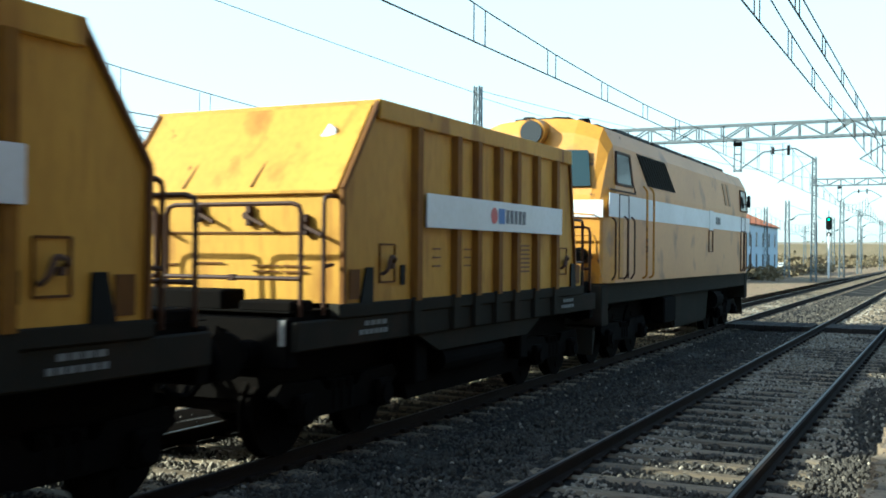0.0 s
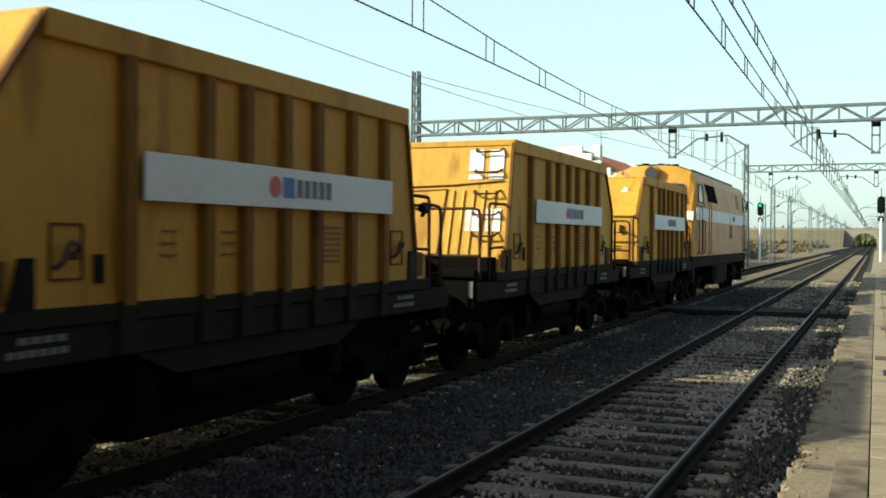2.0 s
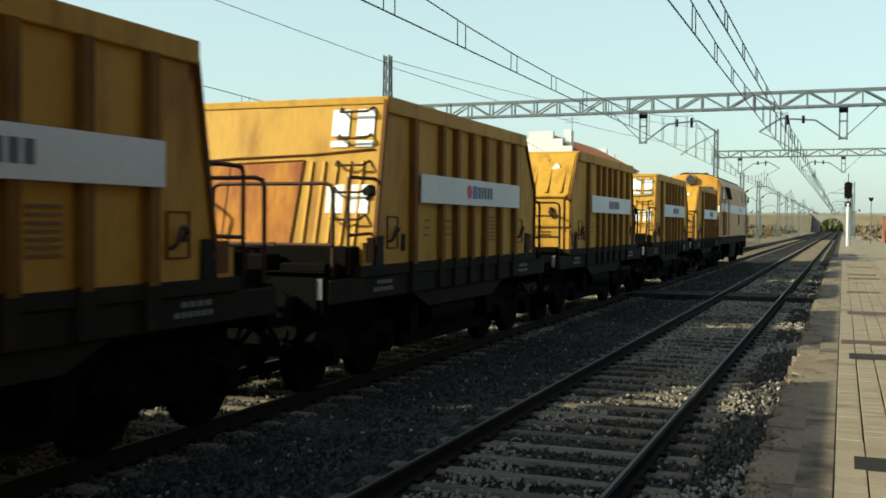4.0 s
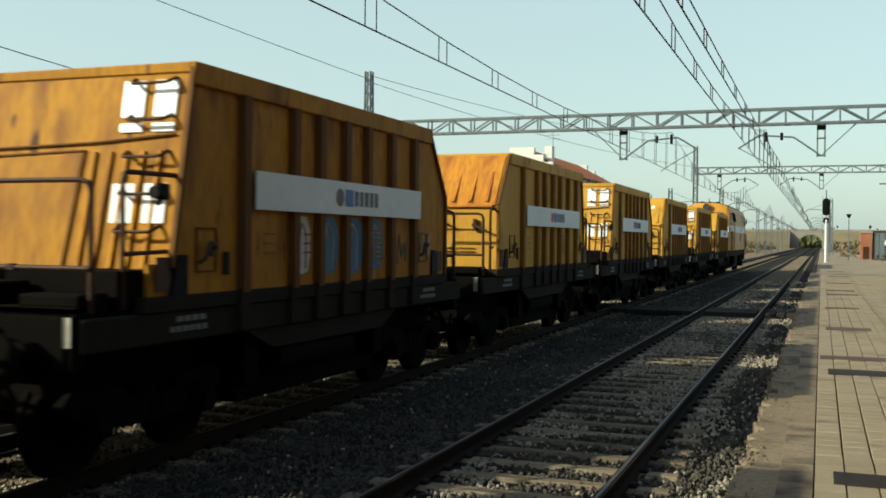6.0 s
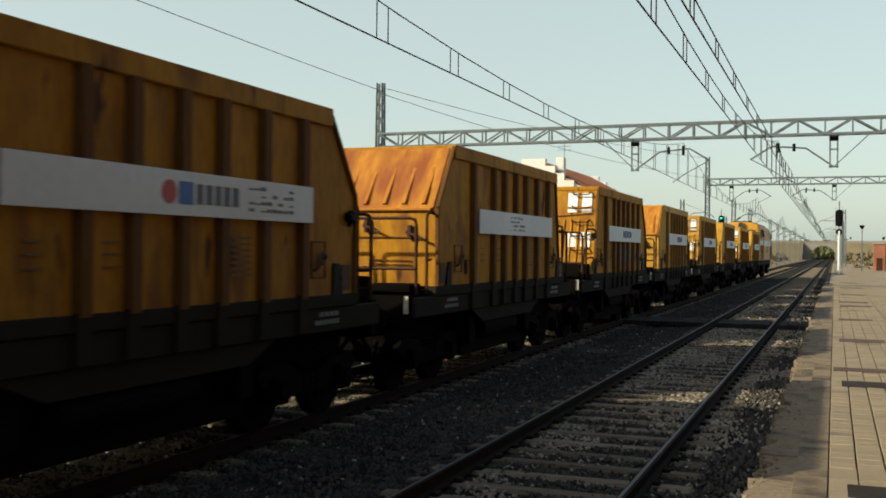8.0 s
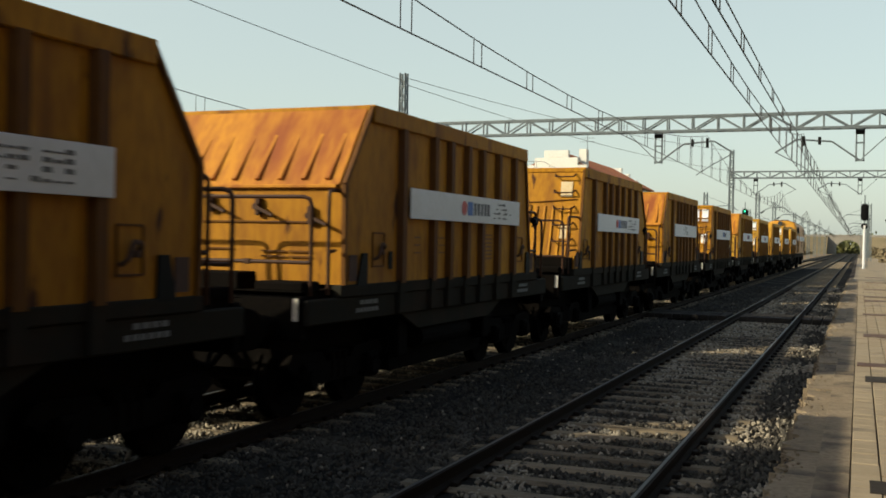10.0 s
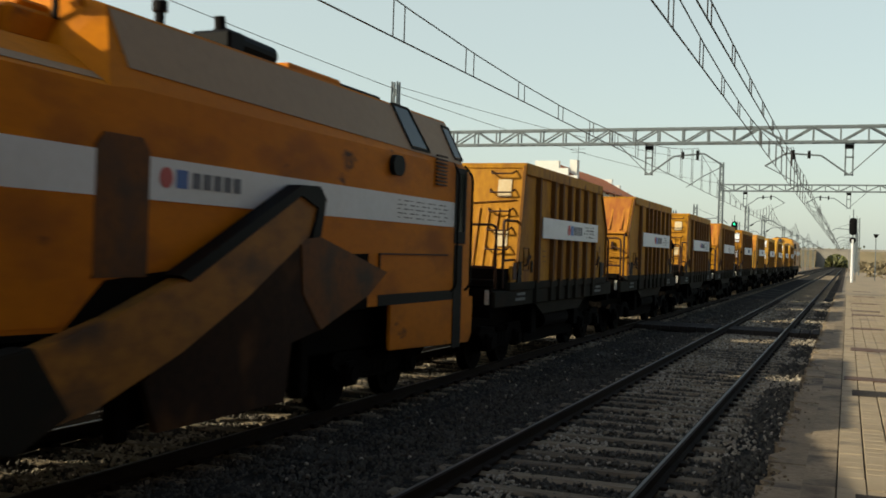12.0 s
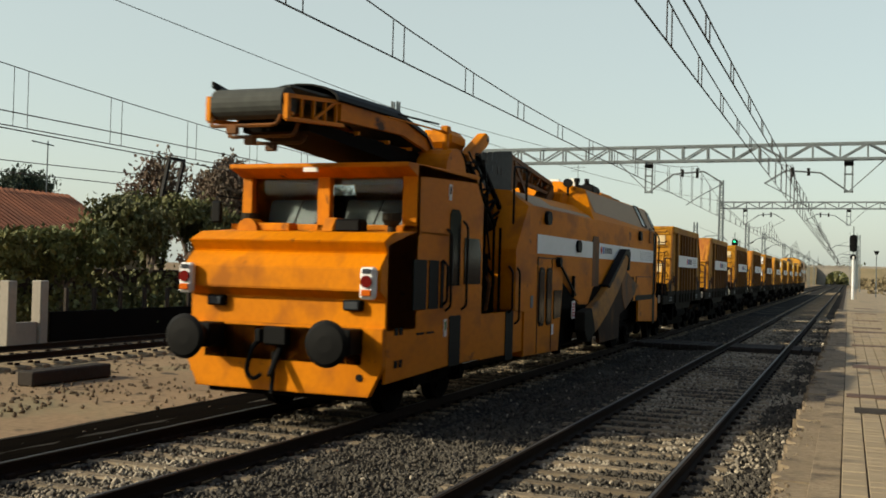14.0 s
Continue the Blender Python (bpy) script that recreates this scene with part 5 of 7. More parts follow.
def machine():
    """A track machine: low rear hood with its cab, an open bay under a swung conveyor, a long cased body with a leaning nose."""
    w = thing("ballast_cleaning_machine", "orange track maintenance machine with a conveyor boom over its rear cab", "track machine", (FAR, 0, 0))
    H = 1.46
    # frame and skirts
    bm = bmesh.new()
    box(bm, (-1.2, -9.6, 0.75), (1.2, 9.95, 1.25), 0.03)
    part("main_frame", bm, UNDER, w)
    for y, half in ((-7.2, 0.9), (7.3, 0.9)):
        bogie(w, y, half)
        for o in (-half, half):
            wheelset(w, y + o, 0.45)
    # ---- rear hood
    bm = bmesh.new()
    prism(bm, [(-8.55, 1.2), (-8.55, 2.52), (-9.35, 2.46), (-9.62, 2.34), (-9.5, 2.2), (-9.56, 2.16), (-9.72, 2.0), (-9.72, 1.72), (-9.52, 1.6), (-9.52, 1.2)], -H, H, bevel=0.012)
    hood = part("rear_hood", bm, ORANGE, w, "bright orange bevelled rear hood")
    bm = bmesh.new()
    prism(bm, [(-H, 1.25), (H, 1.25), (H, 0.75), (H - 0.18, 0.38), (-H + 0.18, 0.38), (-H, 0.75)], -9.6, -9.5, "y", bevel=0.01)
    part("bumper_plate", bm, ORANGE, w, "bright orange bumper plate")
    for s in (-1, 1):
        bm = bmesh.new()
        box(bm, (s * 1.34 - 0.1, -9.86, 1.62), (s * 1.34 + 0.1, -9.74, 2.02), 0.03)
        lamp = part("tail_lamp", bm, WHITE, w, "white lamp housing")
        bm = bmesh.new()
        rod(bm, (s * 1.34, -9.86, 1.84), (s * 1.34, -9.885, 1.84), 0.075, 16)
        part("red_lens", bm, LAMP_RED, lamp)
        bm = bmesh.new()
        box(bm, (s * 1.34 - 0.07, -9.885, 1.66), (s * 1.34 + 0.07, -9.86, 1.74), 0.01)
        part("amber_lens", bm, AMBER, lamp)
        bm = bmesh.new()
        box(bm, (s * 1.34 - 0.06, -9.875, 1.94), (s * 1.34 + 0.06, -9.86, 2.0), 0.01)
        part("top_lens", bm, LENS, lamp)
        bm = bmesh.new()
        box(bm, (s * 1.02 - 0.13, -9.62, 1.46), (s * 1.02 + 0.13, -9.5, 1.6), 0.02)
        hl = part("headlight", bm, BLACK, w)
        bm = bmesh.new()
        box(bm, (s * 1.02 - 0.1, -9.635, 1.48), (s * 1.02 + 0.1, -9.62, 1.58), 0.01)
        part("lens", bm, LENS, hl)
        # buffer with a square guide and a large round head
        bm = bmesh.new()
        box(bm, (s * 1.02 - 0.16, -9.95, 0.92), (s * 1.02 + 0.16, -9.55, 1.24), 0.02)
        rod(bm, (s * 1.02, -9.9, 1.08), (s * 1.02, -10.2, 1.08), 0.14, 14)
        rod(bm, (s * 1.02, -10.26, 1.08), (s * 1.02, -10.16, 1.08), 0.29, 28, 0.24)
        rod(bm, (s * 1.02, -10.3, 1.08), (s * 1.02, -10.26, 1.08), 0.24, 28, 0.29)
        rod(bm, (s * 1.02, -10.315, 1.08), (s * 1.02, -10.3, 1.08), 0.1, 28, 0.24)
        part("buffer", bm, BLACK, w, "large round black buffer")
    bm = bmesh.new()
    box(bm, (-0.2, -9.72, 0.98), (0.14, -9.55, 1.22), 0.02)
    box(bm, (-0.36, -9.68, 1.0), (-0.26, -9.58, 1.18), 0.02)
    rod(bm, (0, -9.6, 0.95), (0, -9.85, 0.6), 0.04, 8)
    rod(bm, (-0.06, -9.66, 0.9), (-0.06, -9.7, 0.35), 0.03, 8)
    part("coupling", bm, BLACK, w)
    bm = bmesh.new()
    bent(bm, [(-0.3, -9.6, 1.05), (-0.36, -9.72, 0.95), (-0.42, -9.76, 0.62), (-0.3, -9.76, 0.52), (-0.2, -9.74, 0.6)], 0.03, corner=0.1)
    part("brake_hose", bm, BLACK, w)
    bm = bmesh.new()
    rod(bm, (1.15, -9.59, 0.62), (1.15, -9.61, 0.62), 0.05, 12)
    part("bolt_hole", bm, BLACK, w)
    bm = bmesh.new()
    box(bm, (-1.2, -9.45, 0.3), (1.2, -9.38, 1.2), 0.02)
    part("rear_apron", bm, UNDER, w, "black steel apron behind the bumper")
    # things on the hood
    bm = bmesh.new()
    rod(bm, (-0.95, -9.0, 2.5), (-0.95, -8.75, 2.5), 0.16, 18)
    box(bm, (-0.85, -8.95, 2.48), (-0.3, -8.7, 2.6), 0.02)
    part("hood_casing", bm, ORANGE, w)
    bm = bmesh.new()
    prism(bm, [(-9.02, 2.48), (-8.66, 2.48), (-8.66, 2.68), (-8.9, 2.68)], 0.22, 0.4, bevel=0.015)
    part("hood_box", bm, ORANGE, w)
    bm = bmesh.new()
    box(bm, (0.42, -9.0, 2.48), (0.8, -8.75, 2.66), 0.03)
    part("horn_box", bm, BLACK, w)
    for x, y in ((1.2, -8.85), (-1.05, -8.75)):
        bm = bmesh.new()
        rod(bm, (x, y, 2.45), (x, y, 2.6), 0.06, 10)
        rod(bm, (x, y, 2.58), (x, y, 2.64), 0.09, 14, 0.13)
        rod(bm, (x, y, 2.64), (x, y, 2.74), 0.13, 14)
        part("beacon", bm, CHASSIS, w, "dark grey beacon")
    # side panel below, with windows and steps
    for s in (-1, 1):
        x = s * H
        bm = bmesh.new()
        prism(bm, [(-9.5, 0.55), (-7.4, 0.62), (-7.4, 2.52), (-8.6, 2.52), (-9.5, 2.3)], x - s * 0.04, x)
        part("side_panel", bm, ORANGE, w)
        for y0, y1 in ((-8.7, -8.24), (-8.16, -7.8), (-7.72, -7.6)):
            bm = bmesh.new()
            prism(bm, rect(y0, y1, 1.46, 2.14), x, x + s * 0.012)
            part("grille", bm, BLACK, w, "dark louvre window")
        for y, z0, z1 in ((-7.64, 1.5, 2.15), (-7.5, 1.42, 2.6), (-6.85, 1.42, 2.75), (-4.6, 1.3, 2.1), (-4.2, 1.1, 2.1)):
            bm = bmesh.new()
            bent(bm, [(x, y, z0), (x + s * 0.08, y, z0 + 0.06), (x + s * 0.08, y, z1 - 0.08), (x, y, z1)], 0.02)
            part("grab_rail", bm, BLACK, w)
        bm = bmesh.new()
        for y, z in ((-9.2, 1.2), (-9.05, 1.2), (-9.2, 0.78), (-9.05, 0.78)):
            box(bm, (min(x, x + s * 0.01), y - 0.05, z - 0.05), (max(x, x + s * 0.01), y + 0.05, z + 0.05), 0.01)
        for y in (-8.4, -8.05):
            box(bm, (min(x, x + s * 0.01), y - 0.14, 1.12), (max(x, x + s * 0.01), y + 0.12, 1.15))
        tagged(part("jacking_holes", bm, BLACK, w), kind="stuff")
        # cab block
        bm = bmesh.new()
        xc = x if s > 0 else x + 0.18
        prism(bm, [(-7.4, 0.62), (-5.95, 0.62), (-5.95, 3.05), (-6.3, 3.42), (-8.6, 3.42), (-8.6, 2.5), (-7.4, 2.5)], xc - s * 0.05, xc)
        part("cab_side", bm, ORANGE, w)
        # Flat black plate stands in for the shade of the step recess.
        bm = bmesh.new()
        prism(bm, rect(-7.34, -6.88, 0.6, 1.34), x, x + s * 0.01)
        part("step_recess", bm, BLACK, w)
        bm = bmesh.new()
        prism(bm, [(-7.4, 1.78), (-6.97, 1.78), (-6.97, 2.82), (-7.05, 2.9), (-7.32, 2.9), (-7.4, 2.82)], x, x + s * 0.014)
        part("door_window", bm, GLASS, w, "dark cab door window")
        bm = bmesh.new()
        prism(bm, [(-6.78, 1.8), (-6.05, 1.8), (-6.05, 2.3), (-6.15, 2.5), (-6.78, 2.5)], x, x + s * 0.014)
        part("cab_window", bm, GLASS, w, "dark cab side window")
        for z0, z1, y in ((3.02, 3.25, -7.42), (1.05, 1.3, -7.5)):
            bm = bmesh.new()
            box(bm, (min(x, x + s * 0.012), y - 0.05, z0), (max(x, x + s * 0.012), y + 0.05, z1))
            tag = part("warning_label", bm, WHITE, w, "small white label")
            bm = bmesh.new()
            box(bm, (min(x + s * 0.012, x + s * 0.016), y - 0.025, z0 + 0.09), (max(x + s * 0.012, x + s * 0.016), y + 0.025, z1 - 0.03))
            part("pictogram", bm, BLACK if z0 > 2 else LAMP_GREEN_PAINT, tag)
    # the cab's rear wall with two panes under a visor
    bm = bmesh.new()
    prism(bm, [(-8.6, 3.25), (-8.95, 3.36), (-8.95, 3.42), (-6.2, 3.5), (-6.2, 3.36)], -H + 0.16, H, bevel=0.01)
    part("cab_roof", bm, ORANGE, w, "orange cab roof with a visor")
    for xa, xb in ((-1.28, -1.12), (-0.06, 0.14), (1.24, H)):
        bm = bmesh.new()
        box(bm, (xa, -8.62, 2.5), (xb, -8.5, 3.3), 0.01)
        part("window_pillar", bm, ORANGE, w)
    bm = bmesh.new()
    box(bm, (-H, -8.62, 2.45), (H, -8.5, 2.6), 0.01)
    part("window_sill", bm, ORANGE, w)
    for xa, xb in ((-1.12, -0.06), (0.14, 1.24)):
        bm = bmesh.new()
        box(bm, (xa - 0.04, -8.44, 2.52), (xb + 0.04, -8.42, 3.34))
        pane = part("windscreen", bm, GLASS_CLEAR, w, "dusty rear windscreen")
        pane.visible_shadow = False
        # Grey block added behind the glass for the lighter lower half of the pane.
        bm = bmesh.new()
        prism(bm, [(-8.36, 2.45), (-8.1, 2.45), (-8.02, 2.93), (-8.2, 2.98)], xa + 0.06, xb - 0.04, bevel=0.03)
        part("seat_back", bm, GALV, w, "added grey block that lightens the lower pane")
        bm = bmesh.new()
        beam(bm, (xa + 0.6, -8.46, 2.6), (xa + 0.75, -8.46, 2.95), 0.02)
        part("wiper", bm, BLACK, w)
    bm = bmesh.new()
    box(bm, (-0.1, -8.97, 3.3), (0.12, -8.94, 3.36))
    part("name_plate", bm, WHITE, w)
    # Black blocks carry the dark of the unlit cab inside.
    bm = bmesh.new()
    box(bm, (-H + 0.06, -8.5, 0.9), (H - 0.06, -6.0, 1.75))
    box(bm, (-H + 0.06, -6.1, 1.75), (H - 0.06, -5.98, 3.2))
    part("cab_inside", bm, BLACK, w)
    bm = bmesh.new()
    bent(bm, [(-1.3, -8.6, 2.95), (-1.62, -8.75, 3.0), (-1.62, -8.75, 2.9)], 0.015)
    box(bm, (-1.71, -8.79, 2.6), (-1.53, -8.72, 2.92), 0.03)
    part("wing_mirror", bm, BLACK, w, "black wing mirror")
    # the open bay: low sill, pipes, boom mount
    for s in (-1, 1):
        x = s * H
        bm = bmesh.new()
        prism(bm, rect(-5.95, -3.5, 0.6, 1.32), x - s * 0.05, x)
        part("bay_sill", bm, ORANGE, w)
        # Step recess as a black plate, its shade painted on the sill.
        bm = bmesh.new()
        prism(bm, rect(-4.72, -4.3, 0.5, 1.34), x, x + s * 0.01)
        part("step_recess", bm, BLACK, w)
    for lo, hi in (((-0.9, -5.9, 1.25), (0.7, -4.5, 1.7)), ((-0.6, -5.0, 1.7), (0.6, -4.4, 2.3))):
        bm = bmesh.new()
        box(bm, lo, hi, 0.05)
        part("engine_block", bm, UNDER, w, "grimy engine block")
    for k in range(6):
        y = -5.75 + 0.22 * k
        bm = bmesh.new()
        bent(bm, [(1.15, y, 1.33), (1.2, y + 0.05, 1.7 + 0.1 * (k % 3)), (0.9, y + 0.25, 2.2)], 0.028)
        part("oil_pipe", bm, UNDER if k % 2 else ORANGE_DARK, w)
    bm = bmesh.new()
    rod(bm, (1.0, -5.6, 1.5), (1.0, -4.8, 1.52), 0.12, 12)
    part("pump", bm, UNDER, w)
    bm = bmesh.new()
    rod(bm, (1.1, -4.75, 1.3), (1.1, -4.75, 2.3), 0.04, 8)
    part("standpipe", bm, UNDER, w)
    for y, z, r in ((-5.35, 2.42, 0.24), (-5.0, 2.3, 0.3), (-4.65, 2.4, 0.22)):
        bm = bmesh.new()
        bmesh.ops.create_icosphere(bm, subdivisions=1, radius=r, matrix=pose(0.8, y, z, 20, 30 * y, 10) @ Matrix.Diagonal((1.3, 1.2, 0.5, 1)))
        part("folded_cover", bm, ORANGE, w)
    for y in (-5.42, -4.95, -4.62):
        bm = bmesh.new()
        rod(bm, (1.3, y, 1.32), (1.3, y, 2.75), 0.025, 8)
        part("stanchion", bm, UNDER, w)
    # drum and loading chute behind the cab roof
    bm = bmesh.new()
    rod(bm, (-0.6, -6.0, 3.5), (1.0, -6.0, 3.5), 0.45, 26)
    part("boom_drum", bm, ORANGE, w, "rounded orange drum casing")
    bm = bmesh.new()
    prism(bm, [(-6.4, 3.5), (-5.6, 3.72), (-4.72, 2.95), (-4.9, 2.5), (-6.15, 3.1)], 0.1, 0.98, bevel=0.015)
    chute0 = part("loading_chute", bm, ORANGE, w, "sloping orange loading chute")
    for y, z in ((-5.75, 3.3), (-5.4, 3.0)):
        bm = bmesh.new()
        bent(bm, [(0.985, y, z), (0.985, y + 0.16, z + 0.02), (0.985, y + 0.12, z - 0.24), (0.985, y - 0.04, z - 0.26), (0.985, y, z)], 0.016, corner=0.03)
        part("handle", bm, BROWN_BAR, chute0)
    bm = bmesh.new()
    prism(bm, [(-5.3, 3.6), (-4.7, 3.75), (-3.15, 2.95), (-3.25, 2.6), (-4.3, 2.42), (-4.95, 2.5)], -0.5, 0.6)
    part("boom_cradle", bm, UNDER, w, "black oily boom cradle")
    for x, o in ((0.9, 0.0), (0.8, 0.24)):
        bm = bmesh.new()
        rod(bm, (x, -5.3 + o, 3.72), (x, -3.75 + o, 2.6), 0.045, 10)
        rod(bm, (x, -4.6 + o, 3.2), (x, -3.75 + o, 2.6), 0.07, 10)
        part("hydraulic_ram", bm, BLACK, w)
    # the black lattice trough beside the chute
    bm = bmesh.new()
    for x in (0.68, 0.96):
        beam(bm, (x, -5.35, 3.8), (x, -3.55, 2.52), 0.07)
        beam(bm, (x, -4.95, 3.98), (x, -3.2, 2.85), 0.07)
        for i in range(6):
            u, v = i / 6, (i + 0.6) / 6
            beam(bm, (x, -5.35 + 1.8 * u, 3.8 - 1.28 * u), (x, -4.95 + 1.75 * v, 3.98 - 1.13 * v), 0.04)
            beam(bm, (x, -5.35 + 1.8 * v, 3.8 - 1.28 * v), (x, -4.95 + 1.75 * v, 3.98 - 1.13 * v), 0.05)
    part("lattice_trough", bm, UNDER, w, "black oily lattice trough")
    for pts, r in (([(1.3, -3.9, 2.4), (1.3, -3.9, 3.88), (1.3, -3.15, 3.92), (1.3, -3.15, 3.3)], 0.022), ([(1.05, -4.85, 3.9), (1.1, -4.75, 3.3), (1.0, -4.5, 2.9), (1.05, -4.4, 2.2)], 0.02),
                   ([(0.9, -5.2, 4.0), (1.05, -4.95, 3.6), (1.0, -4.8, 3.2), (0.95, -5.0, 2.6)], 0.018), ([(1.1, -5.6, 2.4), (1.15, -5.3, 2.25), (1.1, -5.0, 2.4), (1.12, -4.7, 1.9)], 0.02)):
        bm = bmesh.new()
        bent(bm, pts, r, corner=0.08)
        part("hose", bm, BLACK, w)
    bm = bmesh.new()
    prism(bm, [(-4.75, 3.98), (-4.4, 4.02), (-3.0, 3.1), (-3.2, 2.85)], 0.4, 0.66, bevel=0.015)
    part("lift_arm", bm, ORANGE, w)
    bm = bmesh.new()
    box(bm, (-0.1, -5.05, 4.1), (0.5, -4.2, 4.42), 0.1)
    part("winch_box", bm, ORANGE, w, "bright orange winch box")
    bm = bmesh.new()
    prism(bm, [(-4.8, 4.0), (-4.66, 3.86), (-3.78, 4.25), (-3.68, 4.36), (-3.72, 4.46), (-3.84, 4.5)], 0.55, 0.74, bevel=0.02)
    arm = part("lever_arm", bm, ORANGE, w, "bright orange lever arm")
    bm = bmesh.new()
    rod(bm, (0.735, -3.8, 4.38), (0.75, -3.8, 4.38), 0.045, 12)
    part("pin", bm, BLACK, arm)
    bm = bmesh.new()
    prism(bm, [(-5.7, 3.55), (-4.75, 3.6), (-4.35, 3.9), (-4.6, 4.1), (-5.5, 4.02), (-5.85, 3.8)], -0.4, 0.6, bevel=0.02)
    part("boom_turret", bm, ORANGE_DARK, w, "grimy orange boom turret")
    # conveyor boom
    boom = link("conveyor_boom", bmesh.new(), ORANGE)
    boom.parent = w
    tagged(boom, "orange conveyor boom with a black rubber belt")
    bm = bmesh.new()
    for s in (-1, 1):
        x = s * 0.55
        # deep plate near the root, open frame near the tip
        prism(bm, [(-9.2, 3.95), (-7.2, 4.02), (-6.3, 3.9), (-5.7, 3.45), (-5.5, 3.55), (-6.1, 4.12), (-7.2, 4.24), (-9.2, 4.22)], x - 0.03, x + 0.03)
        for za, zb in ((3.78, 3.9), (4.06, 4.2)):
            beam(bm, (x, -10.55, za), (x, -9.1, zb), 0.05)
        for y in (-10.5, -10.2, -9.9, -9.6, -9.3):
            u = (y + 10.55) / 1.45
            beam(bm, (x, y, 3.78 + 0.12 * u), (x, y, 4.06 + 0.14 * u), 0.035)
        beam(bm, (x, -9.9, 3.85), (x, -9.3, 4.18), 0.03)
        beam(bm, (x, -10.55, 3.78), (x, -10.55, 4.08), 0.06)
    for y in (-10.4, -9.6, -8.6, -7.6, -6.8):
        beam(bm, (-0.55, y, 3.86), (0.55, y, 3.86), 0.05)
    me = link("boom_frame", bm, ORANGE)
    me.parent = boom
    bm = bmesh.new()
    rod(bm, (-0.5, -10.42, 3.99), (0.5, -10.42, 3.99), 0.19, 20)
    pts = [(-0.5, 4.22), (-0.35, 4.1), (0.35, 4.1), (0.5, 4.22), (0.5, 4.19), (0.35, 4.07), (-0.35, 4.07), (-0.5, 4.19)]
    loft(bm, [(-10.4, pts), (-7.0, [(x, z + 0.12) for x, z in pts]), (-5.8, [(x, z - 0.5) for x, z in pts])])
    part("belt", bm, RUBBER, boom, "worn black rubber belt")
    bm = bmesh.new()
    # arched hood over the belt, and the flap at its end
    arc = [(0.62 * math.cos(a), 4.2 + 0.24 * math.sin(a)) for a in [math.pi * i / 10 for i in range(11)]]
    arc2 = [(x * 0.96, z - 0.02) for x, z in arc[::-1]]
    ring = arc + arc2
    loft(bm, [(-9.35, ring), (-7.2, [(x, z + 0.05) for x, z in ring]), (-6.3, [(x, z - 0.1) for x, z in ring]), (-5.6, [(x, z - 0.6) for x, z in ring])])
    prism(bm, [(-10.5, 4.2), (-10.5, 4.28), (-9.3, 4.1), (-9.3, 4.0)], -0.56, -0.53)
    part("belt_cover", bm, BLACK, boom, "arched black belt cover")
    bm = bmesh.new()
    prism(bm, [(-9.9, 3.72), (-7.0, 3.6), (-6.2, 3.45), (-6.2, 3.85), (-9.9, 3.85)], -0.48, 0.48)
    part("belt_tray", bm, UNDER, boom)
    bm = bmesh.new()
    rod(bm, (0.85, -6.12, 3.4), (0.85, -6.12, 4.22), 0.05, 10)
    rod(bm, (0.85, -6.12, 4.2), (0.85, -8.3, 4.12), 0.014, 6)
    box(bm, (0.79, -6.2, 4.18), (0.91, -6.04, 4.3), 0.015)
    part("signal_mast", bm, ORANGE, boom)
    for x0, x1, y0, z0 in ((-0.5, 0.45, -10.6, 3.7), (-0.5, 0.45, -10.2, 3.62), (-0.5, 0.3, -9.7, 3.6)):
        bm = bmesh.new()
        bent(bm, [(x0, y0 + 0.1, z0 + 0.16), (x0, y0, z0), (x1, y0, z0), (x1, y0 + 0.1, z0 + 0.16)], 0.025)
        box(bm, (x0 + 0.25, y0 - 0.03, z0 - 0.1), (x0 + 0.4, y0 + 0.05, z0 + 0.02), 0.01)
        part("scraper_bar", bm, ORANGE_DARK, boom)
    for i in range(4):
        bm = bmesh.new()
        rod(bm, (-0.4, -10.1 + 0.8 * i, 3.83), (0.4, -10.1 + 0.8 * i, 3.83), 0.05, 10)
        part("roller", bm, UNDER, boom)
    # ---- long cased body
    def side(s):
        def f(z):
            return s * (H + 0.004) if z < 3.25 else s * (H + 0.004 - (z - 3.25) * 0.45)
        return f
    bm = bmesh.new()
    cs = [(H, 1.3), (H, 3.25), (1.145, 3.95), (0.55, 4.14)]
    cs = cs + [(-x, z) for x, z in cs[::-1]]
    low = [(H, 1.3), (H, 3.22), (0.98, 3.52), (0.4, 3.56)]
    low = low + [(-x, z) for x, z in low[::-1]]
    nose = [(H - 0.04, 1.3), (H - 0.04, 3.16), (1.28, 3.3), (0.5, 3.36)]
    nose = nose + [(-x, z) for x, z in nose[::-1]]
    loft(bm, [(-3.5, [(x, min(z, 3.2)) for x, z in low]), (-3.2, low), (1.6, [(x, z + 0.03 if z > 3.3 else z) for x, z in low]), (1.9, cs), (9.42, cs), (9.52, [(x * 0.99, z - 0.05 if z > 3.3 else z) for x, z in cs]), (9.98, nose), (10.07, [(x * 0.96, z - (0.12 if z > 3.1 else 0)) for x, z in nose])])
    part("casing", bm, ORANGE, w, "orange steel casing")
    # faded top chamfer
    for s in (-1, 1):
        f = side(s)
        bm = bmesh.new()
        plate_on(bm, f, [(1.9, 3.42), (9.4, 3.3), (9.4, 3.92), (1.9, 3.92)], 0.008)
        plate_on(bm, lambda z, s=s: s * (H + 0.01 - max(0, z - 3.22) * 1.6), [(-3.15, 3.24), (1.6, 3.27), (1.6, 3.52), (-3.15, 3.5)], 0.008)
        part("roof_edge", bm, CREAM, w, "faded cream roof edge")
        bm = bmesh.new()
        plate_on(bm, f, rect(-2.93, 9.12, 2.36, 2.72), 0.01)
        part("side_band", bm, WHITE, w, "white painted band")
        x = s * H
        # belly panels with their cut-outs; a black plate paints in the bay's shade
        bm = bmesh.new()
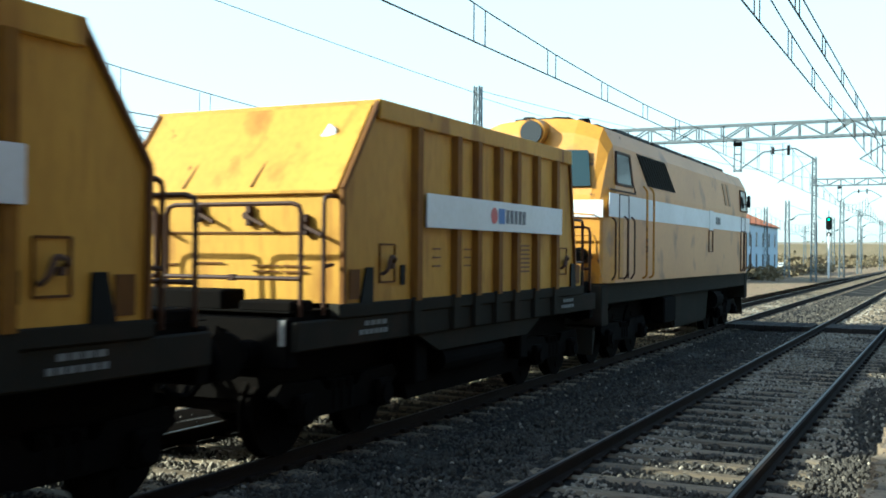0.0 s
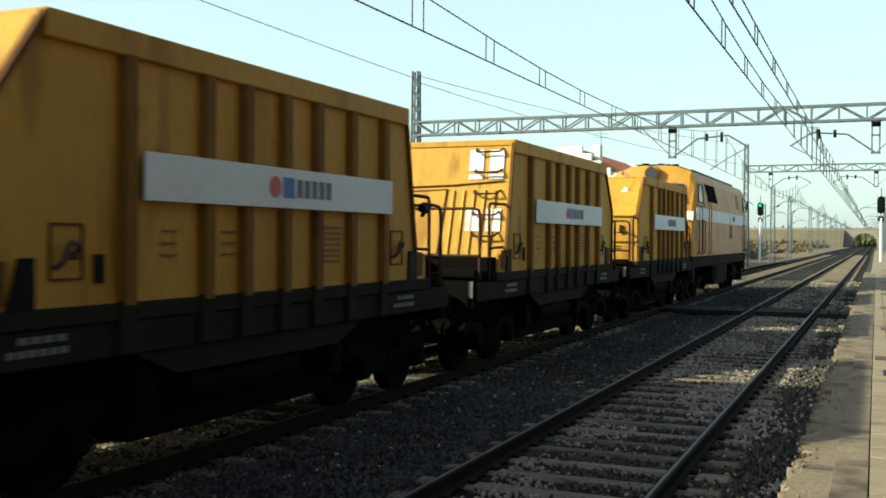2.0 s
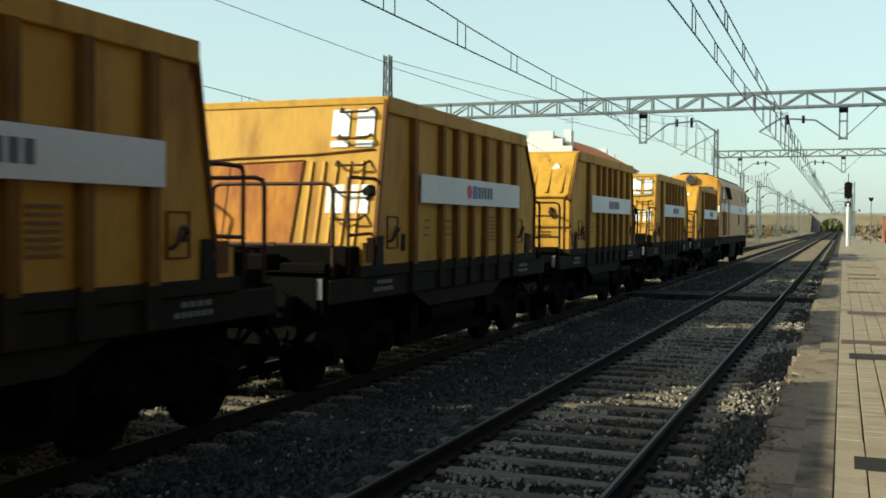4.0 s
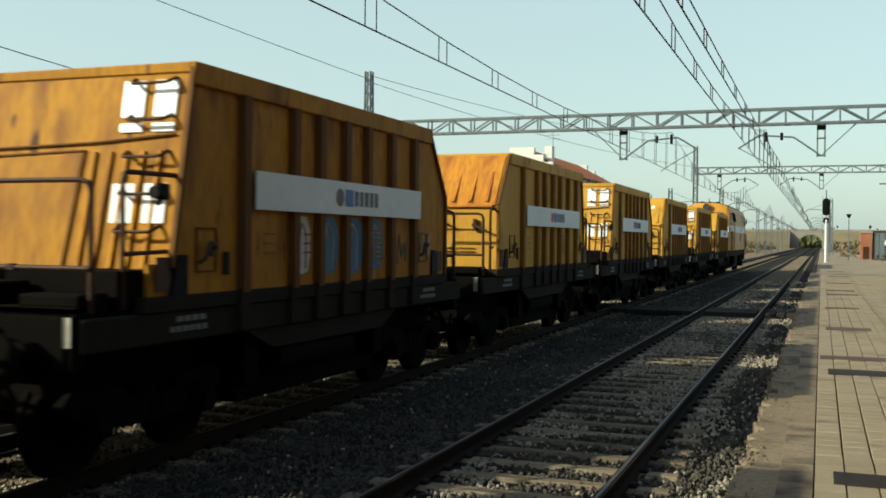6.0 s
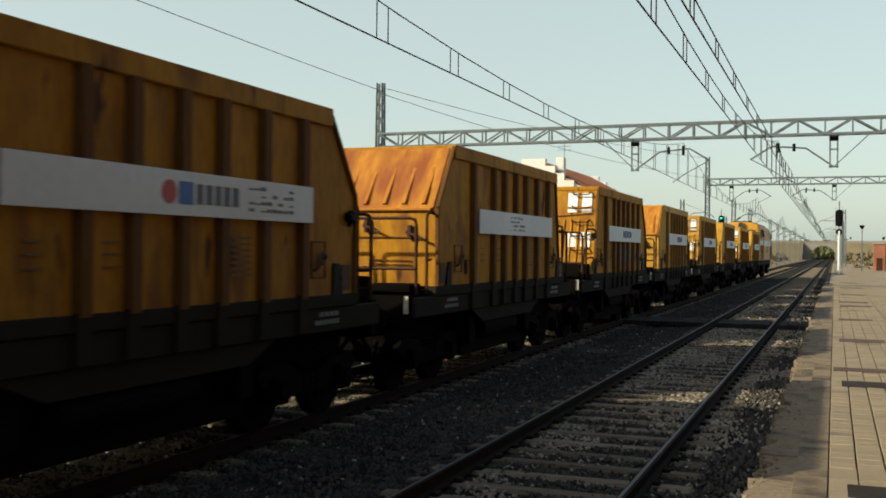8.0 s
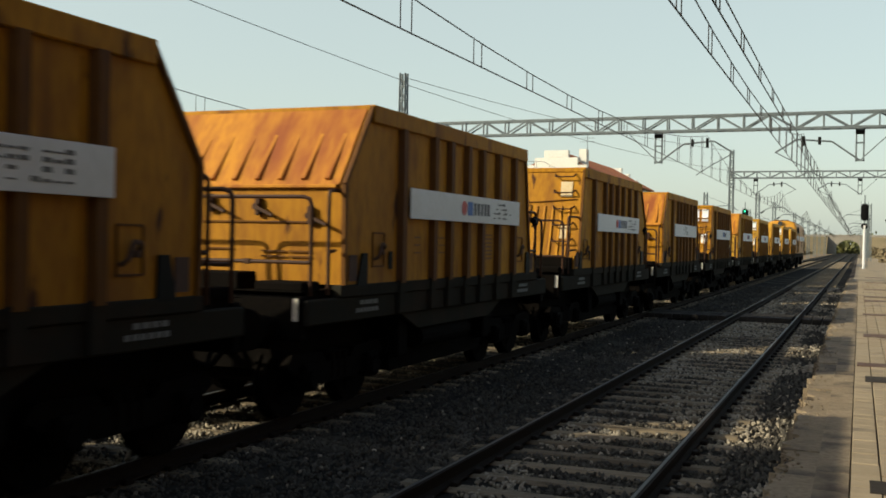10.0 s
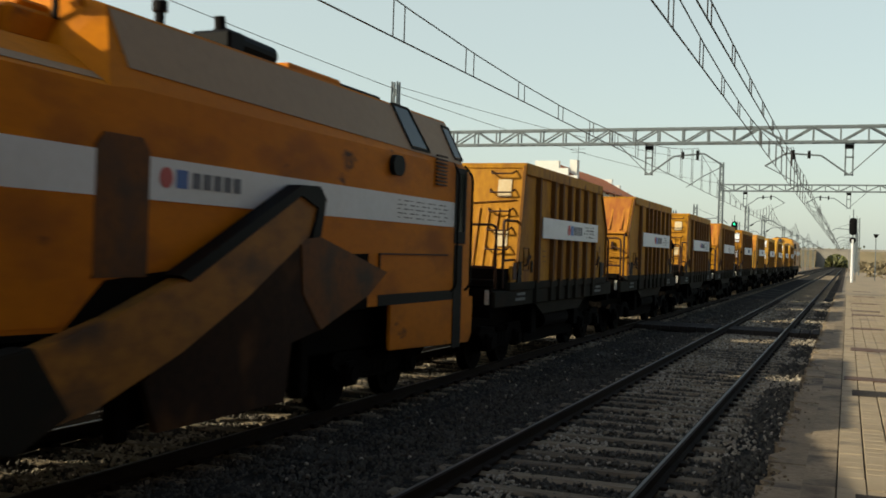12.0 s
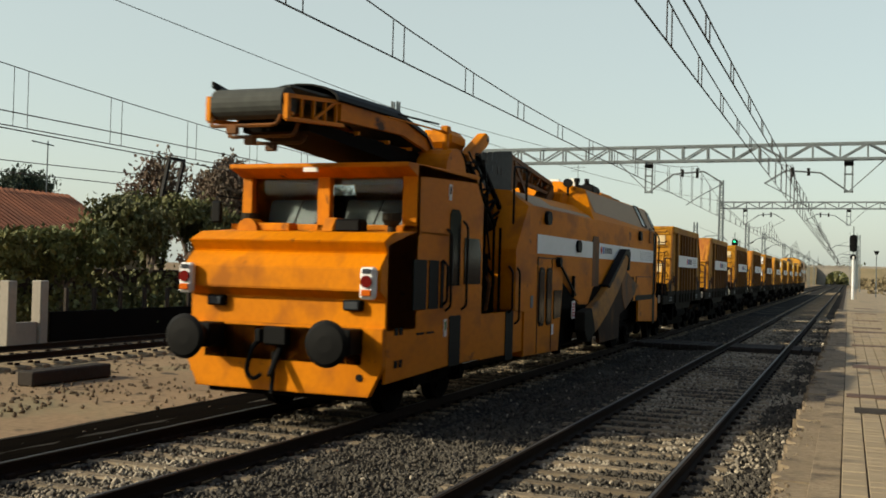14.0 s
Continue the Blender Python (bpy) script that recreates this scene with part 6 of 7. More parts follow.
        prism(bm, [(-1.25, 1.9), (0.3, 1.38), (1.1, 1.36), (1.45, 1.75), (1.45, 2.36), (-1.25, 2.36)], x, x + s * 0.012)
        part("belly_panel", bm, ORANGE, w)
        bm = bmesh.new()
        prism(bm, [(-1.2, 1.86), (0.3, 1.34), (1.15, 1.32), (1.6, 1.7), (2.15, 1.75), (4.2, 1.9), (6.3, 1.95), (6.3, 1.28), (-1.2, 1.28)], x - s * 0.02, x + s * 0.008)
        part("open_bay", bm, UNDER, w, "black plate in place of the shaded bay")
        bm = bmesh.new()
        prism(bm, [(1.45, 1.72), (2.1, 1.72), (2.1, 2.75), (2.0, 2.86), (1.55, 2.86), (1.45, 2.75)], x, x + s * 0.016)
        part("slot", bm, ORANGE_DARK, w, "tall slot in the casing")
        # digging chain chute
        xo = x + s * 0.02
        bm = bmesh.new()
        prism(bm, [(0.5, 0.62), (1.3, 0.72), (2.4, 1.08), (3.4, 1.52), (4.53, 2.12), (4.72, 2.46), (4.27, 2.58), (3.3, 2.12), (2.46, 1.74), (1.5, 1.42), (0.65, 1.22), (0.2, 1.15)], xo, xo + s * 0.16, bevel=0.01)
        chute = part("chain_chute", bm, CHUTE, w, "slanting orange chain chute")
        bm = bmesh.new()
        prism(bm, [(4.55, 2.1), (4.72, 2.12), (4.82, 2.52), (4.68, 2.65), (4.3, 2.64), (2.3, 1.74), (2.45, 1.68), (4.3, 2.53), (4.66, 2.42)], xo + s * 0.01, xo + s * 0.19)
        part("chute_guard", bm, BLACK, chute, "black chute guard")
        bm = bmesh.new()
        prism(bm, [(0.0, 1.18), (0.02, 0.8), (0.25, 0.58), (0.52, 0.52), (1.04, 0.74), (0.66, 1.26)], xo - s * 0.02, xo + s * 0.2, bevel=0.015)
        part("bucket", bm, CHASSIS, chute, "worn grey steel bucket")
        bm = bmesh.new()
        prism(bm, [(4.6, 2.25), (5.0, 2.13), (6.8, 1.72), (6.3, 1.45), (5.1, 1.1), (4.7, 1.5)], x - s * 0.05, x + s * 0.03)
        part("chute_shield", bm, ORANGE_DARK, w, "grimy orange pointed shield")
        bm = bmesh.new()
        prism(bm, [(4.6, 2.1), (4.7, 1.5), (5.1, 1.1), (4.5, 1.0), (4.39, 0.4), (2.3, 0.4), (2.1, 0.85), (3.0, 1.5)], x - s * 0.06, x + s * 0.02)
        part("chain_cover", bm, GRIME, w, "greasy black chain cover")
        for poly, xa, xb in (([(2.2, 1.3), (2.6, 0.42), (3.0, 0.42), (3.3, 1.3)], 0.5, 0.42), ([(-0.5, 1.3), (-0.3, 0.5), (0.2, 0.5), (0.4, 1.3)], 0.3, 0.2)):
            bm = bmesh.new()
            prism(bm, poly, x - s * xa, x - s * xb)
            part("digging_plate", bm, UNDER, w)
        for y in (-0.8, 2.0, 3.8, 5.0):
            bm = bmesh.new()
            box(bm, (min(x - s * 0.25, x - s * 0.1), y - 0.1, 0.35), (max(x - s * 0.25, x - s * 0.1), y + 0.1, 1.4), 0.02)
            part("guide_post", bm, UNDER, w)
        # operator box
        bm = bmesh.new()
        prism(bm, [(-3.5, 0.5), (-1.4, 0.46), (-1.15, 1.7), (-1.15, 1.95), (-1.5, 2.3), (-3.5, 2.34), (-3.5, 3.2), (-3.62, 3.2), (-4.3, 2.4), (-4.3, 1.34), (-3.75, 1.3), (-3.75, 0.5)], x - s * 0.6, x + s * 0.03, bevel=0.008)
        opbox = part("operator_cabin", bm, ORANGE, w, "low orange operator cabin")
        xg = x + s * 0.03
        for y0, y1, z0, z1 in ((-2.88, -2.5, 1.0, 2.1), (-2.36, -2.03, 1.0, 2.1)):
            bm = bmesh.new()
            r = 0.08
            prism(bm, [(y0 + r, z0), (y1 - r, z0), (y1, z0 + r), (y1, z1 - r), (y1 - r, z1), (y0 + r, z1), (y0, z1 - r), (y0, z0 + r)], xg, xg + s * 0.02)
            rim_ob = part("window_seal", bm, BLACK, opbox)
            bm = bmesh.new()
            r = 0.07
            a0, a1, b0, b1 = y0 + 0.03, y1 - 0.03, z0 + 0.04, z1 - 0.04
            prism(bm, [(a0 + r, b0), (a1 - r, b0), (a1, b0 + r), (a1, b1 - r), (a1 - r, b1), (a0 + r, b1), (a0, b1 - r), (a0, b0 + r)], xg + s * 0.02, xg + s * 0.026)
            part("pane", bm, GLASS, opbox)
        bm = bmesh.new()
        prism(bm, [(-1.82, 1.1), (-1.35, 1.12), (-1.25, 1.66), (-1.82, 1.66)], xg, xg + s * 0.02)
        part("side_window", bm, GLASS, opbox)
        for y0, z0, wd, hg, mat in ((-3.3, 1.36, 0.16, 0.22, GALV), (-1.88, 0.8, 0.14, 0.2, WHITE)):
            bm = bmesh.new()
            box(bm, (min(xg, xg + s * 0.01), y0 - wd / 2, z0), (max(xg, xg + s * 0.01), y0 + wd / 2, z0 + hg))
            part("label", bm, mat, opbox, "small grey label" if mat is GALV else "small white label")
        bm = bmesh.new()
        for p, q in (((-1.98, 0.5), (-1.98, 2.28)), ((-2.95, 0.5), (-2.95, 2.28)), ((-2.95, 2.28), (-1.6, 2.28))):
            beam(bm, (xg, *p), (xg, *q), 0.025)
        part("door_seam", bm, BROWN_BAR, opbox)
        bm = bmesh.new()
        rod(bm, (x + s * 0.02, -1.6, 2.22), (x + s * 0.12, -1.6, 2.22), 0.1, 14)
        beam(bm, (x + s * 0.06, -1.5, 2.2), (x + s * 0.06, -0.2, 1.55), 0.04)
        beam(bm, (x + s * 0.05, -0.35, 1.95), (x + s * 0.05, -0.35, 1.5), 0.06)
        part("mirror_arm", bm, BLACK, w)
        bm = bmesh.new()
        box(bm, (min(x, x + s * 0.02), -0.3, 1.05), (max(x, x + s * 0.02), -0.06, 1.42))
        part("warning_plate", bm, WHITE, w, "small red-lettered warning plate")
        bm = bmesh.new()
        for k in range(5):
            box(bm, (min(x + s * 0.02, x + s * 0.026), -0.27, 1.1 + 0.06 * k), (max(x + s * 0.02, x + s * 0.026), -0.09, 1.13 + 0.06 * k))
        part("warning_lines", bm, RED, w)
        # round ports
        for y, z in ((-2.35, 3.05), (0.05, 2.58), (6.95, 3.08)):
            bm = bmesh.new()
            rod(bm, (x, y, z), (x + s * 0.07, y, z), 0.13, 18)
            rod(bm, (x + s * 0.02, y + 0.12, z), (x + s * 0.06, y + 0.12, z), 0.13, 18)
            part("port_lamp", bm, BLACK, w, "round black port")
        # name marks: disc, square and bars
        xs = x + s * 0.015
        bm = bmesh.new()
        rod(bm, (xs, 2.32, 2.56), (xs + s * 0.005, 2.32, 2.56), 0.09, 18)
        part("logo_disc", bm, RED, w)
        bm = bmesh.new()
        box(bm, (min(xs, xs + s * 0.005), 2.46, 2.48), (max(xs, xs + s * 0.005), 2.62, 2.64))
        part("logo_square", bm, BLUE, w)
        bm = bmesh.new()
        for k in range(5):
            box(bm, (min(xs, xs + s * 0.005), 2.7 + 0.16 * k, 2.49), (max(xs, xs + s * 0.005), 2.81 + 0.16 * k, 2.63))
        part("lettering", bm, GREY_TEXT, w)
        bm = bmesh.new()
        for k in range(9):
            for r in range(5):
                y0 = 7.1 + 0.2 * k
                box(bm, (min(xs, xs + s * 0.005), y0, 2.42 + 0.055 * r), (max(xs, xs + s * 0.005), y0 + 0.06 + 0.08 * ((k + r) % 2), 2.435 + 0.055 * r))
        part("number_lettering", bm, PALE_TEXT, w)
        bm = bmesh.new()
        for k in range(9):
            box(bm, (min(xs, xs + s * 0.03), 8.34, 2.93 + 0.05 * k), (max(xs, xs + s * 0.03), 8.72, 2.952 + 0.05 * k))
        part("vent", bm, BROWN_BAR, w)
        # nose: side glass, door glass, rails, lower skirt
        bm = bmesh.new()
        plate_on(bm, f, [(7.63, 3.4), (8.17, 3.4), (7.97, 3.92), (7.5, 3.92)], 0.02)
        part("side_glass", bm, GLASS_BLUE, w, "leaning side window")
        bm = bmesh.new()
        ring = [(7.6, 3.37), (8.21, 3.37), (8.0, 3.94), (7.47, 3.94)]
        for p, q in zip(ring, ring[1:] + ring[:1]):
            beam(bm, (f(p[1]) + s * 0.012, *p), (f(q[1]) + s * 0.012, *q), 0.035)
        part("glass_seal", bm, BLACK, w)
        bm = bmesh.new()
        plate_on(bm, f, [(9.22, 3.4), (9.48, 3.4), (9.4, 3.82), (9.16, 3.82)], 0.02)
        part("corner_glass", bm, GLASS_BLUE, w)
        bm = bmesh.new()
        ring = [(9.2, 3.37), (9.51, 3.37), (9.43, 3.85), (9.14, 3.85)]
        for p, q in zip(ring, ring[1:] + ring[:1]):
            beam(bm, (f(p[1]) + s * 0.012, *p), (f(q[1]) + s * 0.012, *q), 0.03)
        part("glass_seal", bm, BLACK, w)
        bm = bmesh.new()
        prism(bm, rect(9.16, 9.62, 2.12, 3.24), x - s * 0.004, x + s * 0.012)
        part("door_seal", bm, BLACK, w)
        bm = bmesh.new()
        prism(bm, rect(9.24, 9.54, 2.3, 3.16), x + s * 0.012, x + s * 0.018)
        part("door_glass", bm, GLASS, w, "narrow dark door window")
        for y0, y1 in ((9.1, 9.16), (9.68, 9.6)):
            bm = bmesh.new()
            bent(bm, [(x, y0, 1.42), (x + s * 0.08, y0, 1.5), (x + s * 0.08, y0, 3.15), (x - s * 0.03, y1, 3.3)], 0.02)
            part("grab_rail", bm, BLACK, w)
        bm = bmesh.new()
        prism(bm, [(7.0, 0.72), (9.9, 0.62), (10.03, 0.75), (10.05, 1.32), (7.0, 1.32)], x - s * 0.05, x, bevel=0.008)
        part("front_skirt", bm, ORANGE, w)
        bm = bmesh.new()
        prism(bm, rect(6.6, 9.16, 1.3, 1.44), x, x + s * 0.008)
        part("black_band", bm, BLACK, w)
        # Black plate again for the shaded steps under the door.
        bm = bmesh.new()
        prism(bm, rect(9.18, 9.52, 0.58, 2.1), x, x + s * 0.012)
        part("step_recess", bm, BLACK, w)
        bm = bmesh.new()
        beam(bm, (xs, 6.6, 1.95), (xs, 8.9, 1.95), 0.02)
        beam(bm, (xs, 6.6, 1.6), (xs, 6.6, 1.95), 0.02)
        part("panel_seam", bm, BROWN_BAR, w)
    # front face
    bm = bmesh.new()
    for xa, xb in ((-1.1, -0.08), (0.08, 1.1)):
        vs = [bm.verts.new(p) for p in ((xa, 9.96, 3.4), (xb, 9.96, 3.4), (xb * 0.9, 9.6, 3.94), (xa * 0.9, 9.6, 3.94))]
        bm.faces.new(vs)
    part("front_windscreen", bm, GLASS, w)
    buffers(w, 9.95, 1, length=0.55, z=1.06)
    # on the roof
    bm = bmesh.new()
    prism(bm, [(-3.95, 3.4), (-2.1, 3.5), (-2.05, 4.38), (-4.05, 4.12)], -0.75, 0.65, bevel=0.01)
    tub = part("roof_hopper", bm, RUBBER, w, "dark grey chalked steel hopper")
    bm = bmesh.new()
    for k, (y, z) in enumerate(((-4.0, 3.9), (-3.75, 3.88), (-3.5, 3.9), (-3.2, 3.88), (-3.8, 3.68), (-3.5, 3.66), (-3.1, 3.68), (-2.9, 3.66))):
        beam(bm, (0.657, y + 0.2 - 0.05, z + 0.15), (0.657, y + 0.2 + 0.05 * (k % 3 - 1), z + 0.32), 0.014)
    tagged(part("chalk_marks", bm, PALE_TEXT, tub, "unreadable chalk strokes"), kind="stuff")
    bm = bmesh.new()
    for x in (-0.55, 0.55):
        beam(bm, (x, -1.95, 4.3), (x, 1.1, 4.0), 0.09)
        beam(bm, (x, -1.95, 3.9), (x, 1.05, 3.76), 0.07)
        for i in range(8):
            y = -1.85 + 0.36 * i
            beam(bm, (x, y, 3.88), (x, y + (0.3 if i % 2 else 0), 4.26 - 0.035 * i), 0.05)
        beam(bm, (x, -1.7, 4.22), (x, -0.7, 3.5), 0.1)
        beam(bm, (x, -1.9, 4.3), (x, -1.9, 3.5), 0.12)
        prism(bm, [(-1.9, 4.3), (-1.2, 4.22), (-1.45, 3.75), (-1.9, 3.6)], x - 0.02, x + 0.02)
    prism(bm, [(1.1, 3.98), (1.15, 3.7), (0.6, 3.5), (0.4, 3.56)], 0.3, 0.62)
    part("roof_conveyor_frame", bm, ORANGE_DARK, w, "grimy folded conveyor frame")
    bm = bmesh.new()
    prism(bm, [(-1.9, 4.2), (1.0, 3.92), (1.0, 3.98), (-1.9, 4.27)], -0.5, 0.5)
    part("roof_belt", bm, RUBBER, w)
    bm = bmesh.new()
    box(bm, (0.2, 1.2, 3.56), (0.8, 1.85, 3.84), 0.04)
    box(bm, (0.3, 1.45, 3.8), (0.65, 1.82, 3.94), 0.03)
    rod(bm, (0.92, 1.85, 4.0), (1.02, 1.92, 3.55), 0.025, 8)
    part("roof_box", bm, ORANGE, w, "bright orange roof box")
    bm = bmesh.new()
    rod(bm, (0.8, 1.7, 3.8), (0.8, 1.7, 4.02), 0.03, 8)
    rod(bm, (0.8, 1.62, 4.08), (0.8, 1.76, 4.08), 0.1, 14)
    part("work_lamp", bm, BLACK, w)
    bm = bmesh.new()
    rod(bm, (0.6, 3.3, 4.0), (0.6, 3.3, 4.26), 0.05, 10)
    rod(bm, (0.6, 3.3, 4.24), (0.6, 3.3, 4.34), 0.075, 12)
    part("vent_pipe", bm, BLACK, w)
    bm = bmesh.new()
    rod(bm, (0.65, -5.95, 4.36), (0.6, -7.4, 4.3), 0.016, 6)
    part("stay_wire", bm, BLACK, w)
    bm = bmesh.new()
    box(bm, (0.3, 4.2, 4.0), (0.8, 4.5, 4.26), 0.03)
    rod(bm, (0.6, 4.3, 4.2), (0.6, 5.3, 4.17), 0.12, 14)
    rod(bm, (0.6, 4.35, 4.1), (0.6, 4.3, 4.42), 0.06, 10)
    part("exhaust", bm, BLACK, w, "black exhaust silencer")
    bm = bmesh.new()
    box(bm, (-0.3, 5.6, 4.05), (0.7, 6.9, 4.17), 0.02)
    part("roof_hatch", bm, ORANGE, w)
    bm = bmesh.new()
    box(bm, (-0.3, 7.0, 4.08), (0.6, 8.3, 4.17), 0.01)
    part("roof_grille", bm, BLACK, w)
    return w


MACHINE = machine()


# ---- round about ----
def tree(name, x, y, height, spread, leaf, label, seed, leaves=2600, size=0.16, z=-0.42, clear=0.2):
    rng = random.Random(seed)
    t = thing(name, label, "tree", (x, y, z))
    bm = bmesh.new()
    tips = []

    def grow(a, d, length, r, depth):
        b = a + d * length
        rod(bm, a, b, r, 7, r * 0.62)
        if depth == 0:
            tips.append(b)
            return
        for _ in range(3 if depth > 1 else 4):
            q = (d + Vector((rng.uniform(-1, 1), rng.uniform(-1, 1), rng.uniform(-0.25, 0.7))) * 0.85).normalized()
            grow(b, q, length * rng.uniform(0.55, 0.8), r * 0.6, depth - 1)
            tips.append(a + d * length * rng.uniform(0.7, 1))
    grow(Vector((0, 0, 0)), Vector((rng.uniform(-0.08, 0.08), rng.uniform(-0.08, 0.08), 1)).normalized(), height * 0.36, height * 0.026, 3)
    top = max(p.z for p in tips)
    wide = max(max(abs(p.x), abs(p.y)) for p in tips) + 0.01
    kz, kx = height * 0.94 / top, spread / wide
    for v in bm.verts:
        u = min(1, max(0, v.co.z / (height * 0.36)))
        v.co.z *= kz
        v.co.x *= 1 + (kx - 1) * u
        v.co.y *= 1 + (kx - 1) * u
    part("trunk", bm, BARK, t)
    verts, faces = [], []
    for _ in range(leaves):
        p = rng.choice(tips)
        c = Vector((p.x * kx, p.y * kx, p.z * kz)) + Vector([rng.gauss(0, 0.2 * height / 5) for _ in range(3)])
        if c.z < height * clear:
            continue
        q = Euler([rng.uniform(0, 6.3) for _ in range(3)]).to_matrix()
        s = size * rng.uniform(0.6, 1.3)
        k = len(verts)
        verts += [tuple(c + q @ Vector(o)) for o in ((-s * 0.45, 0, 0), (0, -s * 0.3, s * 0.12), (s * 0.6, 0, 0), (0, s * 0.3, s * 0.12))]
        faces += [(k, k + 1, k + 2), (k, k + 2, k + 3)]
    me = bpy.data.meshes.new("crown")
    me.from_pydata(verts, [], faces)
    me.materials.append(leaf)
    ob = new("crown", me)
    ob.parent = t
    return t


def bushes(name, label, x0, x1, y0, y1, n, h, leaf, seed, size=0.2, z=-0.42):
    """Scrub that nobody could count: loose leaf clumps."""
    rng = random.Random(seed)
    verts, faces = [], []
    for _ in range(n):
        cx, cy, ch = rng.uniform(x0, x1), rng.uniform(y0, y1), h * rng.uniform(0.4, 1.1)
        for _ in range(70):
            c = Vector((cx + rng.gauss(0, ch * 0.45), cy + rng.gauss(0, ch * 0.45), z + abs(rng.gauss(ch * 0.5, ch * 0.3))))
            q = Euler([rng.uniform(0, 6.3) for _ in range(3)]).to_matrix()
            s = size * rng.uniform(0.5, 1.3)
            k = len(verts)
            verts += [tuple(c + q @ Vector(o)) for o in ((-s * 0.5, 0, 0), (0, -s * 0.4, 0), (s * 0.5, 0, 0), (0, s * 0.4, 0))]
            faces += [(k, k + 1, k + 2, k + 3)]
    me = bpy.data.meshes.new(name)
    me.from_pydata(verts, [], faces)
    me.materials.append(leaf)
    return tagged(new(name, me), label, "bushes", kind="stuff")


def tiled_slope(parent, name, a, b, c, d, mat=None):
    """A roof slope of half-round clay tile rows from eave a-b up to ridge d-c."""
    a, b, c, d = map(Vector, (a, b, c, d))
    bm = bmesh.new()
    n = max(6, int((b - a).length / 0.26))
    up = ((d - a).cross(b - a)).normalized()
    if up.z < 0:
        up = -up
    vs = [bm.verts.new(p) for p in (a, b, c, d)]
    bm.faces.new(vs)
    for i in range(n):
        u = (i + 0.5) / n
        p, q = a + (b - a) * u, d + (c - d) * u
        rod(bm, p + up * 0.01, q + up * 0.01, 0.085, 6)
    return tagged(part(name, bm, mat or TILE, parent), kind='stuff')


def house(x, y, w, d, h, ridge, label, wall_mat, openings, z=-0.42, rz=0.0):
    """A plain gabled house; its ridge runs along y."""
    t = thing("house", label, "house", (x, y, z))
    t.rotation_euler[2] = rz
    bm = bmesh.new()
    prism(bm, [(-w / 2, 0), (w / 2, 0), (w / 2, h), (0, ridge - 0.05), (-w / 2, h)], -d / 2, d / 2, "y")
    part("wall", bm, wall_mat, t)
    for s in (-1, 1):
        e = 0.35
        k = (ridge - h) / (w / 2)
        tiled_slope(t, "roof", (s * (w / 2 + e), -d / 2 - 0.25, h - e * k + 0.06), (s * (w / 2 + e), d / 2 + 0.25, h - e * k + 0.06), (0, d / 2 + 0.25, ridge + 0.06), (0, -d / 2 - 0.25, ridge + 0.06))
    for u, z0, ww, hh in openings:
        bm = bmesh.new()
        box(bm, (w / 2 - 0.02, u - ww / 2, z0), (w / 2 + 0.03, u + ww / 2, z0 + hh), 0.01)
        win = part("window", bm, GLASS, t)
        bm = bmesh.new()
        for p, q in (((u - ww / 2, z0), (u - ww / 2, z0 + hh)), ((u + ww / 2, z0), (u + ww / 2, z0 + hh)), ((u - ww / 2, z0 + hh), (u + ww / 2, z0 + hh)), ((u - ww / 2, z0), (u + ww / 2, z0))):
            beam(bm, (w / 2 + 0.03, *p), (w / 2 + 0.03, *q), 0.08)
        part("frame", bm, wall_mat, win)
    return t


def aerial(x, y, z0, z1):
    t = thing("roof_aerial", "thin metal roof aerial with one long cross bar", "aerial", (x, y, z0))
    bm = bmesh.new()
    rod(bm, (0, 0, 0), (0, 0, z1 - z0), 0.025, 6)
    rod(bm, (0, -0.85, z1 - z0 - 0.1), (0, 0.3, z1 - z0 - 0.15), 0.025, 6)
    part("mast", bm, GALV, t)


def station_house():
    """The tall house with stepped white gables and a red roof."""
    t = thing("stepped_gable_house", "white house with stepped gables and a red tiled roof", "house", (-25.3, 99.5, -0.42))
    w, d, h, ridge = 8.7, 22.0, 8.2, 10.6
    bm = bmesh.new()
    prism(bm, [(-w / 2, 0), (w / 2, 0), (w / 2, h), (0, ridge), (-w / 2, h)], -d / 2, d / 2, "y")
    part("wall", bm, PLASTER, t)
    for s in (-1, 1):
        tiled_slope(t, "roof", (s * (w / 2 + 0.3), -d / 2, h), (s * (w / 2 + 0.3), d / 2, h), (0, d / 2, ridge + 0.1), (0, -d / 2, ridge + 0.1))
    for e in (-1, 1):
        bm = bmesh.new()
        n = 5
        for i in range(n):
            half = w / 2 * (1 - i / n) + 0.25
            za = h - 0.75 + (ridge - h + 0.9) * i / n
            box(bm, (-half, e * d / 2 - 0.25, za if i else 0), (half, e * d / 2 + 0.25, za + (ridge - h + 0.9) / n), 0.02)
        part("stepped_gable", bm, PLASTER, t)
    for u in (-6, -3, 0, 3, 6):
        for z0 in (1.2, 4.2, 7.0):
            bm = bmesh.new()
            box(bm, (w / 2 - 0.02, u - 0.5, z0), (w / 2 + 0.04, u + 0.5, z0 + 1.5), 0.02)
            part("window", bm, GLASS, t)
    bm = bmesh.new()
    rod(bm, (1, -4, ridge - 1), (1, -4, ridge + 2.4), 0.03, 6)
    for k in range(3):
        rod(bm, (0.3, -4, ridge + 1.6 + 0.35 * k), (1.7, -4, ridge + 1.6 + 0.35 * k), 0.02, 5)
    part("aerial", bm, GALV, t)
    bm = bmesh.new()
    box(bm, (1.9, -d / 2 + 0.5, h), (2.6, -d / 2 + 1.3, ridge + 0.3), 0.03)
    part("chimney", bm, PLASTER, t)
    return t


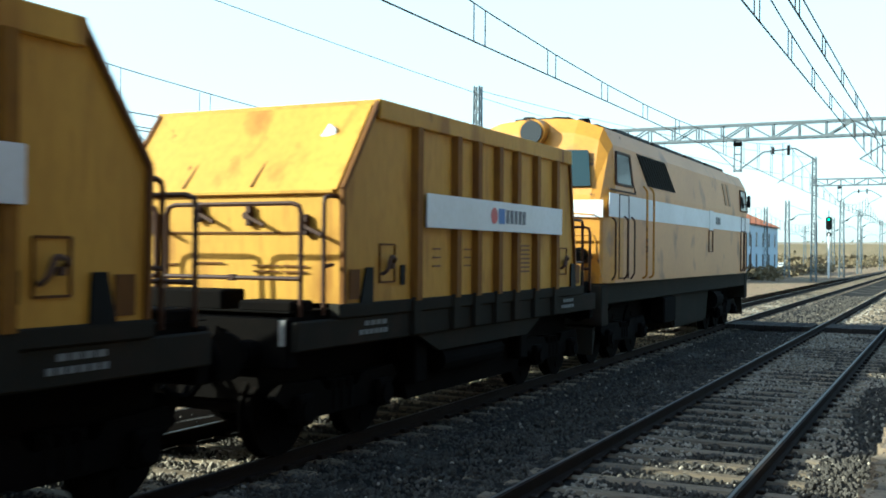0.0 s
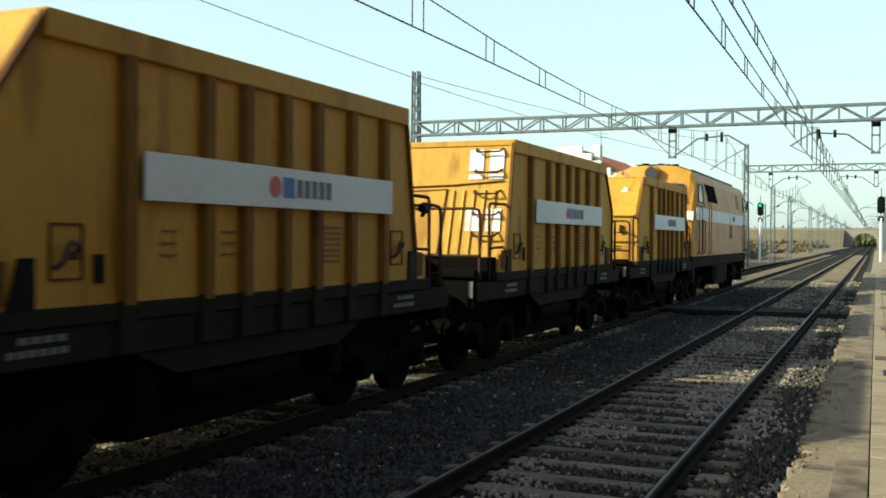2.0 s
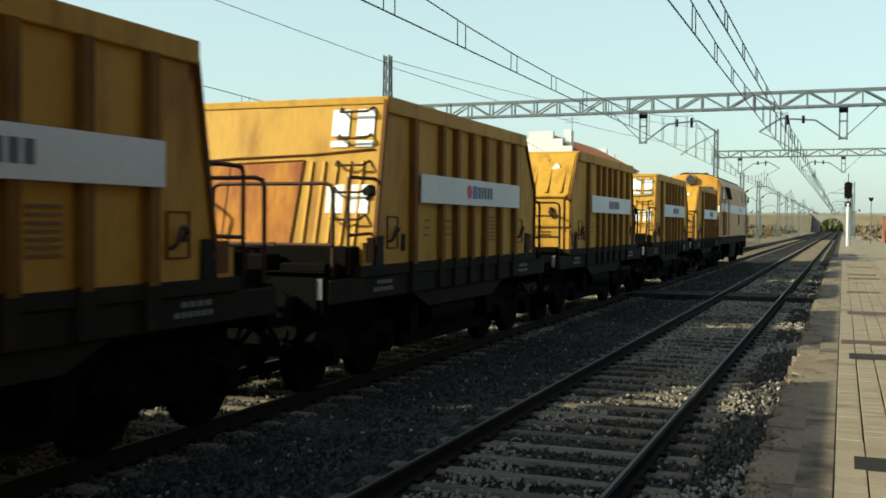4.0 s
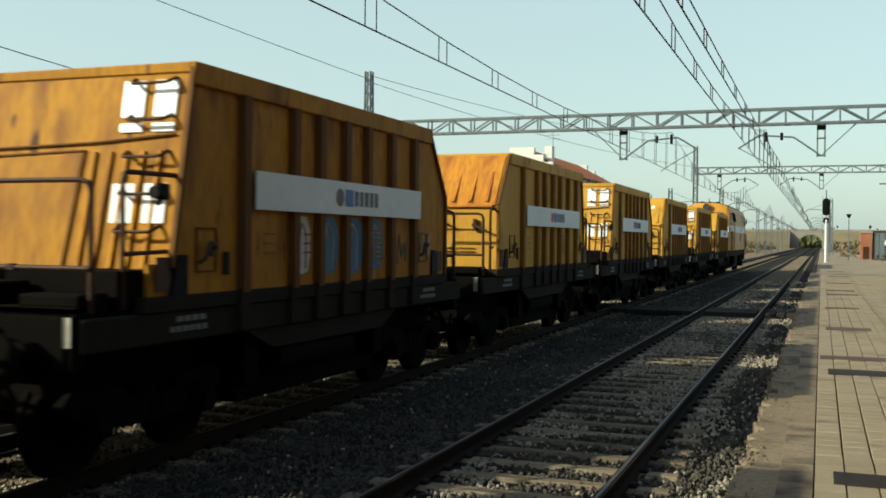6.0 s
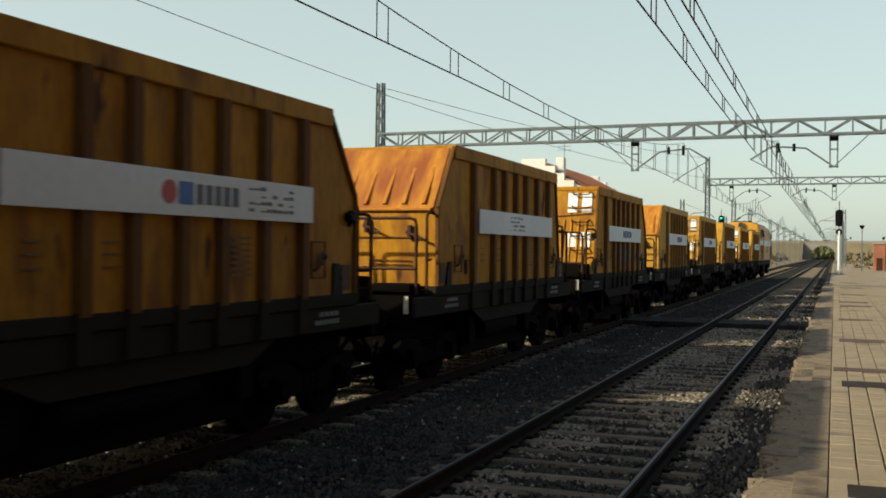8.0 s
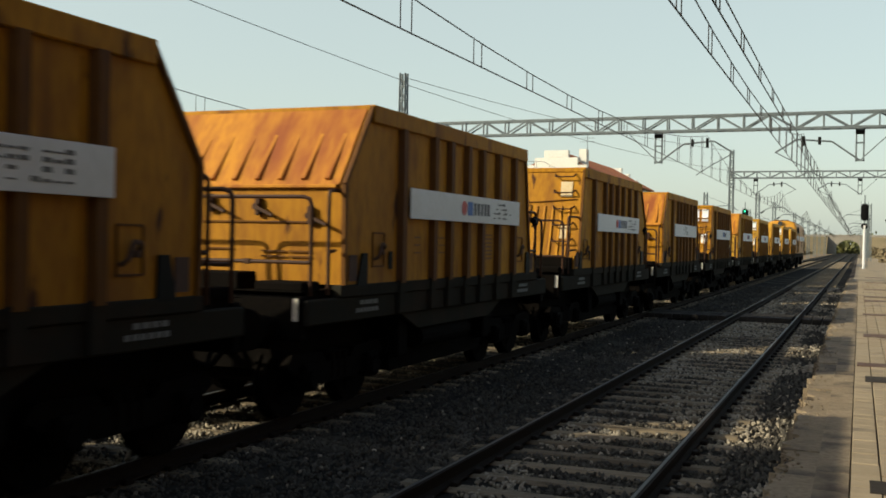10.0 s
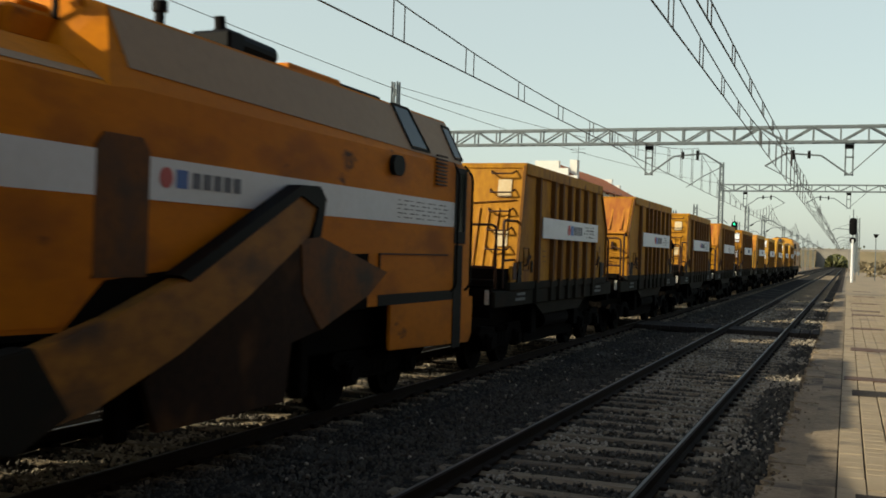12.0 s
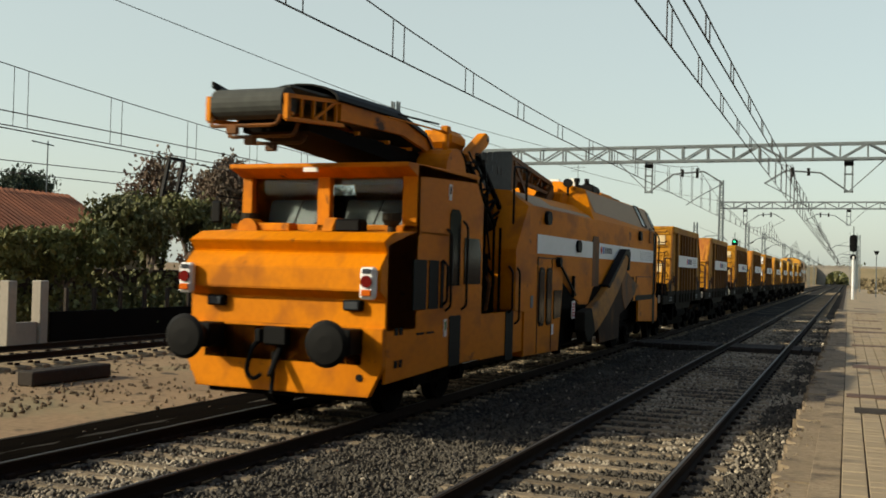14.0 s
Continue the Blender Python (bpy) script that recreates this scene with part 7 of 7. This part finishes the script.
def signal(x, y, top, label, lit):
    t = thing("railway_signal", label, "signal", (x, y, 0))
    bm = bmesh.new()
    rod(bm, (0, 0, -0.4), (0, 0, top - 1.9), 0.11, 12)
    part("post", bm, WHITE, t, "white signal post")
    bm = bmesh.new()
    rod(bm, (0, 0, top - 2), (0, 0, top + 0.7), 0.05, 8)
    for dx in (-0.28, 0.28):
        rod(bm, (dx, 0.35, -0.3), (dx, 0.35, top + 0.2), 0.02, 6)
    for i in range(16):
        rod(bm, (-0.28, 0.35, 0.3 * i), (0.28, 0.35, 0.3 * i), 0.015, 5)
    part("ladder", bm, GALV, t)
    bm = bmesh.new()
    out = [(0.32 * math.cos(a), top - 0.75 + (0.42 if math.sin(a) > 0 else -0.42) + 0.32 * math.sin(a)) for a in [2 * math.pi * i / 24 for i in range(24)]]
    prism(bm, out, -0.1, 0.05, "y")
    head = part("signal_head", bm, BLACK, t, "black rounded backing board")
    for k in range(3):
        bm = bmesh.new()
        z = top - 0.33 - 0.42 * k
        rod(bm, (0, -0.1, z), (0, -0.24, z), 0.14, 14)
        part("hood", bm, BLACK, head)
        bm = bmesh.new()
        rod(bm, (0, -0.245, z), (0, -0.25, z), 0.115, 14)
        part("lens", bm, LAMP_GREEN if lit and k == 0 else BLACK, head)
    bm = bmesh.new()
    rod(bm, (0, -0.08, top - 1.95), (0, 0.05, top - 1.95), 0.26, 18)
    part("lower_head", bm, BLACK, t)
    bm = bmesh.new()
    rod(bm, (0, -0.09, top - 1.95), (0, -0.1, top - 1.95), 0.1, 12)
    part("lower_lens", bm, WHITE, t)
    return t


def catenary_mast(x, y, top, side):
    t = thing("catenary_mast", "slim grey lattice catenary mast with a cantilever", "mast", (x, y, 0), "distant catenary masts")
    bm = bmesh.new()
    lattice_post(bm, 0, 0, -0.42, top, 0.55, 0.35, 9, 0.08)
    part("lattice_post", bm, GALV, t)
    bm = bmesh.new()
    bent(bm, [(0, 0, 5.8), (side * 1.2, 0, 6.6), (side * 2.9, 0, 6.7), (side * 3.6, 0, 6.1)], 0.05)
    beam(bm, (0, 0, top - 0.4), (side * 2.6, 0, 6.75), 0.04)
    part("cantilever", bm, GALV, t)
    bm = bmesh.new()
    rod(bm, (side * 0.4, 0, 6.0), (side * 0.75, 0, 6.25), 0.09, 8)
    part("insulator", bm, BLACK, t)
    return t


for k, (x, y, top, side) in enumerate(((-11.2, 150, 8.4, 1), (1.2, 150, 8.2, -1), (-11.0, 195, 8.4, 1), (1.4, 200, 8.2, -1), (-11, 250, 8.3, 1), (1.6, 260, 8.2, -1),
                                       (-16.5, 120, 8.2, 1), (-22, 140, 8.4, -1), (-17, 175, 8.2, 1), (-23, 205, 8.4, -1), (-11, 320, 8.3, 1), (1.6, 330, 8.2, -1), (-11, 222, 8.2, 1), (1.5, 230, 8.2, -1), (-11, 285, 8.2, 1), (1.5, 295, 8.2, -1),
                                       (-11, 370, 8.2, 1), (1.5, 380, 8.2, -1), (-17.5, 240, 8.2, 1), (-30, 175, 8.4, 1), (-28, 230, 8.4, -1), (-11.2, 125, 8.4, 1))):
    catenary_mast(x, y, top, side)
signal(0.35, 94, 5.9, "tall colour-light signal beside the platform end", False)
signal(-12.1, 120, 6.35, "colour-light signal showing green beside the far track", True)
station_house()
aerial(-29.0, 31.0, 4.3, 6.6)

# the garden side: house, hedge trees, fence, gate posts
house(-29, 26.3, 8, 11.4, 2.75, 4.9, "low white house with a weathered clay tile roof", PLASTER, ((-3.2, 0.9, 1.0, 1.3), (0.2, 0.9, 1.0, 1.3), (3.4, 0.0, 1.0, 2.1)))
house(-26.7, 139, 9, 26, 6.4, 8.4, "pale blue two-storey railway building with a red roof", BLUE_PLASTER,
      [(u, z0, 1.3, 1.9) for z0 in (0.7, 3.5) for u in (-10, -5, 0, 5, 10)])
for k, (x, y, h, sp, leaf, text) in enumerate((
        (-22.8, 25.0, 3.7, 1.5, LEAF, "low dusty green garden bush"),
        (-23.2, 27.6, 4.6, 1.8, LEAF, "small dusty green garden tree"),
        (-23.6, 30.4, 4.9, 2.0, LEAF, "bushy green garden tree"),
        (-23.3, 33.4, 4.7, 2.0, LEAF, "bushy olive-green garden tree"),
        (-22.6, 22.4, 3.3, 1.4, LEAF, "low olive-green shrub beside the gate"),
        (-24.6, 36.8, 7.0, 2.3, LEAF_RUST, "reddish-leaved tree in the garden"),
        (-27.0, 37.5, 7.2, 2.6, LEAF_RUST, "tall reddish-leaved tree behind the hedge"),
        (-27.5, 44.0, 6.4, 2.6, LEAF, "tall thin-leaved green tree"),
        (-38, 40.4, 6.9, 3.0, LEAF_DARK, "dark evergreen behind the low house"),
        (-37.5, 36.6, 6.2, 2.6, LEAF_DARK, "dark evergreen behind the low house"),
        (-30, 62, 8.4, 3.4, LEAF_DARK, "dark evergreen beside the line"),
        (5.15, 40.0, 7.0, 1.9, LEAF_DARK, "dark green conifer beside the platform"))):
    tree("tree", x, y, h, sp, leaf, text, 20 + k, leaves=30000 if x > 0 else 8500, size=0.2, clear=0.45 if x > 0 else 0.34)


def fence():
    t = thing("garden_fence", "dark garden wall and fence between stone posts", "fence")
    bm = bmesh.new()
    box(bm, (-20.7, 22.2, -0.42), (-20.45, 60, 0.55), 0.02)
    part("low_wall", bm, UNDER, t)
    for y in (20.75, 21.9):
        bm = bmesh.new()
        box(bm, (-20.75, y - 0.15, -0.42), (-20.4, y + 0.15, 1.42), 0.03)
        part("gate_post", bm, CONCRETE, t, "pale stone gate post")
    bm = bmesh.new()
    box(bm, (-20.65, 20.9, -0.42), (-20.5, 21.75, 0.3), 0.02)
    part("low_gate_wall", bm, CONCRETE, t)
    for i in range(22):
        bm = bmesh.new()
        y = 22.9 + 1.15 * i
        box(bm, (-20.62, y - 0.06, 0.55), (-20.52, y + 0.06, 1.2), 0.01)
        part("picket", bm, BOARDS, t)
    # Added dark wall gives the shade behind the hedge.
    bm = bmesh.new()
    box(bm, (-24.9, 22.6, -0.42), (-24.6, 62, 1.7), 0.03)
    part("back_wall", bm, BRICK, t, "dark wall standing in for shade under the trees")
    return t


fence()


def ladder_mast():
    t = thing("ladder_frame", "dark steel frame with cross bars leaning among the trees", "mast", (-25.4, 32.8, -0.42))
    bm = bmesh.new()
    for y in (-0.46, 0.46):
        beam(bm, (0, y - 0.35, 0), (0, y + 1.5, 6.65), 0.13)
    for z in (1.6, 3.5, 5.2, 6.6):
        c = -0.35 + 1.85 * z / 6.65
        beam(bm, (0, c - 0.46, z), (0, c + 0.46, z), 0.12)
    part("frame", bm, BLACK, t)
    return t


ladder_mast()


def kerb():
    bm = bmesh.new()
    box(bm, (-14.6, 15.0, -0.4), (-14.2, 17.2, -0.12), 0.03)
    return tagged(link("timber_baulk", bm, BOARDS), "old dark timber baulk lying on the earth", "timber")


kerb()
bushes("verge_scrub", "dry grass and low scrub along the line", -60, -14, 95, 260, 260, 1.2, SCRUB, 4, 0.5)
bushes("far_scrub", "dry scrub beyond the platform end", 2.5, 40, 100, 260, 160, 1.3, SCRUB, 5, 0.5)
bushes("far_trees", "dark belt of distant trees", -220, 160, 500, 560, 200, 8.0, LEAF, 6, 2.4)
bushes("line_scrub", "brown dry scrub beside the distant line", 4, 70, 260, 450, 170, 2.6, SCRUB, 11, 1.0)
bushes("west_scrub", "brown dry scrub west of the distant line", -110, -17, 260, 450, 200, 2.6, SCRUB, 12, 1.0)
bushes("garden_hedge", "shaggy dark hedge behind the garden wall", -24.0, -22.3, 22.8, 56, 260, 1.9, LEAF, 8, 0.2)


def bridge():
    t = thing("road_bridge", "grey concrete arch bridge that carries a road over the line", "bridge", (0, 480, 0))
    bm = bmesh.new()
    arch = [(-4.6 + 4.9 * math.cos(a), 1.6 + 4.2 * math.sin(a)) for a in [math.pi * i / 14 for i in range(15)]]
    prism(bm, [(-13, -0.42), (-13, 7.2), (4, 7.2), (4, -0.42), (0.3, -0.42)] + arch + [(-9.5, -0.42)], -4, 4, "y")
    part("arch", bm, CONCRETE, t)
    for y in (-4.1, 3.9):
        bm = bmesh.new()
        box(bm, (-90, y - 0.12, 7.2), (90, y + 0.12, 8.0), 0.02)
        part("parapet", bm, CONCRETE, t)
    return t


def embankments():
    """Low banks of dry earth that lift the road to the bridge."""
    for x0, x1, nm in ((-320, -12.9, "embankment_west"), (3.9, 320, "embankment_east")):
        bm = bmesh.new()
        n = 80
        rows = []
        for i in range(n + 1):
            x = x0 + (x1 - x0) * i / n
            rows.append([bm.verts.new((x, 480 + y + 1.5 * noise.noise((x * 0.1, y, 2)), z)) for y, z in ((-20, -0.45), (-12, 3.1), (-4.3, 7.1), (4.3, 7.1), (18, -0.45))])
        for a, b in zip(rows, rows[1:]):
            for k in range(4):
                bm.faces.new((a[k], a[k + 1], b[k + 1], b[k]))
        tagged(link(nm, bm, SCRUB, True), "dry grassy bank beside the road bridge", "embankment", kind="structure")


embankments()
bridge()


def street_lamp(x, y, h):
    t = thing("platform_lamp", "slim dark lamp post beyond the platform", "street lamp", (x, y, 0))
    bm = bmesh.new()
    rod(bm, (0, 0, -0.4), (0, 0, h), 0.06, 10, 0.045)
    part("post", bm, GALV, t)
    bm = bmesh.new()
    rod(bm, (0, 0, h), (0, 0, h + 0.35), 0.12, 14, 0.28)
    part("shade", bm, BLACK, t)
    return t


street_lamp(2.55, 110, 4.6)


def arm_lamp(x, y, h, reach):
    t = thing("road_lamp", "tall grey lamp post with a curved arm", "street lamp", (x, y, 0))
    bm = bmesh.new()
    bent(bm, [(0, 0, -0.4), (0, 0, h - 0.25), (-reach * 0.3, 0, h), (-reach, 0, h + 0.05)], 0.07, 8, 0.3)
    part("post", bm, GALV, t)
    bm = bmesh.new()
    box(bm, (-reach - 0.45, -0.12, h - 0.02), (-reach, 0.12, h + 0.12), 0.03)
    part("lantern", bm, GALV, t)


arm_lamp(7.15, 118, 8.35, 1.0)


def hut():
    t = thing("brick_hut", "small orange-red lineside hut beside dry scrub", "hut", (4.45, 118, -0.42))
    bm = bmesh.new()
    box(bm, (-0.58, -0.8, 0), (0.58, 0.8, 3.55), 0.03)
    part("wall", bm, TILE, t)
    bm = bmesh.new()
    box(bm, (-0.66, -0.9, 3.55), (0.66, 0.9, 3.7), 0.02)
    part("roof", bm, CONCRETE, t)
    bm = bmesh.new()
    box(bm, (-0.3, -0.84, 0.1), (0.3, -0.8, 2.1), 0.01)
    part("door", bm, BROWN_BAR, t)
    c = thing("equipment_cabinet", "tall dark grey steel lineside cabinet", "cabinet", (5.75, 118, -0.42))
    bm = bmesh.new()
    box(bm, (-0.62, -0.5, 0), (0.62, 0.5, 3.8), 0.03)
    part("body", bm, CHASSIS, c)
    bm = bmesh.new()
    box(bm, (-0.55, -0.53, 0.2), (-0.02, -0.5, 3.6), 0.01)
    box(bm, (0.02, -0.53, 0.2), (0.55, -0.5, 3.6), 0.01)
    part("doors", bm, GALV, c)
    g = thing("round_sign", "round white sign on a thin post", "sign", (6.3, 112, 0))
    bm = bmesh.new()
    rod(bm, (0, 0, -0.4), (0, 0, 2.0), 0.04, 8)
    part("post", bm, GALV, g)
    bm = bmesh.new()
    rod(bm, (0, -0.05, 2.1), (0, -0.08, 2.1), 0.36, 20)
    disc = part("disc", bm, WHITE, g)
    bm = bmesh.new()
    box(bm, (-0.1, -0.085, 1.92), (0.1, -0.08, 2.28))
    part("mark", bm, BLACK, disc)
    return t


hut()


def white_fence():
    t = thing("white_fence", "low white railing beside the goods platform", "fence")
    for i in range(40):
        bm = bmesh.new()
        y = 92 + 2.0 * i
        box(bm, (-24.08, y - 0.08, -0.42), (-23.92, y + 0.08, 0.9), 0.01)
        part("post", bm, WHITE, t)
    bm = bmesh.new()
    box(bm, (-24.03, 92, 0.55), (-23.97, 170, 0.68))
    box(bm, (-24.03, 92, 0.05), (-23.97, 170, 0.15))
    part("rails", bm, WHITE, t)
    return t


white_fence()

# ---- the many small pieces ----
sleepers(near_track, NEAR, 3.0, 90, 200)
sleepers(far_track, FAR, 3.0, 90, 200)
sleepers(siding, -17.9, 3.0, 40, 20, -0.33)
ballast_stones()
platform_pieces(PLATFORM)

# ---- motion ----
# seconds, and the place along the line of the foremost wagon's middle
TRAIN = [(0.0, 12.22), (1.5, 24.44), (3.0, 36.67), (6.5, 65.16), (7.5, 73.45), (11.0, 102.36), (12.5, 114.76), (14.0, 126.99)]
PITCH = 10.03
LOCO_AT, MACHINE_AT = 12.03, -9 * PITCH - 15.55


def train_at(t):
    return float(np.interp(t, [r[0] for r in TRAIN], [r[1] for r in TRAIN]))


def motions():
    vehicles = [(w, -k * PITCH) for k, w in enumerate(WAGONS)] + [(LOCO, LOCO_AT), (MACHINE, MACHINE_AT)]
    for ob, off in vehicles:
        walk(ob, [(t, pose(FAR, y + off, 0)) for t, y in TRAIN])
    times = [k / 15 for k in range(211)]
    for ob, off in vehicles:
        for ch in ob.children:
            if ch.name.startswith("wheelset"):
                y, r = ch.location.y, ch.location.z
                walk(ch, [(t, pose(0, y, r, -math.degrees((train_at(t) - TRAIN[0][1]) / r))) for t in times])


motions()
